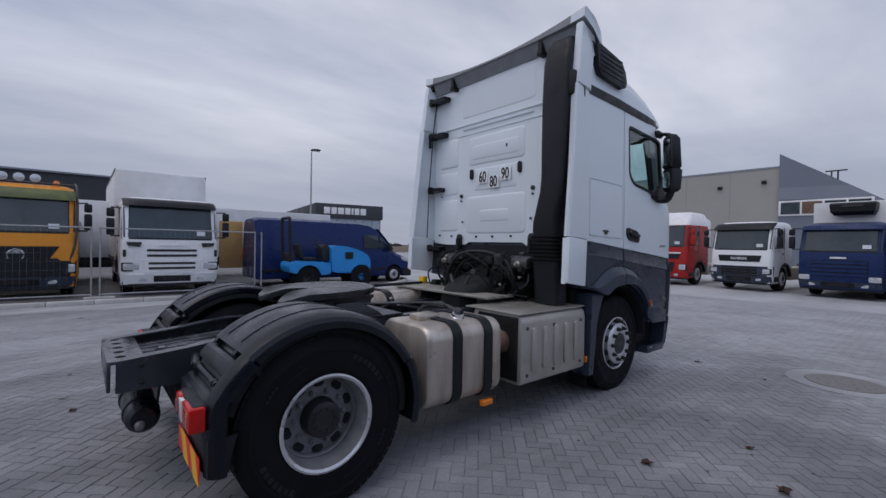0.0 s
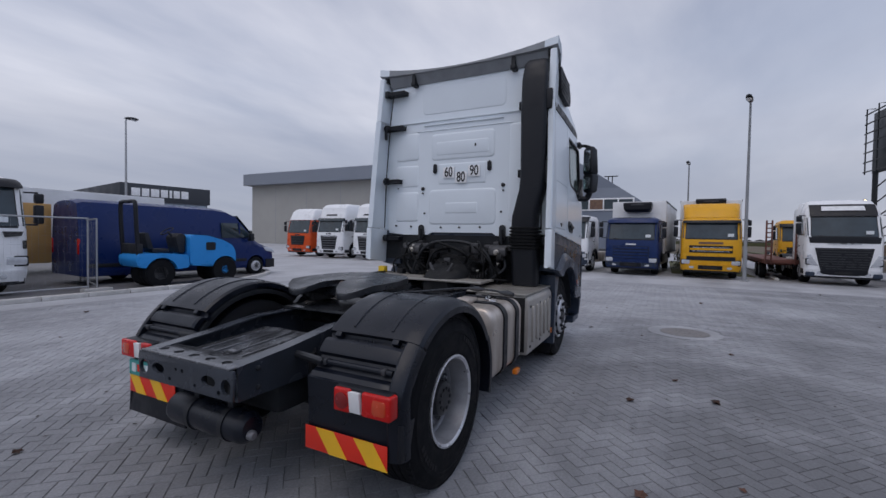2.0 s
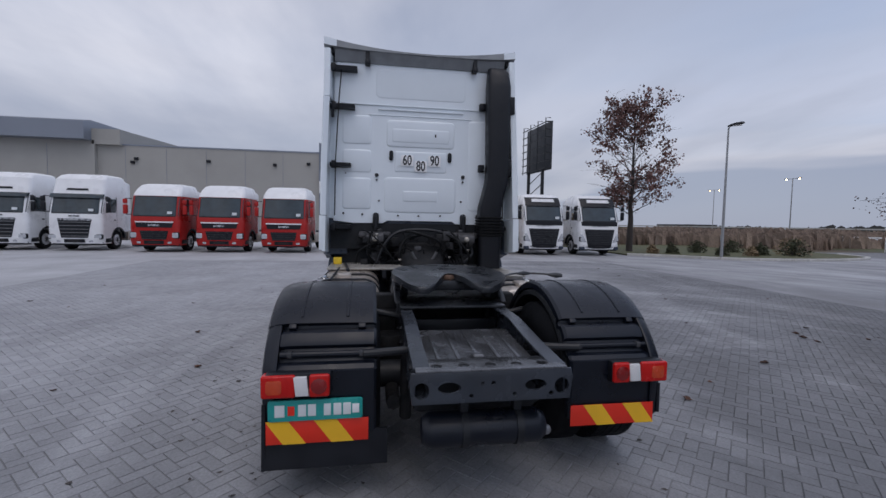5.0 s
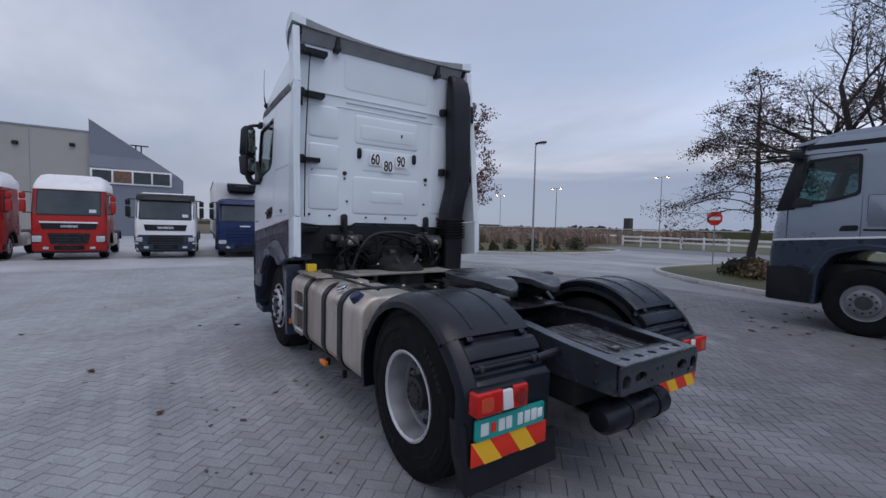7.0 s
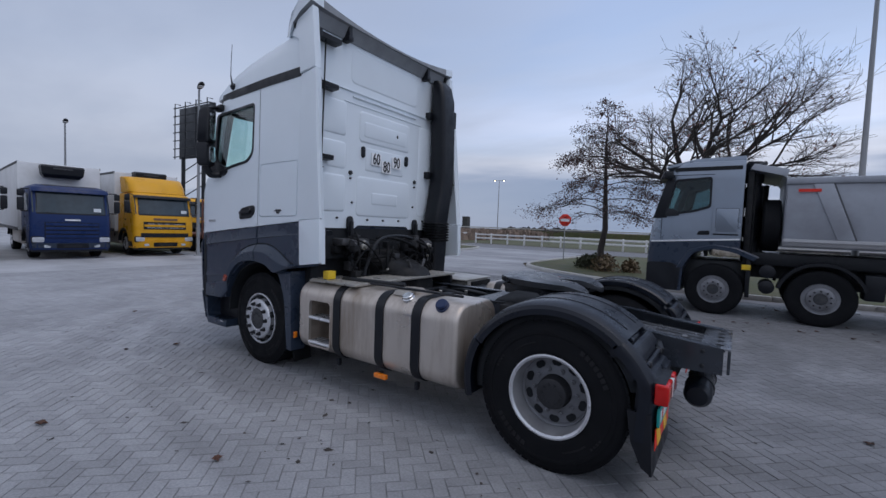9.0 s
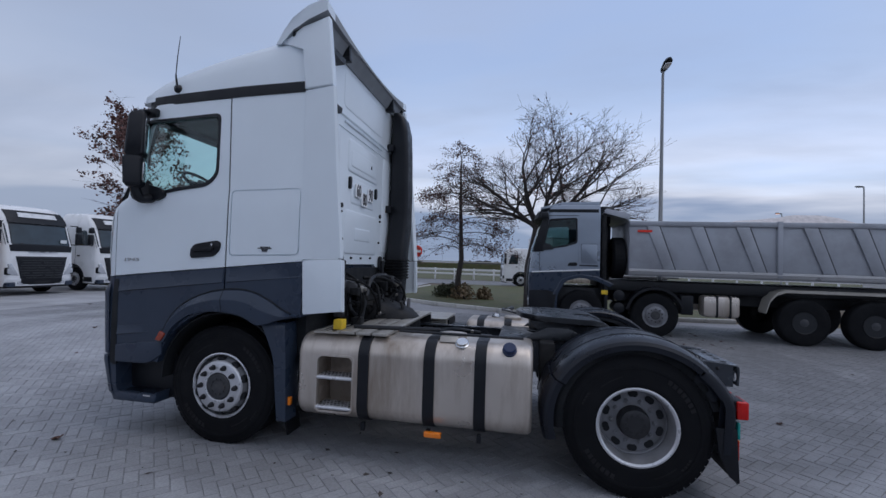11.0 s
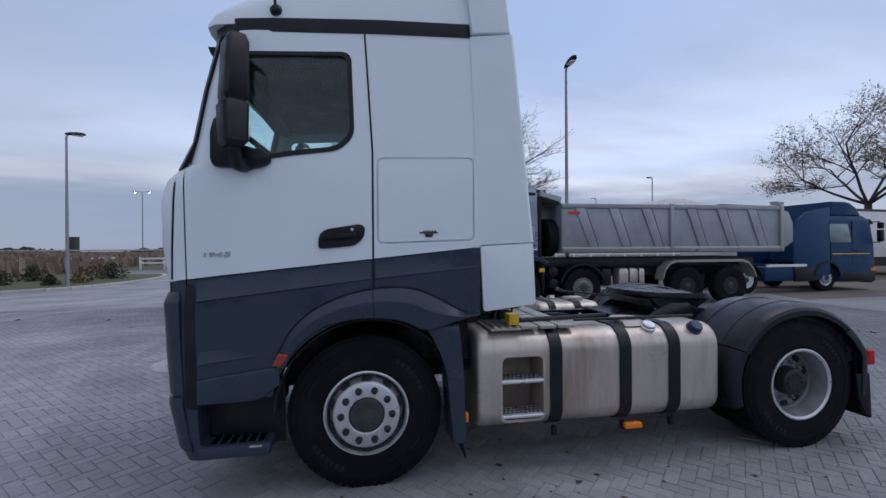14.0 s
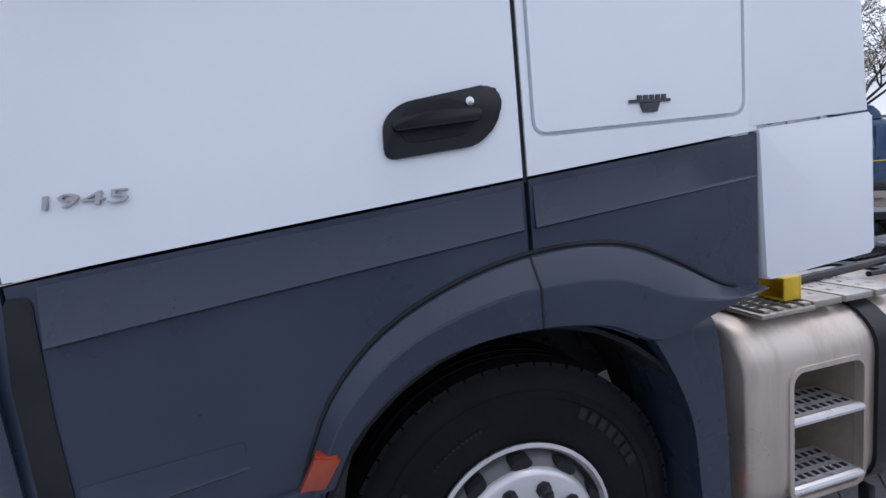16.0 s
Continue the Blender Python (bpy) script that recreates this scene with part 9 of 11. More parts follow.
for b2, up in ((shell2, True), (low2, False)):
    bmesh.ops.bisect_plane(b2, geom=list(b2.verts) + list(b2.edges) + list(b2.faces), plane_co=(0, 0, 1.555 + (0.003 if up else -0.003)), plane_no=(0.065, 0, 1), clear_inner=up, clear_outer=not up)
part("cab", shell2, P_SILVER, tip, "silver-grey day cab", 30)
part("lower_cladding", low2, GREYPLASTIC, tip, "dark grey lower cladding", 30)
for s in (1, -1):
    bm = bmesh.new()
    prism(bm, [(-1.84, 1.668), (-0.10, 1.555), (-0.10, 1.590), (-1.84, 1.703)], "y", s * 1.232, s * 1.25, 0.004)
    part("trim_strip", bm, WHITE2, tip, "pale trim strip")
    bm = bmesh.new()
    rows = []
    ro, ri = round_poly([(-0.33, 2.17), (-0.95, 2.27), (-1.27, 2.37), (-1.26, 3.06), (-0.53, 3.02)], 0.07), round_poly(TIP_WINDOW, 0.06)
    for ring, y in ((ro, 1.205), (ro, 1.243), (ri, 1.243), (ri, 1.19)):
        rows.append([bm.verts.new((q[0], s * (y - 0.035 * max(q[1] - 2.2, 0)), q[1])) for q in ring])
    for a, b in zip(rows, rows[1:]):
        for i in range(len(a)):
            bm.faces.new((a[i], a[(i + 1) % len(a)], b[(i + 1) % len(a)], b[i]))
    part("window_seal", bm, BLACKPLASTIC, tip)
    bm = bmesh.new()
    prism(bm, [(-0.10, 2.12), (-0.36, 3.04), (-0.52, 3.06), (-0.40, 2.12)], "y", s * 1.19, s * 1.232, 0.01)
    part("screen_pillar", bm, BLACKPLASTIC, tip)
    bm = bmesh.new()
    prism(bm, round_rect(-1.79, -1.365, 1.83, 2.36, 0.03), "y", s * 1.225, s * 1.238)
    part("locker_seam", bm, DARK, tip)
    bm = bmesh.new()
    prism(bm, round_rect(-1.783, -1.372, 1.838, 2.352, 0.03), "y", s * 1.225, s * 1.242, 0.003)
    part("locker_lid", bm, P_SILVER, tip)
    bm = bmesh.new()
    prism(bm, round_poly([(-0.33, 2.16), (-0.66, 2.19), (-0.60, 2.31), (-0.42, 2.36)], 0.03), "y", s * 1.22, s * 1.262, 0.006)
    part("window_corner_trim", bm, BLACKPLASTIC, tip)
    bm = bmesh.new()
    prism(bm, round_poly([(-1.02, 1.755), (-1.27, 1.765), (-1.27, 1.86), (-1.06, 1.85)], 0.03), "y", s * 1.232, s * 1.246, 0.004)
    part("handle_recess", bm, DARK, tip)
    bm = bmesh.new()
    box(bm, (-1.80, -1.33), (min(s * 1.232, s * 1.246), max(s * 1.232, s * 1.246)), (1.765, 1.80), 0.004)
    part("locker_handle", bm, DARK, tip)
for s in (1, -1):
    for x0, x1, z0, z1 in ((-1.3, -0.46, 3.105, 3.118), (-0.30, -0.288, 1.60, 2.16), (-1.80, -0.50, 3.20, 3.285)):
        bm = bmesh.new()
        ya = 1.236 - 0.045 * max((z0 + z1) / 2 - 2.2, 0) * (1 if z1 - z0 < 0.2 else 0.45)
        box(bm, (x0, x1), (min(s * (ya - 0.03), s * (ya + 0.006)), max(s * (ya - 0.03), s * (ya + 0.006))), (z0, z1))
        part("panel_seam", bm, DARK, tip)
    bm = bmesh.new()
    prism(bm, round_poly([(-0.03, 0.46), (-0.70, 0.46), (-0.74, 1.02), (-0.5, 1.10), (-0.03, 1.08)], 0.04), "y", s * 1.225, s * 1.255, 0.01)
    part("step_cover", bm, BLACKPLASTIC, tip)
bm = bmesh.new()
slab(bm, [(l0[0], l0[1], 0, l0[3]) for l0 in lv], 0.20, 1.12, 3.05, 3.24, 3, 0.22)
part("sun_visor", bm, BLACKPLASTIC, tip, "black sun visor")
bm = bmesh.new()
for z in (1.2, 1.75, 2.4, 2.95):
    lathe(bm, [(0.16, 0), (0.17, 0.02), (0.17, 0.44), (0.16, 0.46)], 18, pose(-2.02, 0.62, z))
tube(bm, [(-2.02, 0.62, 1.1), (-2.02, 0.62, 3.42)], 0.14, 14)
part("air_filter_tower", bm, BLACKPLASTIC, tip, "tall black air filter tower behind the cab")
bm = bmesh.new()
box(bm, (-2.02, -1.90), (-1.12, 1.12), (1.1, 3.15), 0.03)
rack = part("equipment_rack", bm, OILY, tip, "dark exhaust and air equipment behind the cab")
for k in range(6):
    bm = bmesh.new()
    box(bm, (-2.07, -2.0), (-1.0 + 0.36 * k, -0.84 + 0.36 * k), (1.15, 3.1 - 0.25 * (k % 2)), 0.02)
    part("rack_duct", bm, OILY, rack)
for z in (0.70, 1.03):
    bm = bmesh.new()
    tube(bm, [(-2.35, 0.55, z), (-2.35, 1.16, z), (-2.35, 1.19, z)], [0.14, 0.14, 0.06], 18)
    part("air_tank", bm, BLACKPLASTIC, tip, "small black air tank")
for s in (1, -1):
    bm = bmesh.new()
    prism(bm, round_poly(TIP_WINDOW, 0.06), "y", s * 1.192, s * 1.197)
    part("side_window", bm, TIPGLASS, tip).visible_shadow = False
    bm = bmesh.new()
    tube(bm, [(-0.42, s * 1.14, 3.12), (-0.40, s * 1.34, 3.12)], [0.05, 0.035], 8)
    box(bm, (-0.50, -0.30), (min(s * 1.30, s * 1.40), max(s * 1.30, s * 1.40)), (3.02, 3.18), 0.03)
    part("mirror_camera", bm, BLACKPLASTIC, tip, "small black camera arm under the roof edge")
    bm = bmesh.new()
    n_arc = 28

    def along(path, u):
        lengths = [math.dist(p, q) for p, q in zip(path, path[1:])]
        d = u * sum(lengths)
        for (p, q), l_ in zip(zip(path, path[1:]), lengths):
            if d <= l_ + 1e-9:
                return p[0] + (q[0] - p[0]) * d / l_, p[1] + (q[1] - p[1]) * d / l_
            d -= l_
        return path[-1]
    loft(bm, [[(p[0], s * 1.08, p[1]), (p[0], s * 1.268, p[1]), (q[0] * 0.75 + p[0] * 0.25, s * 1.275, q[1] * 0.75 + p[1] * 0.25), (q[0], s * 1.245, q[1]), (q[0], s * 1.08, q[1])]
              for p, q in ((along([(x, z) for x, z in TIP_ARCH[1:6]], k / n_arc), along([(-0.64, 0.98), (-0.88, 1.42), (-1.34, 1.56), (-1.78, 1.51), (-2.2, 1.33)], k / n_arc)) for k in range(n_arc + 1))])
    part("wheel_arch_flare", bm, GREYPLASTIC, tip)
bm = bmesh.new()
slab(bm, [(l0[0], l0[1], 0, l0[3]) for l0 in lv], 0.014, 1.1, 2.12, 3.05, 5, 0.006)
part("windscreen", bm, SCREEN, tip).visible_shadow = False
bm = bmesh.new()
box(bm, (-0.95, -0.4), (-1.0, 1.0), (1.5, 2.15), 0.08)
for y in (-0.55, 0.55):
    box(bm, (-1.6, -1.45), (y - 0.25, y + 0.25), (1.6, 2.75), 0.06)
part("cab_interior", bm, INTERIOR, tip)
bm = bmesh.new()
prism(bm, [(-0.30, 3.30), (-0.30, 3.36), (-0.9, 3.50), (-1.85, 3.52), (-1.85, 3.42), (-0.9, 3.40)], "y", -1.0, 1.0, 0.01)
part("roof_cap", bm, P_SILVER, tip)
bm = bmesh.new()
slab(bm, [(l0[0], l0[1], 0, l0[3]) for l0 in lv], 0.02, 0.85, 0.9, 1.95, 4, 0.03)
part("grille", bm, BLACKPLASTIC, tip)
for s in (1, -1):
    bm = bmesh.new()
    prism(bm, round_rect(min(s * 0.75, s * 1.1), max(s * 0.75, s * 1.1), 0.65, 0.85, 0.04), "x", -0.14, 0.0, 0.01)
    part("headlamp", bm, LAMPGLASS, tip, "headlamp")
bm = bmesh.new()
for z in (0.72, 0.8):
    box(bm, (-0.14, -0.08), (1.2, 1.252), (z - 0.02, z + 0.02))
part("marker", bm, CLEAR, tip)
# chassis, wheels
bm = bmesh.new()
for s in (1, -1):
    box(bm, (-9.3, -0.5), (s * 0.42 - 0.06, s * 0.42 + 0.06), (0.85, 1.15))
box(bm, (-9.1, -2.0), (-0.9, 0.9), (1.15, 1.42), 0.03)
box(bm, (-2.0, -0.4), (-0.9, 0.9), (0.5, 1.2), 0.05)
part("chassis", bm, CHASSIS, tip)
for i, x in enumerate((-1.40, -3.22, -6.56, -8.02)):
    for s in (1, -1):
        far_wheel(tip, x, s * 1.2, 0.56, s, 0.565, 0.32, rim=DISCGREY if i < 2 else CHASSIS, dish=0 if i < 2 else 0.12, n=40, ratio=0.53 if i < 2 else 0.46, hole=1.4)
for s in (1, -1):
    bm = bmesh.new()
    rings = []
    for k in range(15):
        g = radians(12 + 150 * k / 14)
        rings.append([(-3.22 + r * math.cos(g), s * y, 0.56 + r * math.sin(g)) for r, y in ((0.66, 0.8), (0.66, 1.24), (0.72, 1.24), (0.72, 0.8))])
    loft(bm, rings)
    part("fender", bm, BLACKPLASTIC, tip)
    bm = bmesh.new()
    path = [(-5.72, 0.75), (-5.80, 1.02), (-5.95, 1.2), (-6.15, 1.27), (-7.3, 1.27), (-8.4, 1.27), (-8.6, 1.2), (-8.78, 1.0), (-8.88, 0.78)]
    rings = [[(x, s * 0.85, z), (x, s * 1.25, z), (x * 0.998 - 0.012, s * 1.25, z + 0.07), (x, s * 0.85, z + 0.07)] for x, z in path]
    loft(bm, rings)
    part("rear_fender", bm, mat("pale_fender", (0.42, 0.40, 0.36), 0.55, 0.2, 0.1, 3, dirt=(0.2, 0.18, 0.15), dirt_amt=0.5), tip, "long pale metal rear fender")
    bm = bmesh.new()
    box(bm, (-5.2, -4.35), (min(s * 0.75, s * 1.18), max(s * 0.75, s * 1.18)), (0.58, 1.12), 0.09)
    ft = part("fuel_tank", bm, ALU, tip, "aluminium fuel tank")
    for x in (-5.0, -4.7):
        bm = bmesh.new()
        box(bm, (x, x + 0.07), (min(s * 0.74, s * 1.192), max(s * 0.74, s * 1.192)), (0.57, 1.13), 0.09)
        part("tank_band", bm, BLACKPLASTIC, ft)
    bm = bmesh.new()
    box(bm, (-4.15, -3.85), (min(s * 0.7, s * 1.12), max(s * 0.7, s * 1.12)), (0.6, 1.1), 0.04)
    part("battery_box", bm, BLACKPLASTIC, tip)
    bm = bmesh.new()
    box(bm, (-2.06, -1.98), (min(s * 0.9, s * 1.20), max(s * 0.9, s * 1.20)), (0.45, 1.3), 0.01)
    part("mud_flap", bm, BLACKPLASTIC, tip)
    bm = bmesh.new()
    box(bm, (-2.06, -1.90), (min(s * 1.2, s * 1.225), max(s * 1.2, s * 1.225)), (1.04, 1.15), 0.005)
    part("yellow_plate", bm, YELLOW, tip)
RAILSTEEL = mat("worn_rail_steel", (0.42, 0.42, 0.43), 0.4, 0.5, 0.15, 3, dirt=(0.2, 0.19, 0.18), dirt_scale=3, dirt_amt=0.5)
# darker steel colour for strips that stand for the ribs' shadow
RIBDARK = mat("rib_shadow_steel", (0.10, 0.105, 0.115), 0.55, 0.3, 0.1, 3)
# tipping body
body = new("tipping_body"); body.parent = tip
body["label"] = "grey steel tipping body with slanted ribs"
bx0, bx1, bz0, bz1 = -9.78, -2.55, 1.62, 2.95
for s in (1, -1):
    bm = bmesh.new()
    box(bm, (bx0, bx1), (min(s * 1.20, s * 1.23), max(s * 1.20, s * 1.23)), (bz0, bz1), 0.006)
    part("side_wall", bm, BODYGREY, body)
    bm = bmesh.new()
    box(bm, (bx0, bx1), (min(s * 1.19, s * 1.28), max(s * 1.19, s * 1.28)), (bz1 - 0.10, bz1 + 0.03), 0.02)
    part("top_rail", bm, BODYGREY, body)
    bm = bmesh.new()
    box(bm, (bx0, bx1), (min(s * 1.19, s * 1.285), max(s * 1.19, s * 1.285)), (bz0 - 0.03, bz0 + 0.12), 0.02)
    part("bottom_rail", bm, RAILSTEEL, body)
    bm = bmesh.new()
    box(bm, (bx0, bx1), (min(s * 1.26, s * 1.31), max(s * 1.26, s * 1.31)), (bz0 + 0.05, bz0 + 0.075), 0.005)
    part("rail_lip", bm, RAILSTEEL, body)
    bm = bmesh.new()
    box(bm, (bx0 - 0.02, bx0 + 0.10), (min(s * 1.2, s * 1.30), max(s * 1.2, s * 1.30)), (bz0 - 0.05, bz1 + 0.04), 0.012)
    part("tail_post", bm, RAILSTEEL, body)
    for k, x in enumerate((-3.27, -4.30, -5.33, -5.99, -6.79, -7.80, -8.85)):
        bm = bmesh.new()
        if k == 3:
            box(bm, (x - 0.055, x + 0.055), (min(s * 1.2, s * 1.30), max(s * 1.2, s * 1.30)), (bz0, bz1 + 0.05), 0.012)
            part("post", bm, BODYGREY, body)
            continue
        prism(bm, [(x + 0.30, bz1 - 0.10), (x, bz1 - 0.10), (x - 0.38, bz0 + 0.12), (x - 0.12, bz0 + 0.12)], "y", s * 1.225, s * 1.272, 0.012)
        rib = part("slanted_rib", bm, BODYGREY, body)
        # dark strip along the rib's rear edge: its shadow, painted on
        bm = bmesh.new()
        prism(bm, [(x + 0.015, bz1 - 0.10), (x - 0.03, bz1 - 0.10), (x - 0.41, bz0 + 0.12), (x - 0.365, bz0 + 0.12)], "y", s * 1.225, s * 1.262)
        part("rib_flange", bm, RIBDARK, rib)
bm = bmesh.new()
box(bm, (bx1 - 0.04, bx1), (-1.23, 1.23), (bz0, bz1 + 0.05), 0.006)
box(bm, (bx0, bx0 + 0.05), (-1.23, 1.23), (bz0, bz1), 0.006)
box(bm, (bx0, bx1), (-1.2, 1.2), (bz0 - 0.06, bz0), 0.006)
part("end_wall", bm, BODYGREY, body)
bm = bmesh.new()
prism(bm, [(bx1 + 0.0, bz1 + 0.02), (bx1 + 0.05, bz1 + 0.10), (bx1 + 0.62, bz1 + 0.24), (bx1 + 0.55, bz1 + 0.36), (bx1 - 0.05, bz1 + 0.22)], "y", -1.2, 1.2, 0.01)
part("cab_shield", bm, BODYGREY, body)
bm = bmesh.new()
prism(bm, [(bx0 - 0.02, bz1), (bx0 + 0.1, bz1), (bx0 + 0.22, bz1 + 0.16), (bx0 - 0.08, bz1 + 0.14)], "y", 1.0, 1.26, 0.01)
prism(bm, [(bx0 - 0.42, bz0 + 0.25), (bx0 - 0.02, bz0), (bx0, bz1 - 0.1), (bx0 - 0.25, bz1 - 0.15), (bx0 - 0.42, bz1 - 0.5)], "y", 1.15, 1.22, 0.01)
part("tailgate_ear", bm, BODYGREY, body)
bm = bmesh.new()
rings = []
for k in range(41):
    x = bx0 + 0.1 + (bx1 - bx0 - 0.2) * k / 40
    hump = 0.52 * math.exp(-((x + 7.6) / 1.7) ** 2) + 0.18 * math.exp(-((x + 5.6) / 0.9) ** 2) + 0.10 * math.exp(-((x + 3.9) / 0.8) ** 2)
    ys = [-1.18 + 2.36 * i / 18 for i in range(19)]
    top = [(x, y, bz1 - 0.10 + hump * math.exp(-((y + 0.55) / 0.5) ** 2) + 0.05 * noise.noise(Vector((x * 2.5, y * 3.0, 0)))) for y in ys]
    rings.append(top + [(x, 1.18, bz1 - 0.5), (x, -1.18, bz1 - 0.5)])
loft(bm, rings)
part("gravel_load", bm, mat("gravel_load", (0.58, 0.55, 0.545), 0.95, 0, 0.15, 10, 0.5, 40), body, "heaped load of pale gravel")
bm = bmesh.new()
box(bm, (bx1 - 0.55, bx1 - 0.20), (1.279, 1.285), (bz1 - 0.26, bz1 - 0.20))
part("name_bar", bm, BOARDRED, body)
# spare wheel and ram behind the cab
far_wheel(tip, 0, 0, 0, 1, 0.56, 0.32, m=pose(-2.52, 0.64, 2.02, 0, -90, 0), rim=RIMDARK, ratio=0.5)
bm = bmesh.new()
for y in (-0.5, 0.5):
    box(bm, (-2.1, -1.95), (y - 0.06, y + 0.06), (1.1, 3.1), 0.01)
tube(bm, [(-2.15, 0, 1.1), (-2.2, 0, 2.95)], 0.11, 12)
tube(bm, [(-1.98, 1.05, 1.2), (-1.98, 1.05, 3.25), (-2.2, 0.9, 3.35)], 0.05, 8)
part("tipping_ram", bm, CHASSIS, tip)

# ---- blue curtain truck behind the tipper, pale trailer behind that ----
blue = lorry("parked_tractor", "petrol blue tractor with a roof fairing, parked behind the tipper", pose(-15.85, -10.5, 0, 0, 0, 182), P_BLUE2, "", H=2.95, L=2.25, glass_top=2.66, belt=1.76, roof="low", wheels_at=(-2.4, -6.0), tail=-6.8, rake=0.16, skirt=P_BLUE2, visor=BLACKPLASTIC, fairing=(2.92, 3.42, P_BLUE2), grille=(0.8, 0.8, 1.4), slat_mat=SLAT, win=(-1.22, -2.30))
PALESIDE = mat("pale_side_glass", (0.20, 0.27, 0.28), 0.1, 0, 0.2, 2, spec=0.6)
for ob in blue.children:
    if ob.name.split(".")[0] == "side_window":
        ob.data.materials[0] = PALESIDE
for s in (1, -1):
    bm = bmesh.new()
    prism(bm, round_poly([(-2.3, 0.6), (-3.95, 0.6), (-4.0, 2.1), (-3.85, 2.7), (-3.4, 3.0), (-2.3, 3.2)], 0.06), "y", s * 1.16, s * 1.22, 0.01)
    part("side_fairing", bm, P_BLUE2, blue, "blue side fairing behind the cab")
    bm = bmesh.new()
    box(bm, (-5.2, -3.4), (min(s * 1.16, s * 1.23), max(s * 1.16, s * 1.23)), (0.95, 1.05), 0.01)
    part("side_rail", bm, WHITE2, blue)
    bm = bmesh.new()
    box(bm, (-2.2, -0.35), (min(s * 1.2, s * 1.238), max(s * 1.2, s * 1.238)), (1.40, 1.435))
    part("trim_stripe", bm, YELLOW, blue, "thin ochre stripe")
    bm = bmesh.new()
    box(bm, (-0.32, -0.06), (min(s * 1.2, s * 1.25), max(s * 1.2, s * 1.25)), (0.74, 0.86), 0.01)
    part("indicator", bm, ORANGE, blue)
    bm = bmesh.new()
    box(bm, (-1.75, -0.1), (min(s * 1.19, s * 1.238), max(s * 1.19, s * 1.238)), (0.34, 0.72), 0.02)
    part("lower_skirt", bm, BLACKPLASTIC, blue)
    bm = bmesh.new()
    box(bm, (-3.95, -3.05), (min(s * 1.14, s * 1.226), max(s * 1.14, s * 1.226)), (0.40, 0.92), 0.02)
    part("lower_skirt", bm, BLACKPLASTIC, blue)
    bm = bmesh.new()
    box(bm, (-2.28, -0.12), (min(s * 1.225, s * 1.236), max(s * 1.225, s * 1.236)), (1.10, 1.13), 0.003)
    part("trim_line", bm, SLAT, blue)
tr = thing("box_trailer", "long white box trailer with a dark roof edge", "trailer", pose(-23, -17.0, 0, 0, 0, 8))
bm = bmesh.new(); box(bm, (-9, 9.5), (-1.25, 1.25), (1.05, 3.75), 0.03); part("trailer_body", bm, BOXWHITE, tr)
bm = bmesh.new(); box(bm, (-9.02, 9.52), (-1.27, 1.27), (3.72, 3.86), 0.02); part("roof_edge", bm, INK, tr)
bm = bmesh.new(); box(bm, (-9, 9.4), (-1.0, 1.0), (0.5, 1.05)); part("trailer_frame", bm, CHASSIS, tr)
for x in (-6.0, -4.7, 5.5):
    far_wheel(tr, x, 1.2, 0.5, 1, 0.5)
lorry("box_truck", "white box truck far behind the tree", pose(2.8, -30.5, 0, 0, 0, 8), WHITE2, "", H=3.0, L=2.0, roof="low", glass_top=2.6, belt=1.65, cargo=(-13.5, -2.3, 1.0, 3.9), wheels_at=(-1.4, -9.5), tail=-13)

# ---- blue van ----
van = thing("delivery_van", "dark blue long-wheelbase delivery van with a high roof", "van", pose(10.5, 13.15, 0, 0, 0, -3))
vl = []
for x, zt, wd, zb in ((0.02, 0.85, 0.72, 0.35), (-0.08, 1.0, 0.88, 0.30), (-0.3, 1.12, 0.96, 0.28), (-0.75, 1.28, 1.0, 0.28), (-0.95, 1.42, 1.01, 0.28), (-1.3, 1.85, 1.01, 0.28), (-1.75, 2.35, 1.01, 0.28), (-2.15, 2.52, 1.01, 0.28), (-2.6, 2.57, 1.01, 0.28), (-4.5, 2.58, 1.01, 0.28), (-6.6, 2.58, 1.01, 0.28), (-6.75, 2.52, 0.99, 0.32)):
    d = zt - zb
    half = [(wd - 0.04, zb), (wd, zb + 0.1), (wd, zb + min(d * 0.5, 0.9)), (wd - 0.03 - 0.1 * max(d - 1.2, 0), zb + d * 0.82), (wd - 0.14 - 0.07 * max(d - 1.2, 0), zb + d * 0.96), (wd * 0.5, zt), (0, zt + 0.02)]
    vl.append([(x, y, z) for y, z in half] + [(x, -y, z) for y, z in half[-2::-1]])
bm = bmesh.new()
loft(bm, vl)
cutters = []
for x in (-0.95, -5.0):
    a = bmesh.new(); lathe(a, [(0.42, -1.5), (0.42, 1.5)], 28, pose(x, 0, 0.36, 90, 0, 0)); cutters.append(a)
for x in (-2.55, -4.1):
    for s in (1, -1):
        cutters.append(box(bmesh.new(), (x, x + 0.012), (min(s * 0.985, s * 1.2), max(s * 0.985, s * 1.2)), (0.4, 1.6)))
part("van_body", carve(bm, cutters), P_VAN, van, "", 30)
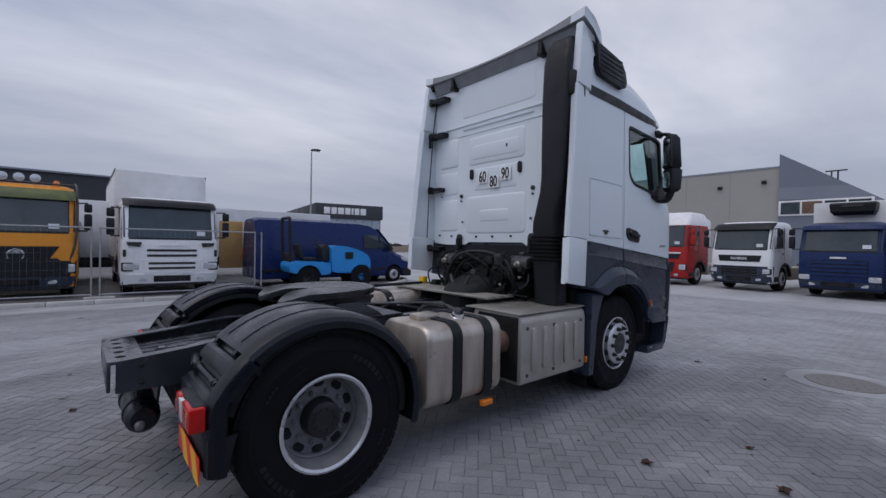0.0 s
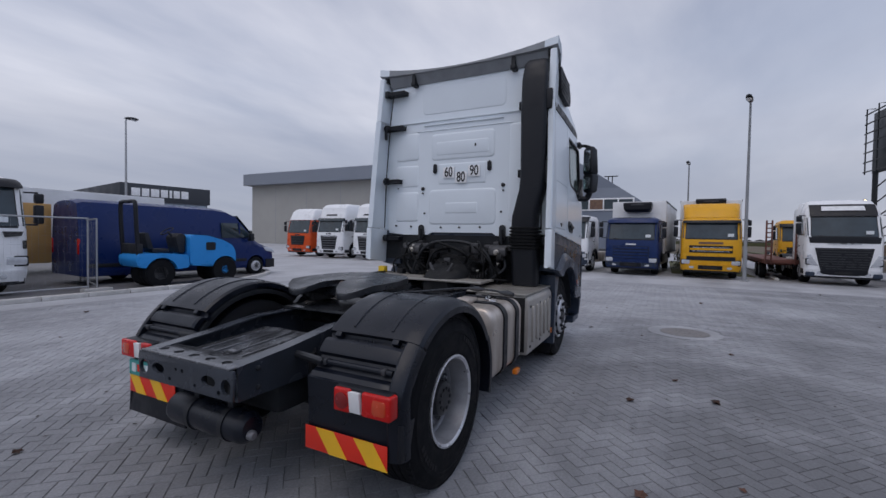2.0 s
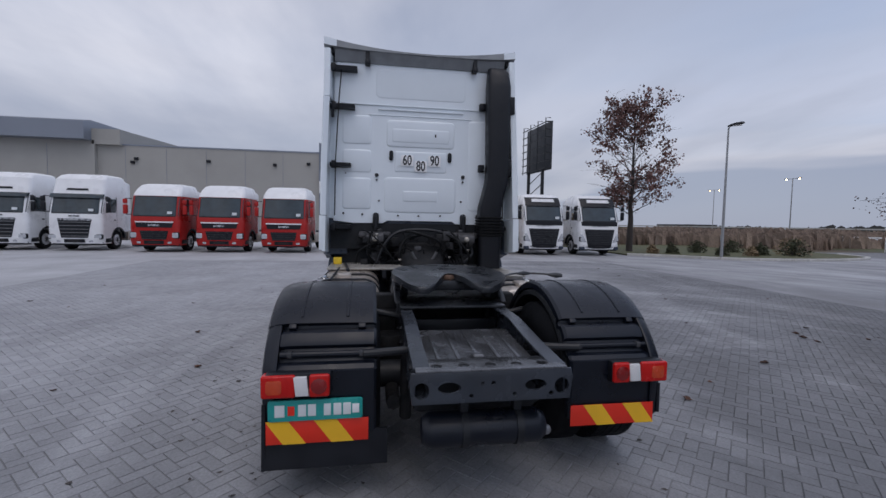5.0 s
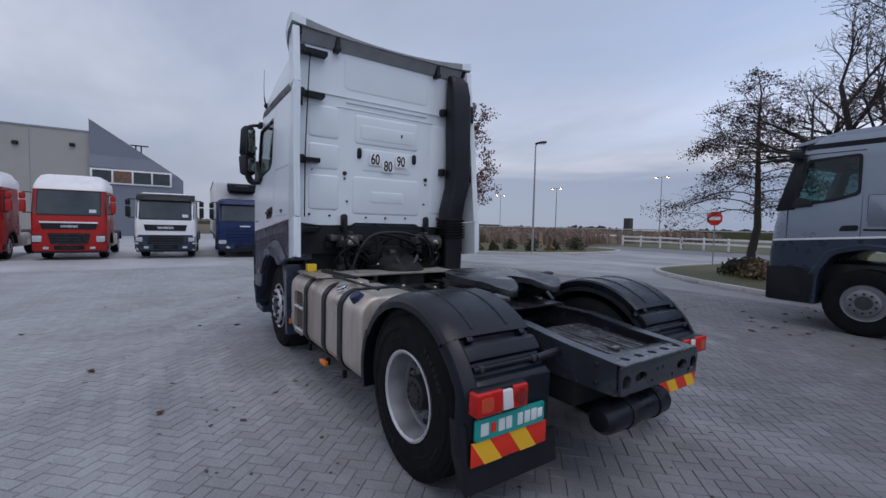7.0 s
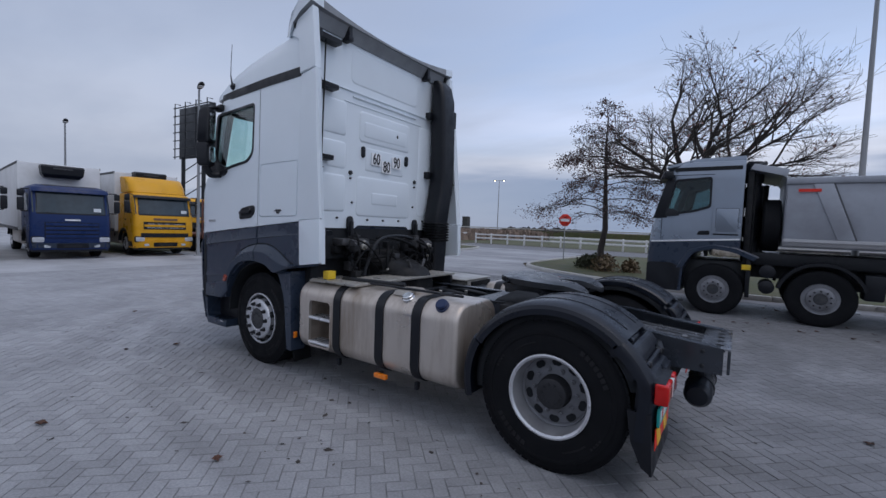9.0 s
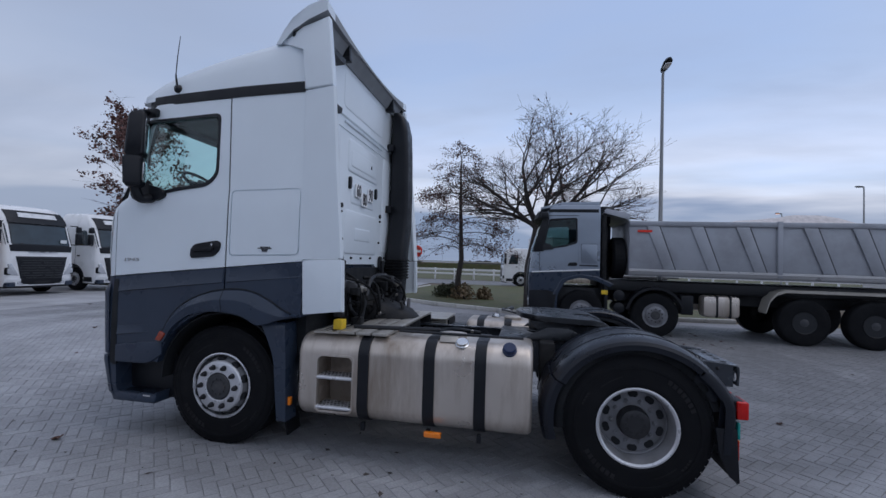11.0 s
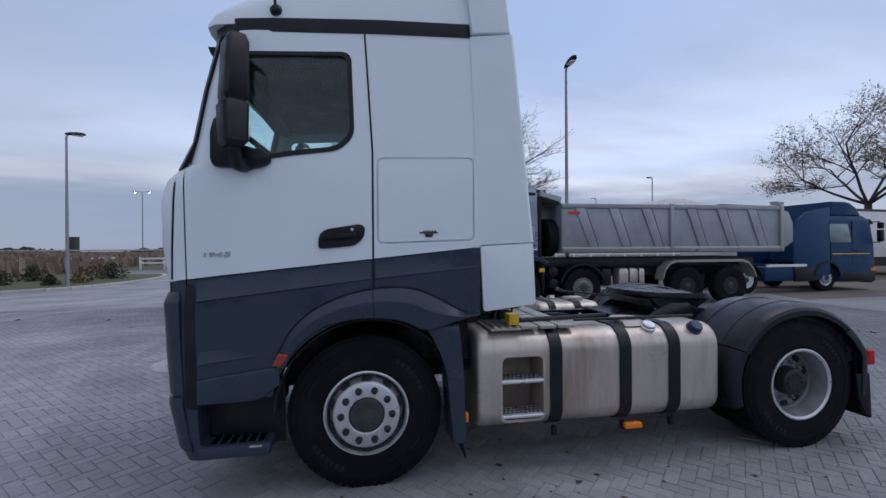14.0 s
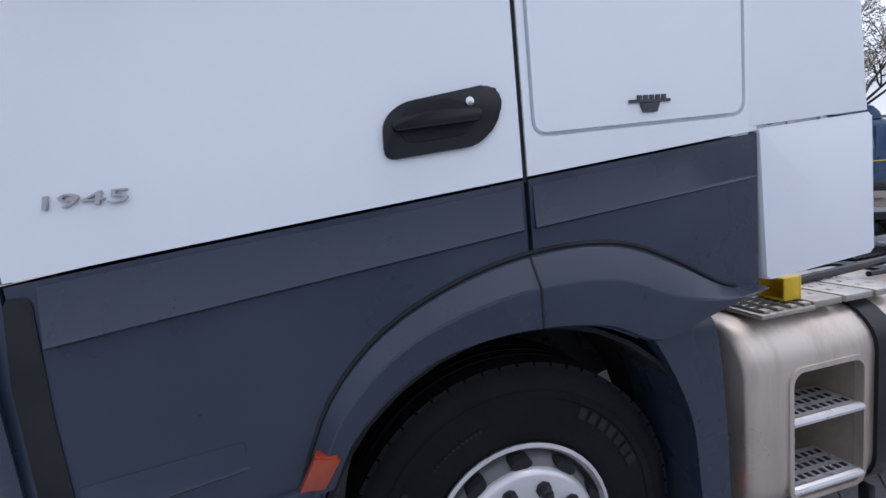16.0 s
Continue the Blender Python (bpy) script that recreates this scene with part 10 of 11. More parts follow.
for s in (1, -1):
    bm = bmesh.new()
    prism(bm, round_poly([(-1.12, 1.48), (-1.35, 1.48), (-2.42, 1.46), (-2.42, 2.02), (-1.72, 2.03)], 0.05), "y", s * 0.955, s * 1.012, 0.003)
    for v in bm.verts:
        v.co.y -= s * max(v.co.z - 1.5, 0) * 0.10
    part("side_window", bm, DARKGLASS, van)
    bm = bmesh.new()
    prism(bm, [(-1.66, 1.46), (-1.72, 1.46), (-1.72, 2.05), (-1.68, 2.05)], "y", s * 0.93, s * 1.0)
    part("window_pillar", bm, P_VAN, van)
    bm = bmesh.new()
    box(bm, (-1.35, -1.2), (min(s * 1.08, s * 1.25), max(s * 1.08, s * 1.25)), (1.35, 1.65), 0.04)
    tube(bm, [(-1.3, s * 0.97, 1.38), (-1.28, s * 1.12, 1.4)], 0.03, 6)
    part("mirror", bm, BLACKPLASTIC, van)
    bm = bmesh.new()
    prism(bm, round_poly([(-0.05, 0.85), (-0.5, 0.95), (-0.62, 1.12), (-0.2, 1.05)], 0.04), "y", s * 0.86, s * 0.985, 0.01)
    part("headlamp", bm, LAMPGLASS, van)
    bm = bmesh.new()
    box(bm, (-6.60, -1.4), (min(s * 0.995, s * 1.03), max(s * 0.995, s * 1.03)), (0.55, 0.66), 0.01)
    part("rub_strip", bm, BLACKPLASTIC, van)
    bm = bmesh.new()
    box(bm, (-6.77, -6.72), (min(s * 0.86, s * 0.985), max(s * 0.86, s * 0.985)), (0.95, 1.4), 0.02)
    part("tail_lamp", bm, REDLENS, van)
    for x in (-0.95, -5.0):
        far_wheel(van, x, s * 0.98, 0.35, s, 0.36, 0.22)
    bm = bmesh.new()
    box(bm, (-2.75, -2.6), (min(s * 1.0, s * 1.03), max(s * 1.0, s * 1.03)), (1.05, 1.1), 0.01)
    part("door_handle", bm, BLACKPLASTIC, van)
bm = bmesh.new()
loft(bm, [[(x, y, z) for y in (-0.84, 0.84)] + [(x - 0.01, y, z - 0.012) for y in (0.84, -0.84)] for x, z in ((-0.92, 1.44), (-1.3, 1.875), (-1.72, 2.32))])
for v in bm.verts:
    v.co.x += 0.03
part("windscreen", bm, DARKGLASS, van)
bm = bmesh.new()
loft(bm, [[(x, y, z) for y, z in ((-wd, 0.25), (wd, 0.25), (wd, 0.6), (-wd, 0.6))] for x, wd in ((0.08, 0.7), (0.0, 0.9), (-0.3, 1.0), (-0.5, 1.02))])
part("bumper", bm, BLACKPLASTIC, van, "black plastic bumper")
# pale doors panel leaning at the van's tail
bm = bmesh.new()
box(bm, (-7.60, -6.76), (0.93, 1.0), (0.62, 2.45), 0.03)
part("rear_door", bm, mat("ochre_panel", (0.52, 0.30, 0.10), 0.6, 0, 0.1, 3), van, "open rear door with an ochre inner side")

# ---- light blue roller ----
rol = thing("road_roller", "light blue ride-on road roller with a black roll bar", "roller", pose(6.95, 11.1, 0, 0, 0, -3))
RB = paint("roller_blue", (0.022, 0.25, 0.62), 0.35, 0.2)
bm = bmesh.new()
prof = [(0.42, 0.55), (0.42, 1.0), (0.32, 1.22), (0.0, 1.40), (-0.55, 1.55), (-1.05, 1.58), (-1.12, 1.5), (-1.12, 0.62), (-0.45, 0.55)]
cut = bmesh.new(); lathe(cut, [(0.46, -1), (0.46, 1)], 28, pose(0.05, 0, 0.42, 90, 0, 0))
b0 = bmesh.new(); prism(b0, round_poly(prof, 0.08), "y", -0.5, 0.5, 0.05, 3)
part("bonnet", carve(b0, [cut]), RB, rol, "rounded light blue bonnet", 30)
bm = bmesh.new()
prism(bm, round_poly([(-1.15, 0.55), (-1.18, 0.95), (-1.75, 1.0), (-2.58, 1.02), (-2.66, 0.85), (-2.58, 0.62), (-1.75, 0.5)], 0.06), "y", -0.52, 0.52, 0.04)
cut = bmesh.new(); lathe(cut, [(0.46, -1), (0.46, 1)], 28, pose(-1.95, 0, 0.42, 90, 0, 0))
part("rear_frame", carve(bm, [cut]), RB, rol, "", 30)
for y in (-0.506, 0.506):
    bm = bmesh.new()
    prism(bm, round_rect(-0.62, -0.30, 1.08, 1.34, 0.05), "y", y - 0.006, y + 0.006)
    part("bonnet_vent", bm, DARK, rol)
bm = bmesh.new()
lathe(bm, [(0.40, -0.5), (0.42, -0.47), (0.42, 0.47), (0.40, 0.5)], 36, pose(0.05, 0, 0.42, 90, 0, 0))
lathe(bm, [(0.12, -0.53), (0.12, 0.53)], 16, pose(0.05, 0, 0.42, 90, 0, 0))
part("drum", bm, RUBBER, rol, "front wheel")
bm = bmesh.new()
for s in (1, -1):
    lathe(bm, [(0.13, 0.47), (0.13, 0.51), (0.002, 0.515)], 16, pose(0.05, 0, 0.42, -90 * s, 0, 0))
    prism(bm, [(0.05, 0.30), (0.16, 0.40), (0.05, 0.55), (-0.06, 0.40)], "y", s * 0.505, s * 0.53)
part("wheel_hub", bm, RB, rol)
for y in (-0.36, -0.12, 0.12, 0.36):
    bm = bmesh.new()
    lathe(bm, [(0.2, -0.1), (0.38, -0.1), (0.42, -0.07), (0.42, 0.07), (0.38, 0.1), (0.2, 0.1)], 32, pose(-1.95, y, 0.42, 90, 0, 0))
    part("rear_tyre", bm, RUBBER, rol)
bm = bmesh.new()
lathe(bm, [(0.2, -0.46), (0.2, 0.46)], 18, pose(-1.95, 0, 0.42, 90, 0, 0))
part("rear_hub", bm, HUB, rol)
bm = bmesh.new()
for s in (1, -1):
    tube(bm, smooth_path([(-2.55, s * 0.44, 0.95), (-2.6, s * 0.44, 1.8), (-2.62, s * 0.42, 2.42), (-2.62, s * 0.30, 2.5), (-2.62, 0, 2.5)], 5), 0.055, 10)
part("roll_bar", bm, BLACKPLASTIC, rol, "black roll bar")
bm = bmesh.new()
box(bm, (-2.1, -1.6), (-0.25, 0.25), (1.02, 1.14), 0.04)
prism(bm, round_poly([(-2.05, 1.12), (-2.2, 1.14), (-2.3, 1.6), (-2.2, 1.62)], 0.03), "y", -0.25, 0.25, 0.03)
part("operator_seat", bm, INTERIOR, rol)
bm = bmesh.new()
prism(bm, round_poly([(-1.2, 1.0), (-1.35, 1.0), (-1.45, 1.5), (-1.3, 1.62), (-1.15, 1.55)], 0.04), "y", -0.3, 0.3, 0.03)
tube(bm, [(-1.4, 0, 1.5), (-1.55, 0, 1.66)], 0.03, 8)
ringm = pose(-1.56, 0, 1.67, 0, -35, 0)
tube(bm, [ringm @ Vector((0.19 * math.cos(2 * math.pi * k / 20), 0.19 * math.sin(2 * math.pi * k / 20), 0)) for k in range(21)], 0.016, 6, False)
part("console", bm, INTERIOR, rol)
bm = bmesh.new()
box(bm, (-2.6, -2.45), (-0.5, 0.5), (1.0, 1.3), 0.03)
part("rear_box", bm, INTERIOR, rol)

# ---- site fence ----
GALV = mat("galvanised_steel", (0.36, 0.37, 0.38), 0.45, 0.6, 0.12, 12)
pts_f = [(-8.2, 11.25), (-4.6, 11.1), (-0.9, 10.95), (-0.72, 10.95), (3.2, 10.85), (3.42, 10.9), (4.3, 13.9)]
for (ax, ay), (bx, by) in ((pts_f[0], pts_f[1]), (pts_f[1], pts_f[2]), (pts_f[3], pts_f[4]), (pts_f[5], pts_f[6])):
    fp = thing("site_fence_panel", "galvanised wire site fence panel on a block", "fence", group="site fence panels")
    d = Vector((bx - ax, by - ay, 0))
    for t0 in (0.0, 1.0):
        bm = bmesh.new()
        tube(bm, [Vector((ax, ay, 0.06)) + d * t0, Vector((ax, ay, 1.98)) + d * t0], 0.022, 8)
        part("post", bm, GALV, fp)
    for z in (0.18, 1.96):
        bm = bmesh.new()
        tube(bm, [Vector((ax, ay, z)), Vector((bx, by, z))], 0.020, 8)
        part("rail", bm, GALV, fp)
    bm = bmesh.new()
    n = int(d.length / 0.12)
    for k in range(1, n):
        p = Vector((ax, ay, 0)) + d * (k / n)
        tube(bm, [p + Vector((0, 0, 0.18)), p + Vector((0, 0, 1.96))], 0.0011, 4, False)
    for k in range(1, 8):
        z = 0.18 + 1.78 * k / 8
        tube(bm, [Vector((ax, ay, z)), Vector((bx, by, z))], 0.0011, 4, False)
    me_ob = part("wire_mesh", bm, GALV, fp)
    me_ob["kind"] = "stuff"
    bm = bmesh.new()
    box(bm, (ax - 0.33, ax + 0.33), (ay - 0.12, ay + 0.12), (0.0, 0.12), 0.02)
    part("foot_block", bm, KERB, fp, "concrete foot block")

# ---- lamp posts ----
POSTMAT = mat("lamp_post_steel", (0.33, 0.34, 0.35), 0.5, 0.5, 0.08, 3)


def street_lamp(x, y, h, yaw, lit=False, label="tall grey steel lamp post with one flat head", thick=0.075):
    t = thing("street_lamp", label, "street lamp", pose(x, y, 0, 0, 0, yaw), "lamp posts round the yard")
    bm = bmesh.new()
    tube(bm, [(0, 0, -0.05), (0, 0, 0.4), (0, 0, h - 0.15), (0.06, 0, h)], [thick * 1.15, thick, thick * 0.55, thick * 0.5], 12)
    part("post", bm, POSTMAT, t)
    bm = bmesh.new()
    prism(bm, round_rect(-0.07, 0.07, 0.9, 1.3, 0.02), "x", -thick - 0.012, -thick * 0.6, 0.004)
    part("service_door", bm, POSTMAT, t)
    bm = bmesh.new()
    loft(bm, [[(px, y * k, z) for y, z in ((-0.13, h + dz), (-0.10, h + dz + 0.09 * k), (0, h + dz + 0.13 * k), (0.10, h + dz + 0.09 * k), (0.13, h + dz), (0, h + dz - 0.05 * k))] for px, k, dz in ((-0.05, 0.45, -0.02), (0.1, 0.8, 0.0), (0.35, 1.0, 0.03), (0.6, 0.85, 0.06), (0.7, 0.4, 0.08))])
    head = part("lamp_head", bm, BLACKPLASTIC, t, "dark flat lamp head")
    bm = bmesh.new()
    prism(bm, round_rect(0.2, 0.6, -0.09, 0.09, 0.04), "z", h - 0.025, h + 0.0)
    part("lens", bm, DIMLAMP if lit else CLEAR, head)
    bm = bmesh.new()
    box(bm, (-0.16, 0.16), (-0.16, 0.16), (-0.02, 0.03), 0.01)
    part("base_plate", bm, POSTMAT, t)
    return t


LITLAMP = glow("lit_lamp", (1.0, 0.62, 0.30), 14.0)
DIMLAMP = glow("dim_lamp", (1.0, 0.55, 0.36), 1.6)
street_lamp(19.35, -5.55, 7.5, 165)
street_lamp(17.3, -18.0, 7.1, -140)
street_lamp(-3.27, -9.95, 8.15, 90)
street_lamp(10.7, 24.2, 7.9, 10)
street_lamp(31.5, -3.9, 6.9, 170)
street_lamp(-33.1, -46.4, 10.8, -30, thick=0.11)
street_lamp(-31.4, -57.5, 9.3, -30, lit=True, label="far lamp post with one lit warm head", thick=0.11)
for x, y, h, a in ((63.5, -73.8, 10.7, 0), (108.4, -97.5, 12.6, 40), (45.8, -85.5, 12.8, 0), (120, -40, 11, 0), (-15.2, -95.6, 11.4, 30)):
    t = thing("street_lamp", "far road lamp, lit warm at dusk, on a tall mast", "street lamp", pose(x, y, 0, 0, 0, a), "lit road lamps far off")
    bm = bmesh.new()
    tube(bm, [(0, 0, 0), (0, 0, h)], [0.12, 0.07], 8)
    tube(bm, [(-1.1, 0, h + 0.05), (1.1, 0, h + 0.05)], 0.05, 6)
    part("mast", bm, POSTMAT, t)
    for sx in (-1.2, 1.2):
        bm = bmesh.new()
        box(bm, (sx - 0.35, sx + 0.35), (-0.14, 0.14), (h - 0.02, h + 0.12), 0.05)
        hd = part("lamp_head", bm, BLACKPLASTIC, t)
        bm = bmesh.new()
        lathe(bm, [(0.15, 0), (0.12, -0.1), (0.002, -0.14)], 12, pose(sx, 0, h - 0.02))
        part("bulb", bm, LITLAMP, hd)

# ---- buildings ----
HALL = mat("pale_hall_cladding", (0.36, 0.352, 0.328), 0.65, 0.0, 0.04, 0.4, dirt=(0.27, 0.26, 0.24), dirt_scale=0.25, dirt_amt=0.35)
HALLMETAL = mat("blue_grey_metal_cladding", (0.19, 0.215, 0.26), 0.5, 0.3, 0.05, 0.5)
FASCIA = mat("grey_fascia", (0.24, 0.265, 0.31), 0.5, 0.3, 0.05, 0.6)
DARKCLAD = mat("charcoal_cladding", (0.035, 0.04, 0.048), 0.6, 0, 0.1, 0.6)
SIGNWHITE = mat("sign_white", (0.78, 0.78, 0.78), 0.5)
FARTHER = pose(-2.5, -1.0, 0) @ Matrix.Scale(1.27, 4) @ pose(2.5, 1.0, 0)
hall = thing("warehouse", "pale grey warehouse hall with a wide fascia", "building", FARTHER)
bm = bmesh.new()
box(bm, (38.6, 75), (24.0, 49.0), (0, 7.9)); part("wall", bm, HALL, hall)
bm = bmesh.new()
prism(bm, [(37.6, 7.85), (37.6, 9.35), (38.6, 9.6), (60, 10.2), (76, 9.5), (76, 7.85)], "y", 24.2, 49.6, 0.05); part("fascia", bm, FASCIA, hall, "projecting grey roof fascia")
bm = bmesh.new()
prism(bm, [(38.6, 7.6), (38.6, 8.9), (60, 9.9), (60, 7.6)], "y", 22.0, 24.2); part("roof_slope", bm, HALL, hall)
bm = bmesh.new()
box(bm, (39.0, 75), (5.35, 24.0), (0, 7.62)); part("wall", bm, HALL, hall)
bm = bmesh.new()
box(bm, (38.95, 75), (5.36, 24.0), (7.62, 7.74)); part("coping", bm, FASCIA, hall)
for y in (8.6, 11.9, 15.2, 18.5, 21.8, 27.6, 33.2, 38.8, 44.4):
    bm = bmesh.new()
    box(bm, (38.985 if y < 24 else 38.585, 39.01 if y < 24 else 38.61), (y - 0.015, y + 0.015), (0, 7.5)); part("panel_joint", bm, FASCIA, hall)
for y, z in ((20.9, 6.5), (21.2, 6.2), (15.0, 6.5), (9.3, 6.4), (6.3, 6.6), (29, 4.4), (31, 4.4)):
    bm = bmesh.new()
    box(bm, (38.4 if y > 24 else 38.8, 39.0), (y - 0.16, y + 0.16), (z - 0.12, z + 0.12), 0.03); part("wall_lamp", bm, BLACKPLASTIC, hall)
annex = thing("office_annex", "blue-grey metal-clad annex with a sloping roofline", "building", FARTHER)
bm = bmesh.new()
prism(bm, [(5.34, 0), (5.34, 8.62), (-0.2, 4.85), (-0.6, 4.5), (-0.6, 0)], "x", 38.8, 55); part("wall", bm, HALLMETAL, annex)
bm = bmesh.new()
prism(bm, [(5.36, 5.12), (5.36, 6.03), (1.45, 5.95), (-0.1, 4.88), (-0.1, 4.7), (3.6, 5.1)], "x", 38.74, 38.80); part("cladding_band", bm, FASCIA, annex)
win = new("window"); win.parent = annex
bm = bmesh.new(); box(bm, (38.68, 38.80), (0.2, 5.32), (3.92, 5.04), 0.02); part("frame", bm, SIGNWHITE, win)
for k, mt in enumerate((DARKGLASS, DARKGLASS, RUST, DARKGLASS)):
    bm = bmesh.new(); box(bm, (38.66, 38.70), (0.34 + 1.24 * k, 1.46 + 1.24 * k), (4.04, 4.92)); part("pane", bm, mt, win)
bm = bmesh.new()
for y in (2.2, 2.55):
    tube(bm, [(40, y, 6.2), (40, y, 7.2)], 0.05, 6)
tube(bm, [(40, 1.7, 7.15), (40, 2.9, 7.15)], 0.05, 6)
part("roof_mast", bm, CHASSIS, annex)
shop = thing("glazed_showroom", "dark flat-roofed showroom with a lettered fascia", "building", pose(24.6, 37.3, 0, 0, 0, -10) @ Matrix.Diagonal((0.82, 0.82, 0.98, 1)) @ pose(-29, -41.7, 0))
bm = bmesh.new(); box(bm, (20.2, 28.8), (42.0, 62), (0, 4.5)); part("wall", bm, HALLMETAL, shop)
bm = bmesh.new(); box(bm, (20.0, 29.0), (41.7, 62.2), (4.42, 5.95), 0.03); fas = part("fascia", bm, DARKCLAD, shop, "charcoal fascia")
x = 21.0
for wl_ in (0.95, 0.85, 0.95, 0.85, 0.42, 0.80, 0.90):
    bm = bmesh.new(); box(bm, (x, x + wl_ - 0.16), (41.62, 41.70), (4.85, 5.55), 0.02); part("letter_bar", bm, SIGNWHITE, fas, "plain white letter-sized bar")
    x += wl_
for k in range(7):
    bm = bmesh.new(); box(bm, (20.5 + 1.18 * k, 21.55 + 1.18 * k), (41.94, 42.02), (2.9, 4.3)); part("window", bm, mat("pale_glass", (0.30, 0.36, 0.42), 0.12, 0, 0.1, 2, spec=0.8) if k == 0 else bpy.data.materials["pale_glass"], shop)
bm = bmesh.new(); box(bm, (20.1, 28.9), (41.9, 42.1), (2.3, 2.8)); part("band", bm, DARKCLAD, shop)
bm = bmesh.new(); box(bm, (26.0, 28.6), (41.93, 42.03), (0.1, 2.2)); part("door", bm, DARKGLASS, shop)
dark = thing("dark_hall", "long charcoal flat-roofed hall behind the parked trucks", "building")
bm = bmesh.new(); box(bm, (-26, 1.1), (34, 50), (0, 5.92)); part("wall", bm, DARKCLAD, dark)
bm = bmesh.new(); box(bm, (-26, 1.2), (33.9, 34.02), (0, 3.9)); part("lower_wall", bm, HALL, dark)
bm = bmesh.new(); box(bm, (-26.1, 1.2), (33.8, 50.1), (5.92, 6.03)); part("coping", bm, FASCIA, dark)

# ---- big sign frame on posts ----
bb = thing("billboard", "dark billboard seen from its framed back, on steel posts", "billboard", pose(54.0, -21.9, 0, 0, 0, 94) @ Matrix.Scale(1.04, 4))
bm = bmesh.new(); box(bm, (-0.1, 0.1), (-3.6, 3.6), (8.6, 14.6), 0.03); part("panel", bm, DARKCLAD, bb)
for k in range(7):
    bm = bmesh.new(); box(bm, (0.1, 0.8), (3.5, 3.65), (8.7 + 0.95 * k, 8.82 + 0.95 * k)); box(bm, (0.7, 0.8), (-3.6, 3.65), (8.7 + 0.95 * k, 8.8 + 0.95 * k)); part("rail", bm, CHASSIS, bb)
for y in (-3.3, -1.1, 1.1, 3.3):
    bm = bmesh.new(); tube(bm, [(0.75, y, 8.5), (0.75, y, 15.0), (0.1, y, 15.0)], 0.06, 6); part("strut", bm, CHASSIS, bb)
for y in (-2.1, 2.1):
    bm = bmesh.new(); tube(bm, [(0.4, y, 0), (0.4, y, 8.7)], 0.22, 10); part("post", bm, CHASSIS, bb)
bm = bmesh.new()
for k in range(5):
    tube(bm, [(0.4, -2.1, 1.0 + 1.5 * k), (0.4, 2.1, 2.4 + 1.5 * k)], 0.06, 6)
part("brace", bm, CHASSIS, bb)

# ---- small street things ----
stop = thing("stop_sign", "red octagonal stop sign on a thin post", "road sign", pose(7.3, -20.0, 0, 0, 0, 95))
bm = bmesh.new(); tube(bm, [(0, 0, 0), (0, 0, 2.6)], 0.03, 8); part("post", bm, POSTMAT, stop)
bm = bmesh.new(); prism(bm, [(0.36 * math.cos(radians(22.5 + 45 * k)), 2.35 + 0.36 * math.sin(radians(22.5 + 45 * k))) for k in range(8)], "x", 0.03, 0.05, 0.004); pl = part("plate", bm, BOARDRED, stop)
bm = bmesh.new(); box(bm, (0.049, 0.056), (-0.25, 0.25), (2.27, 2.43)); part("word_bar", bm, SIGNWHITE, pl)
white_fence = thing("rail_fence", "white two-rail fence along the access road", "fence")
for k in range(30):
    x = -34 + 2.0 * k
    bm = bmesh.new(); box(bm, (x - 0.07, x + 0.07), (-38.6, -38.46), (0, 1.15), 0.01); part("post", bm, SIGNWHITE, white_fence)
for z in (0.6, 1.0):
    bm = bmesh.new(); box(bm, (-34, 24), (-38.46, -38.40), (z - 0.08, z + 0.08), 0.01); part("rail", bm, SIGNWHITE, white_fence)
white_fence2 = thing("rail_fence", "white two-rail fence beyond the grass", "fence")
for k in range(9):
    y = -31.5 - 2.0 * k
    bm = bmesh.new(); box(bm, (31.0, 31.14), (y - 0.07, y + 0.07), (0, 1.05), 0.01); part("post", bm, SIGNWHITE, white_fence2)
for z in (0.55, 0.95):
    bm = bmesh.new(); box(bm, (31.0, 31.06), (-48, -31), (z - 0.08, z + 0.08), 0.01); part("rail", bm, SIGNWHITE, white_fence2)


# ---- paving: herringbone blocks, manhole and fallen leaves ----
def paver_grid(x0, x1, y0, y1, unit=0.1, angle=45.0):
    """Corner points of 2:1 blocks in a herringbone bond."""
    c, s = math.cos(radians(angle)), math.sin(radians(angle))
    cx, cy = (x0 + x1) / 2, (y0 + y1) / 2
    R = math.hypot(x1 - x0, y1 - y0) / 2
    N = int(R / unit) + 4
    i, j = np.meshgrid(np.arange(-N, N + 1), np.arange(-N // 2, N // 2 + 1))
    i, j = i.ravel(), j.ravel()
    ox, oy = i + 2 * j, -i + 2 * j
    lo = np.concatenate([np.stack([ox, oy], 1), np.stack([ox + 1, oy + 1], 1)]) * unit
    size = np.concatenate([np.tile([2 * unit, unit], (len(ox), 1)), np.tile([unit, 2 * unit], (len(ox), 1))])
    mid = lo + size / 2
    wx, wy = cx + mid[:, 0] * c - mid[:, 1] * s, cy + mid[:, 0] * s + mid[:, 1] * c
    keep = (wx > x0) & (wx < x1) & (wy > y0) & (wy < y1)
    return np.stack([wx, wy], 1)[keep], size[keep], c, s


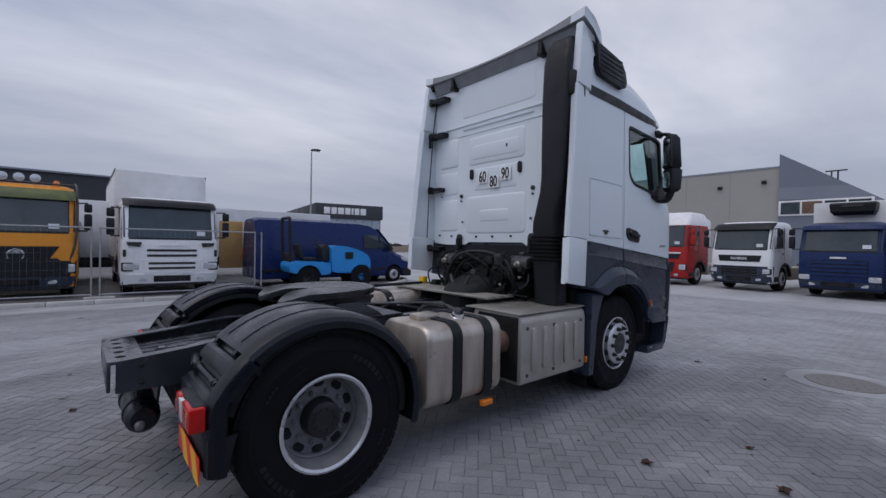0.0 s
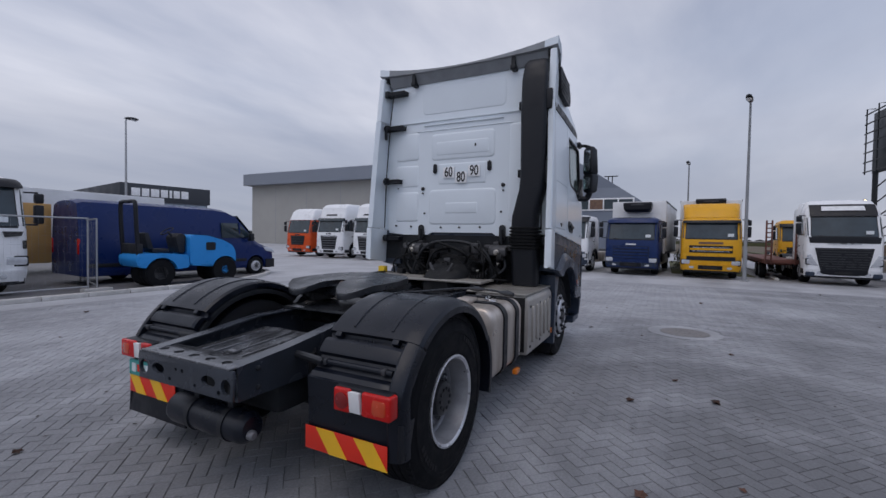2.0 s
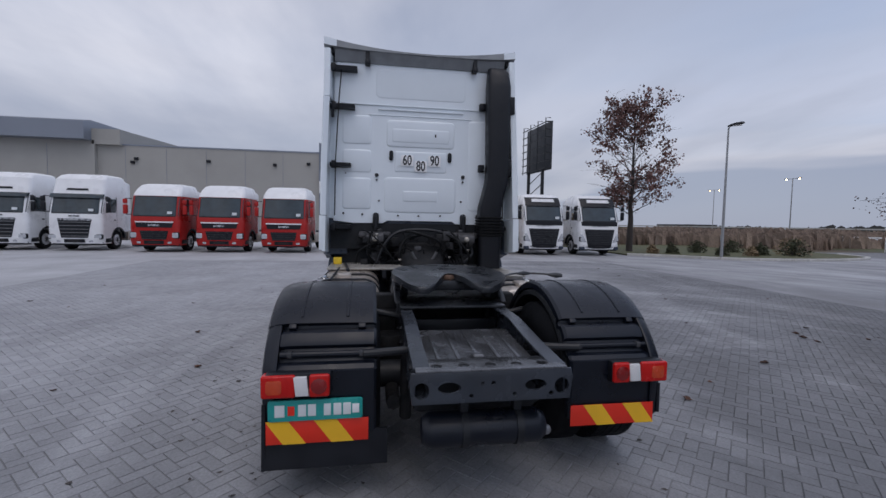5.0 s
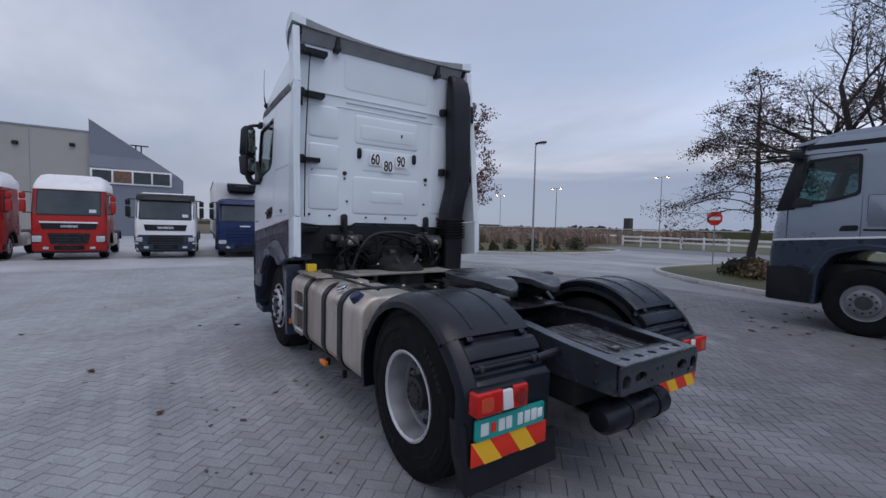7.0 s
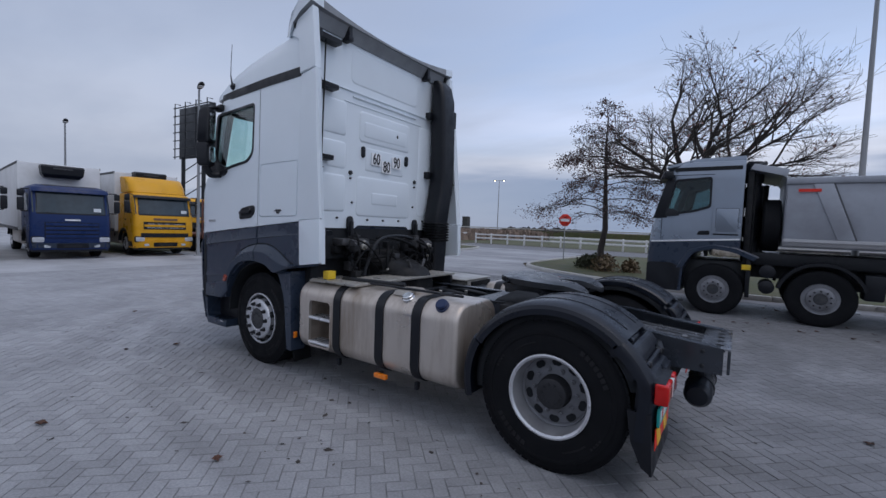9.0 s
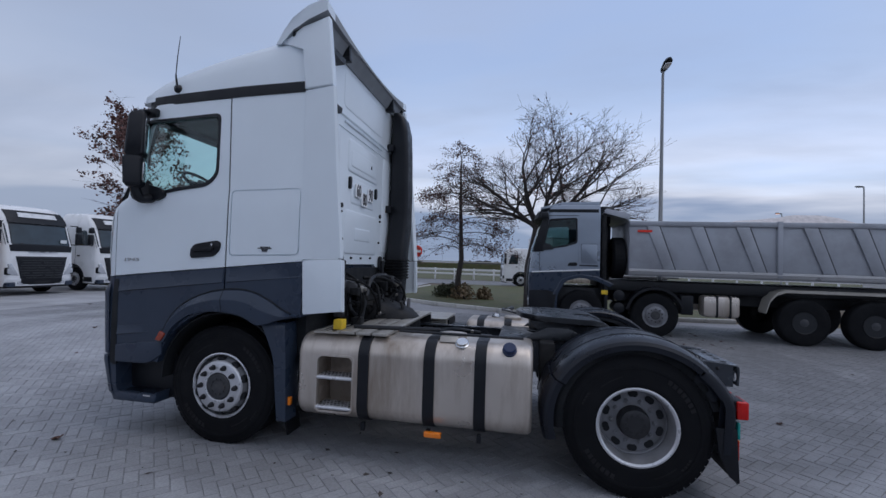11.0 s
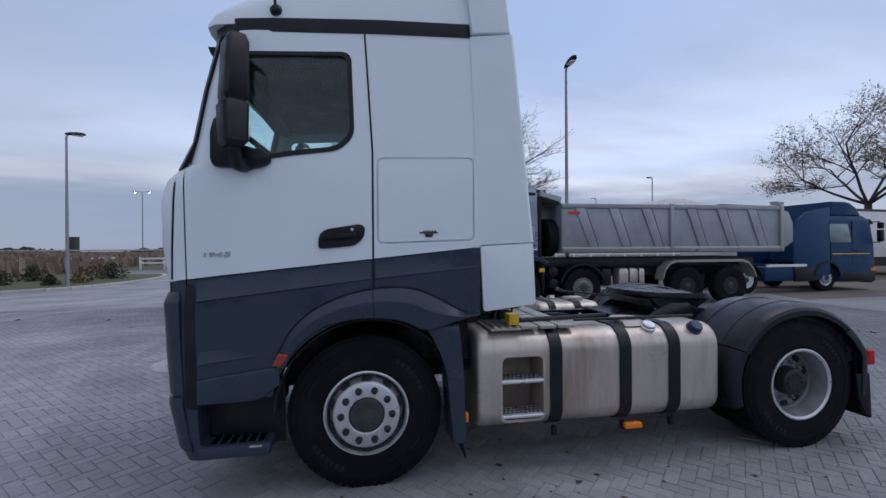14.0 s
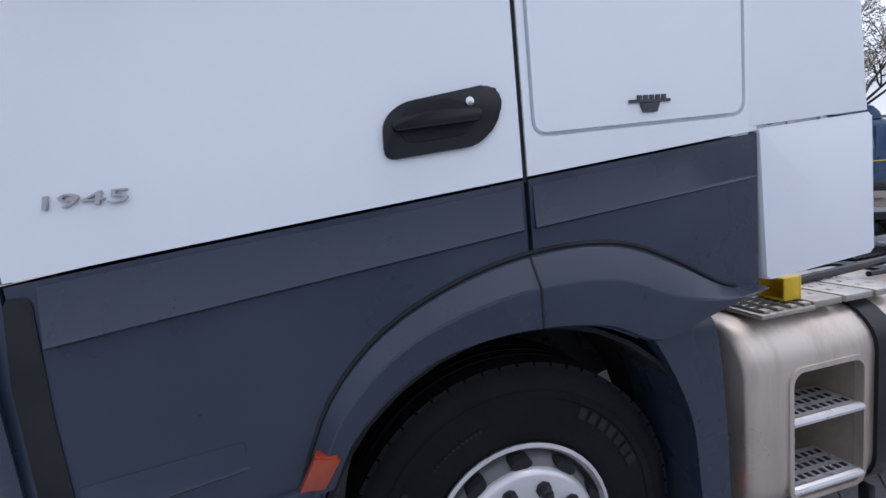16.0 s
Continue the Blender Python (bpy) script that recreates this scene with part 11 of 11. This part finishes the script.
PAVE_ANGLE = 45.0
mid, size, ca, sa = paver_grid(-9.5, 15.5, -9.9, 9.2, 0.1, PAVE_ANGLE)
MANHOLE = (6.33, -2.87)
away = np.hypot(mid[:, 0] - MANHOLE[0], mid[:, 1] - MANHOLE[1]) > 0.62
mid, size = mid[away], size[away]
rng = np.random.default_rng(5)
near = (np.abs(mid[:, 0] + 2.0) < 0.72) & (np.abs(mid[:, 1] + 0.2) < 2.05)
pick = np.flatnonzero(near)[:300]
rest = np.setdiff1d(np.arange(len(mid)), pick)


def paver_blocks(mid, size):
    """Vertices of blocks with a chamfered top, eight to a block."""
    n = len(mid)
    out = np.zeros((n, 8, 3))
    tilt = rng.normal(0, 0.0012, (n, 1))
    for k, (sx, sy) in enumerate(((-1, -1), (1, -1), (1, 1), (-1, 1))):
        for ring, inset, z in ((0, 0.0052, 0.0), (1, 0.0018, -0.004)):
            lx, ly = sx * (size[:, 0] / 2 - inset), sy * (size[:, 1] / 2 - inset)
            out[:, ring * 4 + k, 0] = mid[:, 0] + lx * ca - ly * sa
            out[:, ring * 4 + k, 1] = mid[:, 1] + lx * sa + ly * ca
            out[:, ring * 4 + k, 2] = z + tilt[:, 0] - (0.0 if ring == 0 else 0.005)
    return out


block = paver_blocks(mid[rest], size[rest])
nb = len(block)
base = (np.arange(nb) * 8)[:, None, None]
quad = np.array([[0, 1, 2, 3], [0, 4, 5, 1], [1, 5, 6, 2], [2, 6, 7, 3], [3, 7, 4, 0]])[None]
me = bpy.data.meshes.new("paving_blocks")
me.from_pydata(block.reshape(-1, 3).tolist(), [], (base + quad).reshape(-1, 4).tolist())
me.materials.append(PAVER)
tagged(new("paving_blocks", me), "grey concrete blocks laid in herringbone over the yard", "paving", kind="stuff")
pave = tagged(new("paving_patch"), "grey concrete herringbone paving blocks, worn", "paving", kind="structure")
shapes = {}
for k in pick:
    flat = size[k][0] > size[k][1]
    if flat not in shapes:
        a, b = (0.2, 0.1) if flat else (0.1, 0.2)
        bm = bmesh.new()
        loft(bm, [[(sx * (a / 2 - i), sy * (b / 2 - i), z) for sx, sy in ((-1, -1), (1, -1), (1, 1), (-1, 1))] for i, z in ((0.0018, -0.03), (0.0018, -0.006), (0.0052, 0.0))])
        mm = bpy.data.meshes.new("paver")
        bm.to_mesh(mm); bm.free()
        mm.materials.append(PAVER)
        shapes[flat] = mm
    ob = new("paver", shapes[flat])
    ob.parent = pave
    ob.matrix_basis = pose(mid[k][0], mid[k][1], rng.normal(0, 0.0012), 0, 0, PAVE_ANGLE)
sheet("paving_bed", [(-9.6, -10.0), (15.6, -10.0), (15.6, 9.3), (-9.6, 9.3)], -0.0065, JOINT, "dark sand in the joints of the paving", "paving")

man = tagged(new("manhole"), "round iron manhole cover in a concrete ring", "manhole", kind="structure")
bm = bmesh.new()
lathe(bm, [(0.60, -0.03), (0.60, 0.001), (0.42, 0.004), (0.40, -0.004), (0.40, -0.03)], 48, pose(*MANHOLE, 0))
part("concrete_ring", bm, YARD, man, "worn concrete ring")
bm = bmesh.new()
lathe(bm, [(0.385, -0.03), (0.385, 0.0), (0.34, 0.003), (0.33, -0.001), (0.002, -0.001)], 48, pose(*MANHOLE, 0))
for k in range(12):
    for j in range(3):
        a = 2 * math.pi * (k + 0.5 * j) / 12
        r = 0.09 + 0.09 * j
        lathe(bm, [(0.018, 0), (0.015, 0.004), (0.002, 0.004)], 6, pose(MANHOLE[0] + r * math.cos(a), MANHOLE[1] + r * math.sin(a), -0.001))
part("iron_cover", bm, mat("manhole_iron", (0.20, 0.19, 0.185), 0.6, 0.3, 0.2, 12, 0.2, 80), man)

LEAF = mat("fallen_leaf_brown", (0.075, 0.036, 0.024), 0.8, 0, 0.3, 40, objrand=0.5)
leaf_meshes = []
for v in range(4):
    g = random.Random(300 + v)
    bm = bmesh.new()
    rim_pts = []
    for k in range(11):
        a = 2 * math.pi * k / 11
        r = (0.058 if k % 2 else 0.034) * g.uniform(0.8, 1.2)
        rim_pts.append(bm.verts.new((r * math.cos(a) * 1.25, r * math.sin(a), 0.008 + 0.03 * g.random())))
    mid_v = bm.verts.new((0, 0, 0.004))
    for k in range(11):
        bm.faces.new((mid_v, rim_pts[k], rim_pts[(k + 1) % 11]))
    mm = bpy.data.meshes.new("fallen_leaf")
    bm.to_mesh(mm); bm.free()
    mm.materials.append(LEAF)
    leaf_meshes.append(mm)
g = random.Random(9)
spots = [(-2.0, -0.9), (0.5, -2.4), (-1.15, 1.7), (2.6, -3.0), (4.9, -3.4), (5.6, -2.2), (3.5, -4.8), (1.4, -4.2), (0.9, -3.0), (2.0, 2.6), (3.6, 3.2), (5.4, 2.0)]
spots += [(g.uniform(-7, 15), g.uniform(-9, 8)) for k in range(46)] + [(g.uniform(-4, 1.5), g.uniform(-10.5, -6)) for k in range(30)] + [(g.uniform(-3.5, 3.0), g.gauss(-6.6, 0.5)) for k in range(26)]
for x, y in spots:
    if -0.9 < x < 5.2 and -1.3 < y < 1.3:
        continue
    ob = tagged(new("fallen_leaf", leaf_meshes[g.randrange(4)]), "dry brown leaf lying on the paving", "leaf", "fallen leaves")
    ob.matrix_basis = pose(x, y, 0.0, 0, 0, g.uniform(0, 360)) @ Matrix.Scale(g.uniform(0.4, 0.95), 4)

# small dark scraps of leaf and grit trodden into the paving beside the truck
verts, faces = [], []
g = random.Random(41)
for k in range(230):
    near_side = g.random() < 0.6
    x, y = g.uniform(-1.5, 7.5), (g.gauss(1.9, 0.55) if near_side else g.uniform(-6.0, 7.0))
    a, r = g.uniform(0, 6.28), g.uniform(0.005, 0.016) * (1.5 if g.random() < 0.12 else 1.0)
    b = len(verts)
    for j in range(4):
        q = a + j * 1.57 + g.uniform(-0.3, 0.3)
        rr_ = r * g.uniform(0.6, 1.3) * (1.7 if j % 2 else 1.0)
        verts.append((x + rr_ * math.cos(q), y + rr_ * math.sin(q), 0.0015 + g.uniform(0.0015, 0.006)))
    faces.append((b, b + 1, b + 2, b + 3))
tagged(raw("leaf_litter", verts, faces, mat("wet_litter", (0.05, 0.042, 0.038), 0.7, 0, 0.3, 30, island=0.5), None, False), "dark scraps of wet leaf on the paving", "litter", kind="stuff")
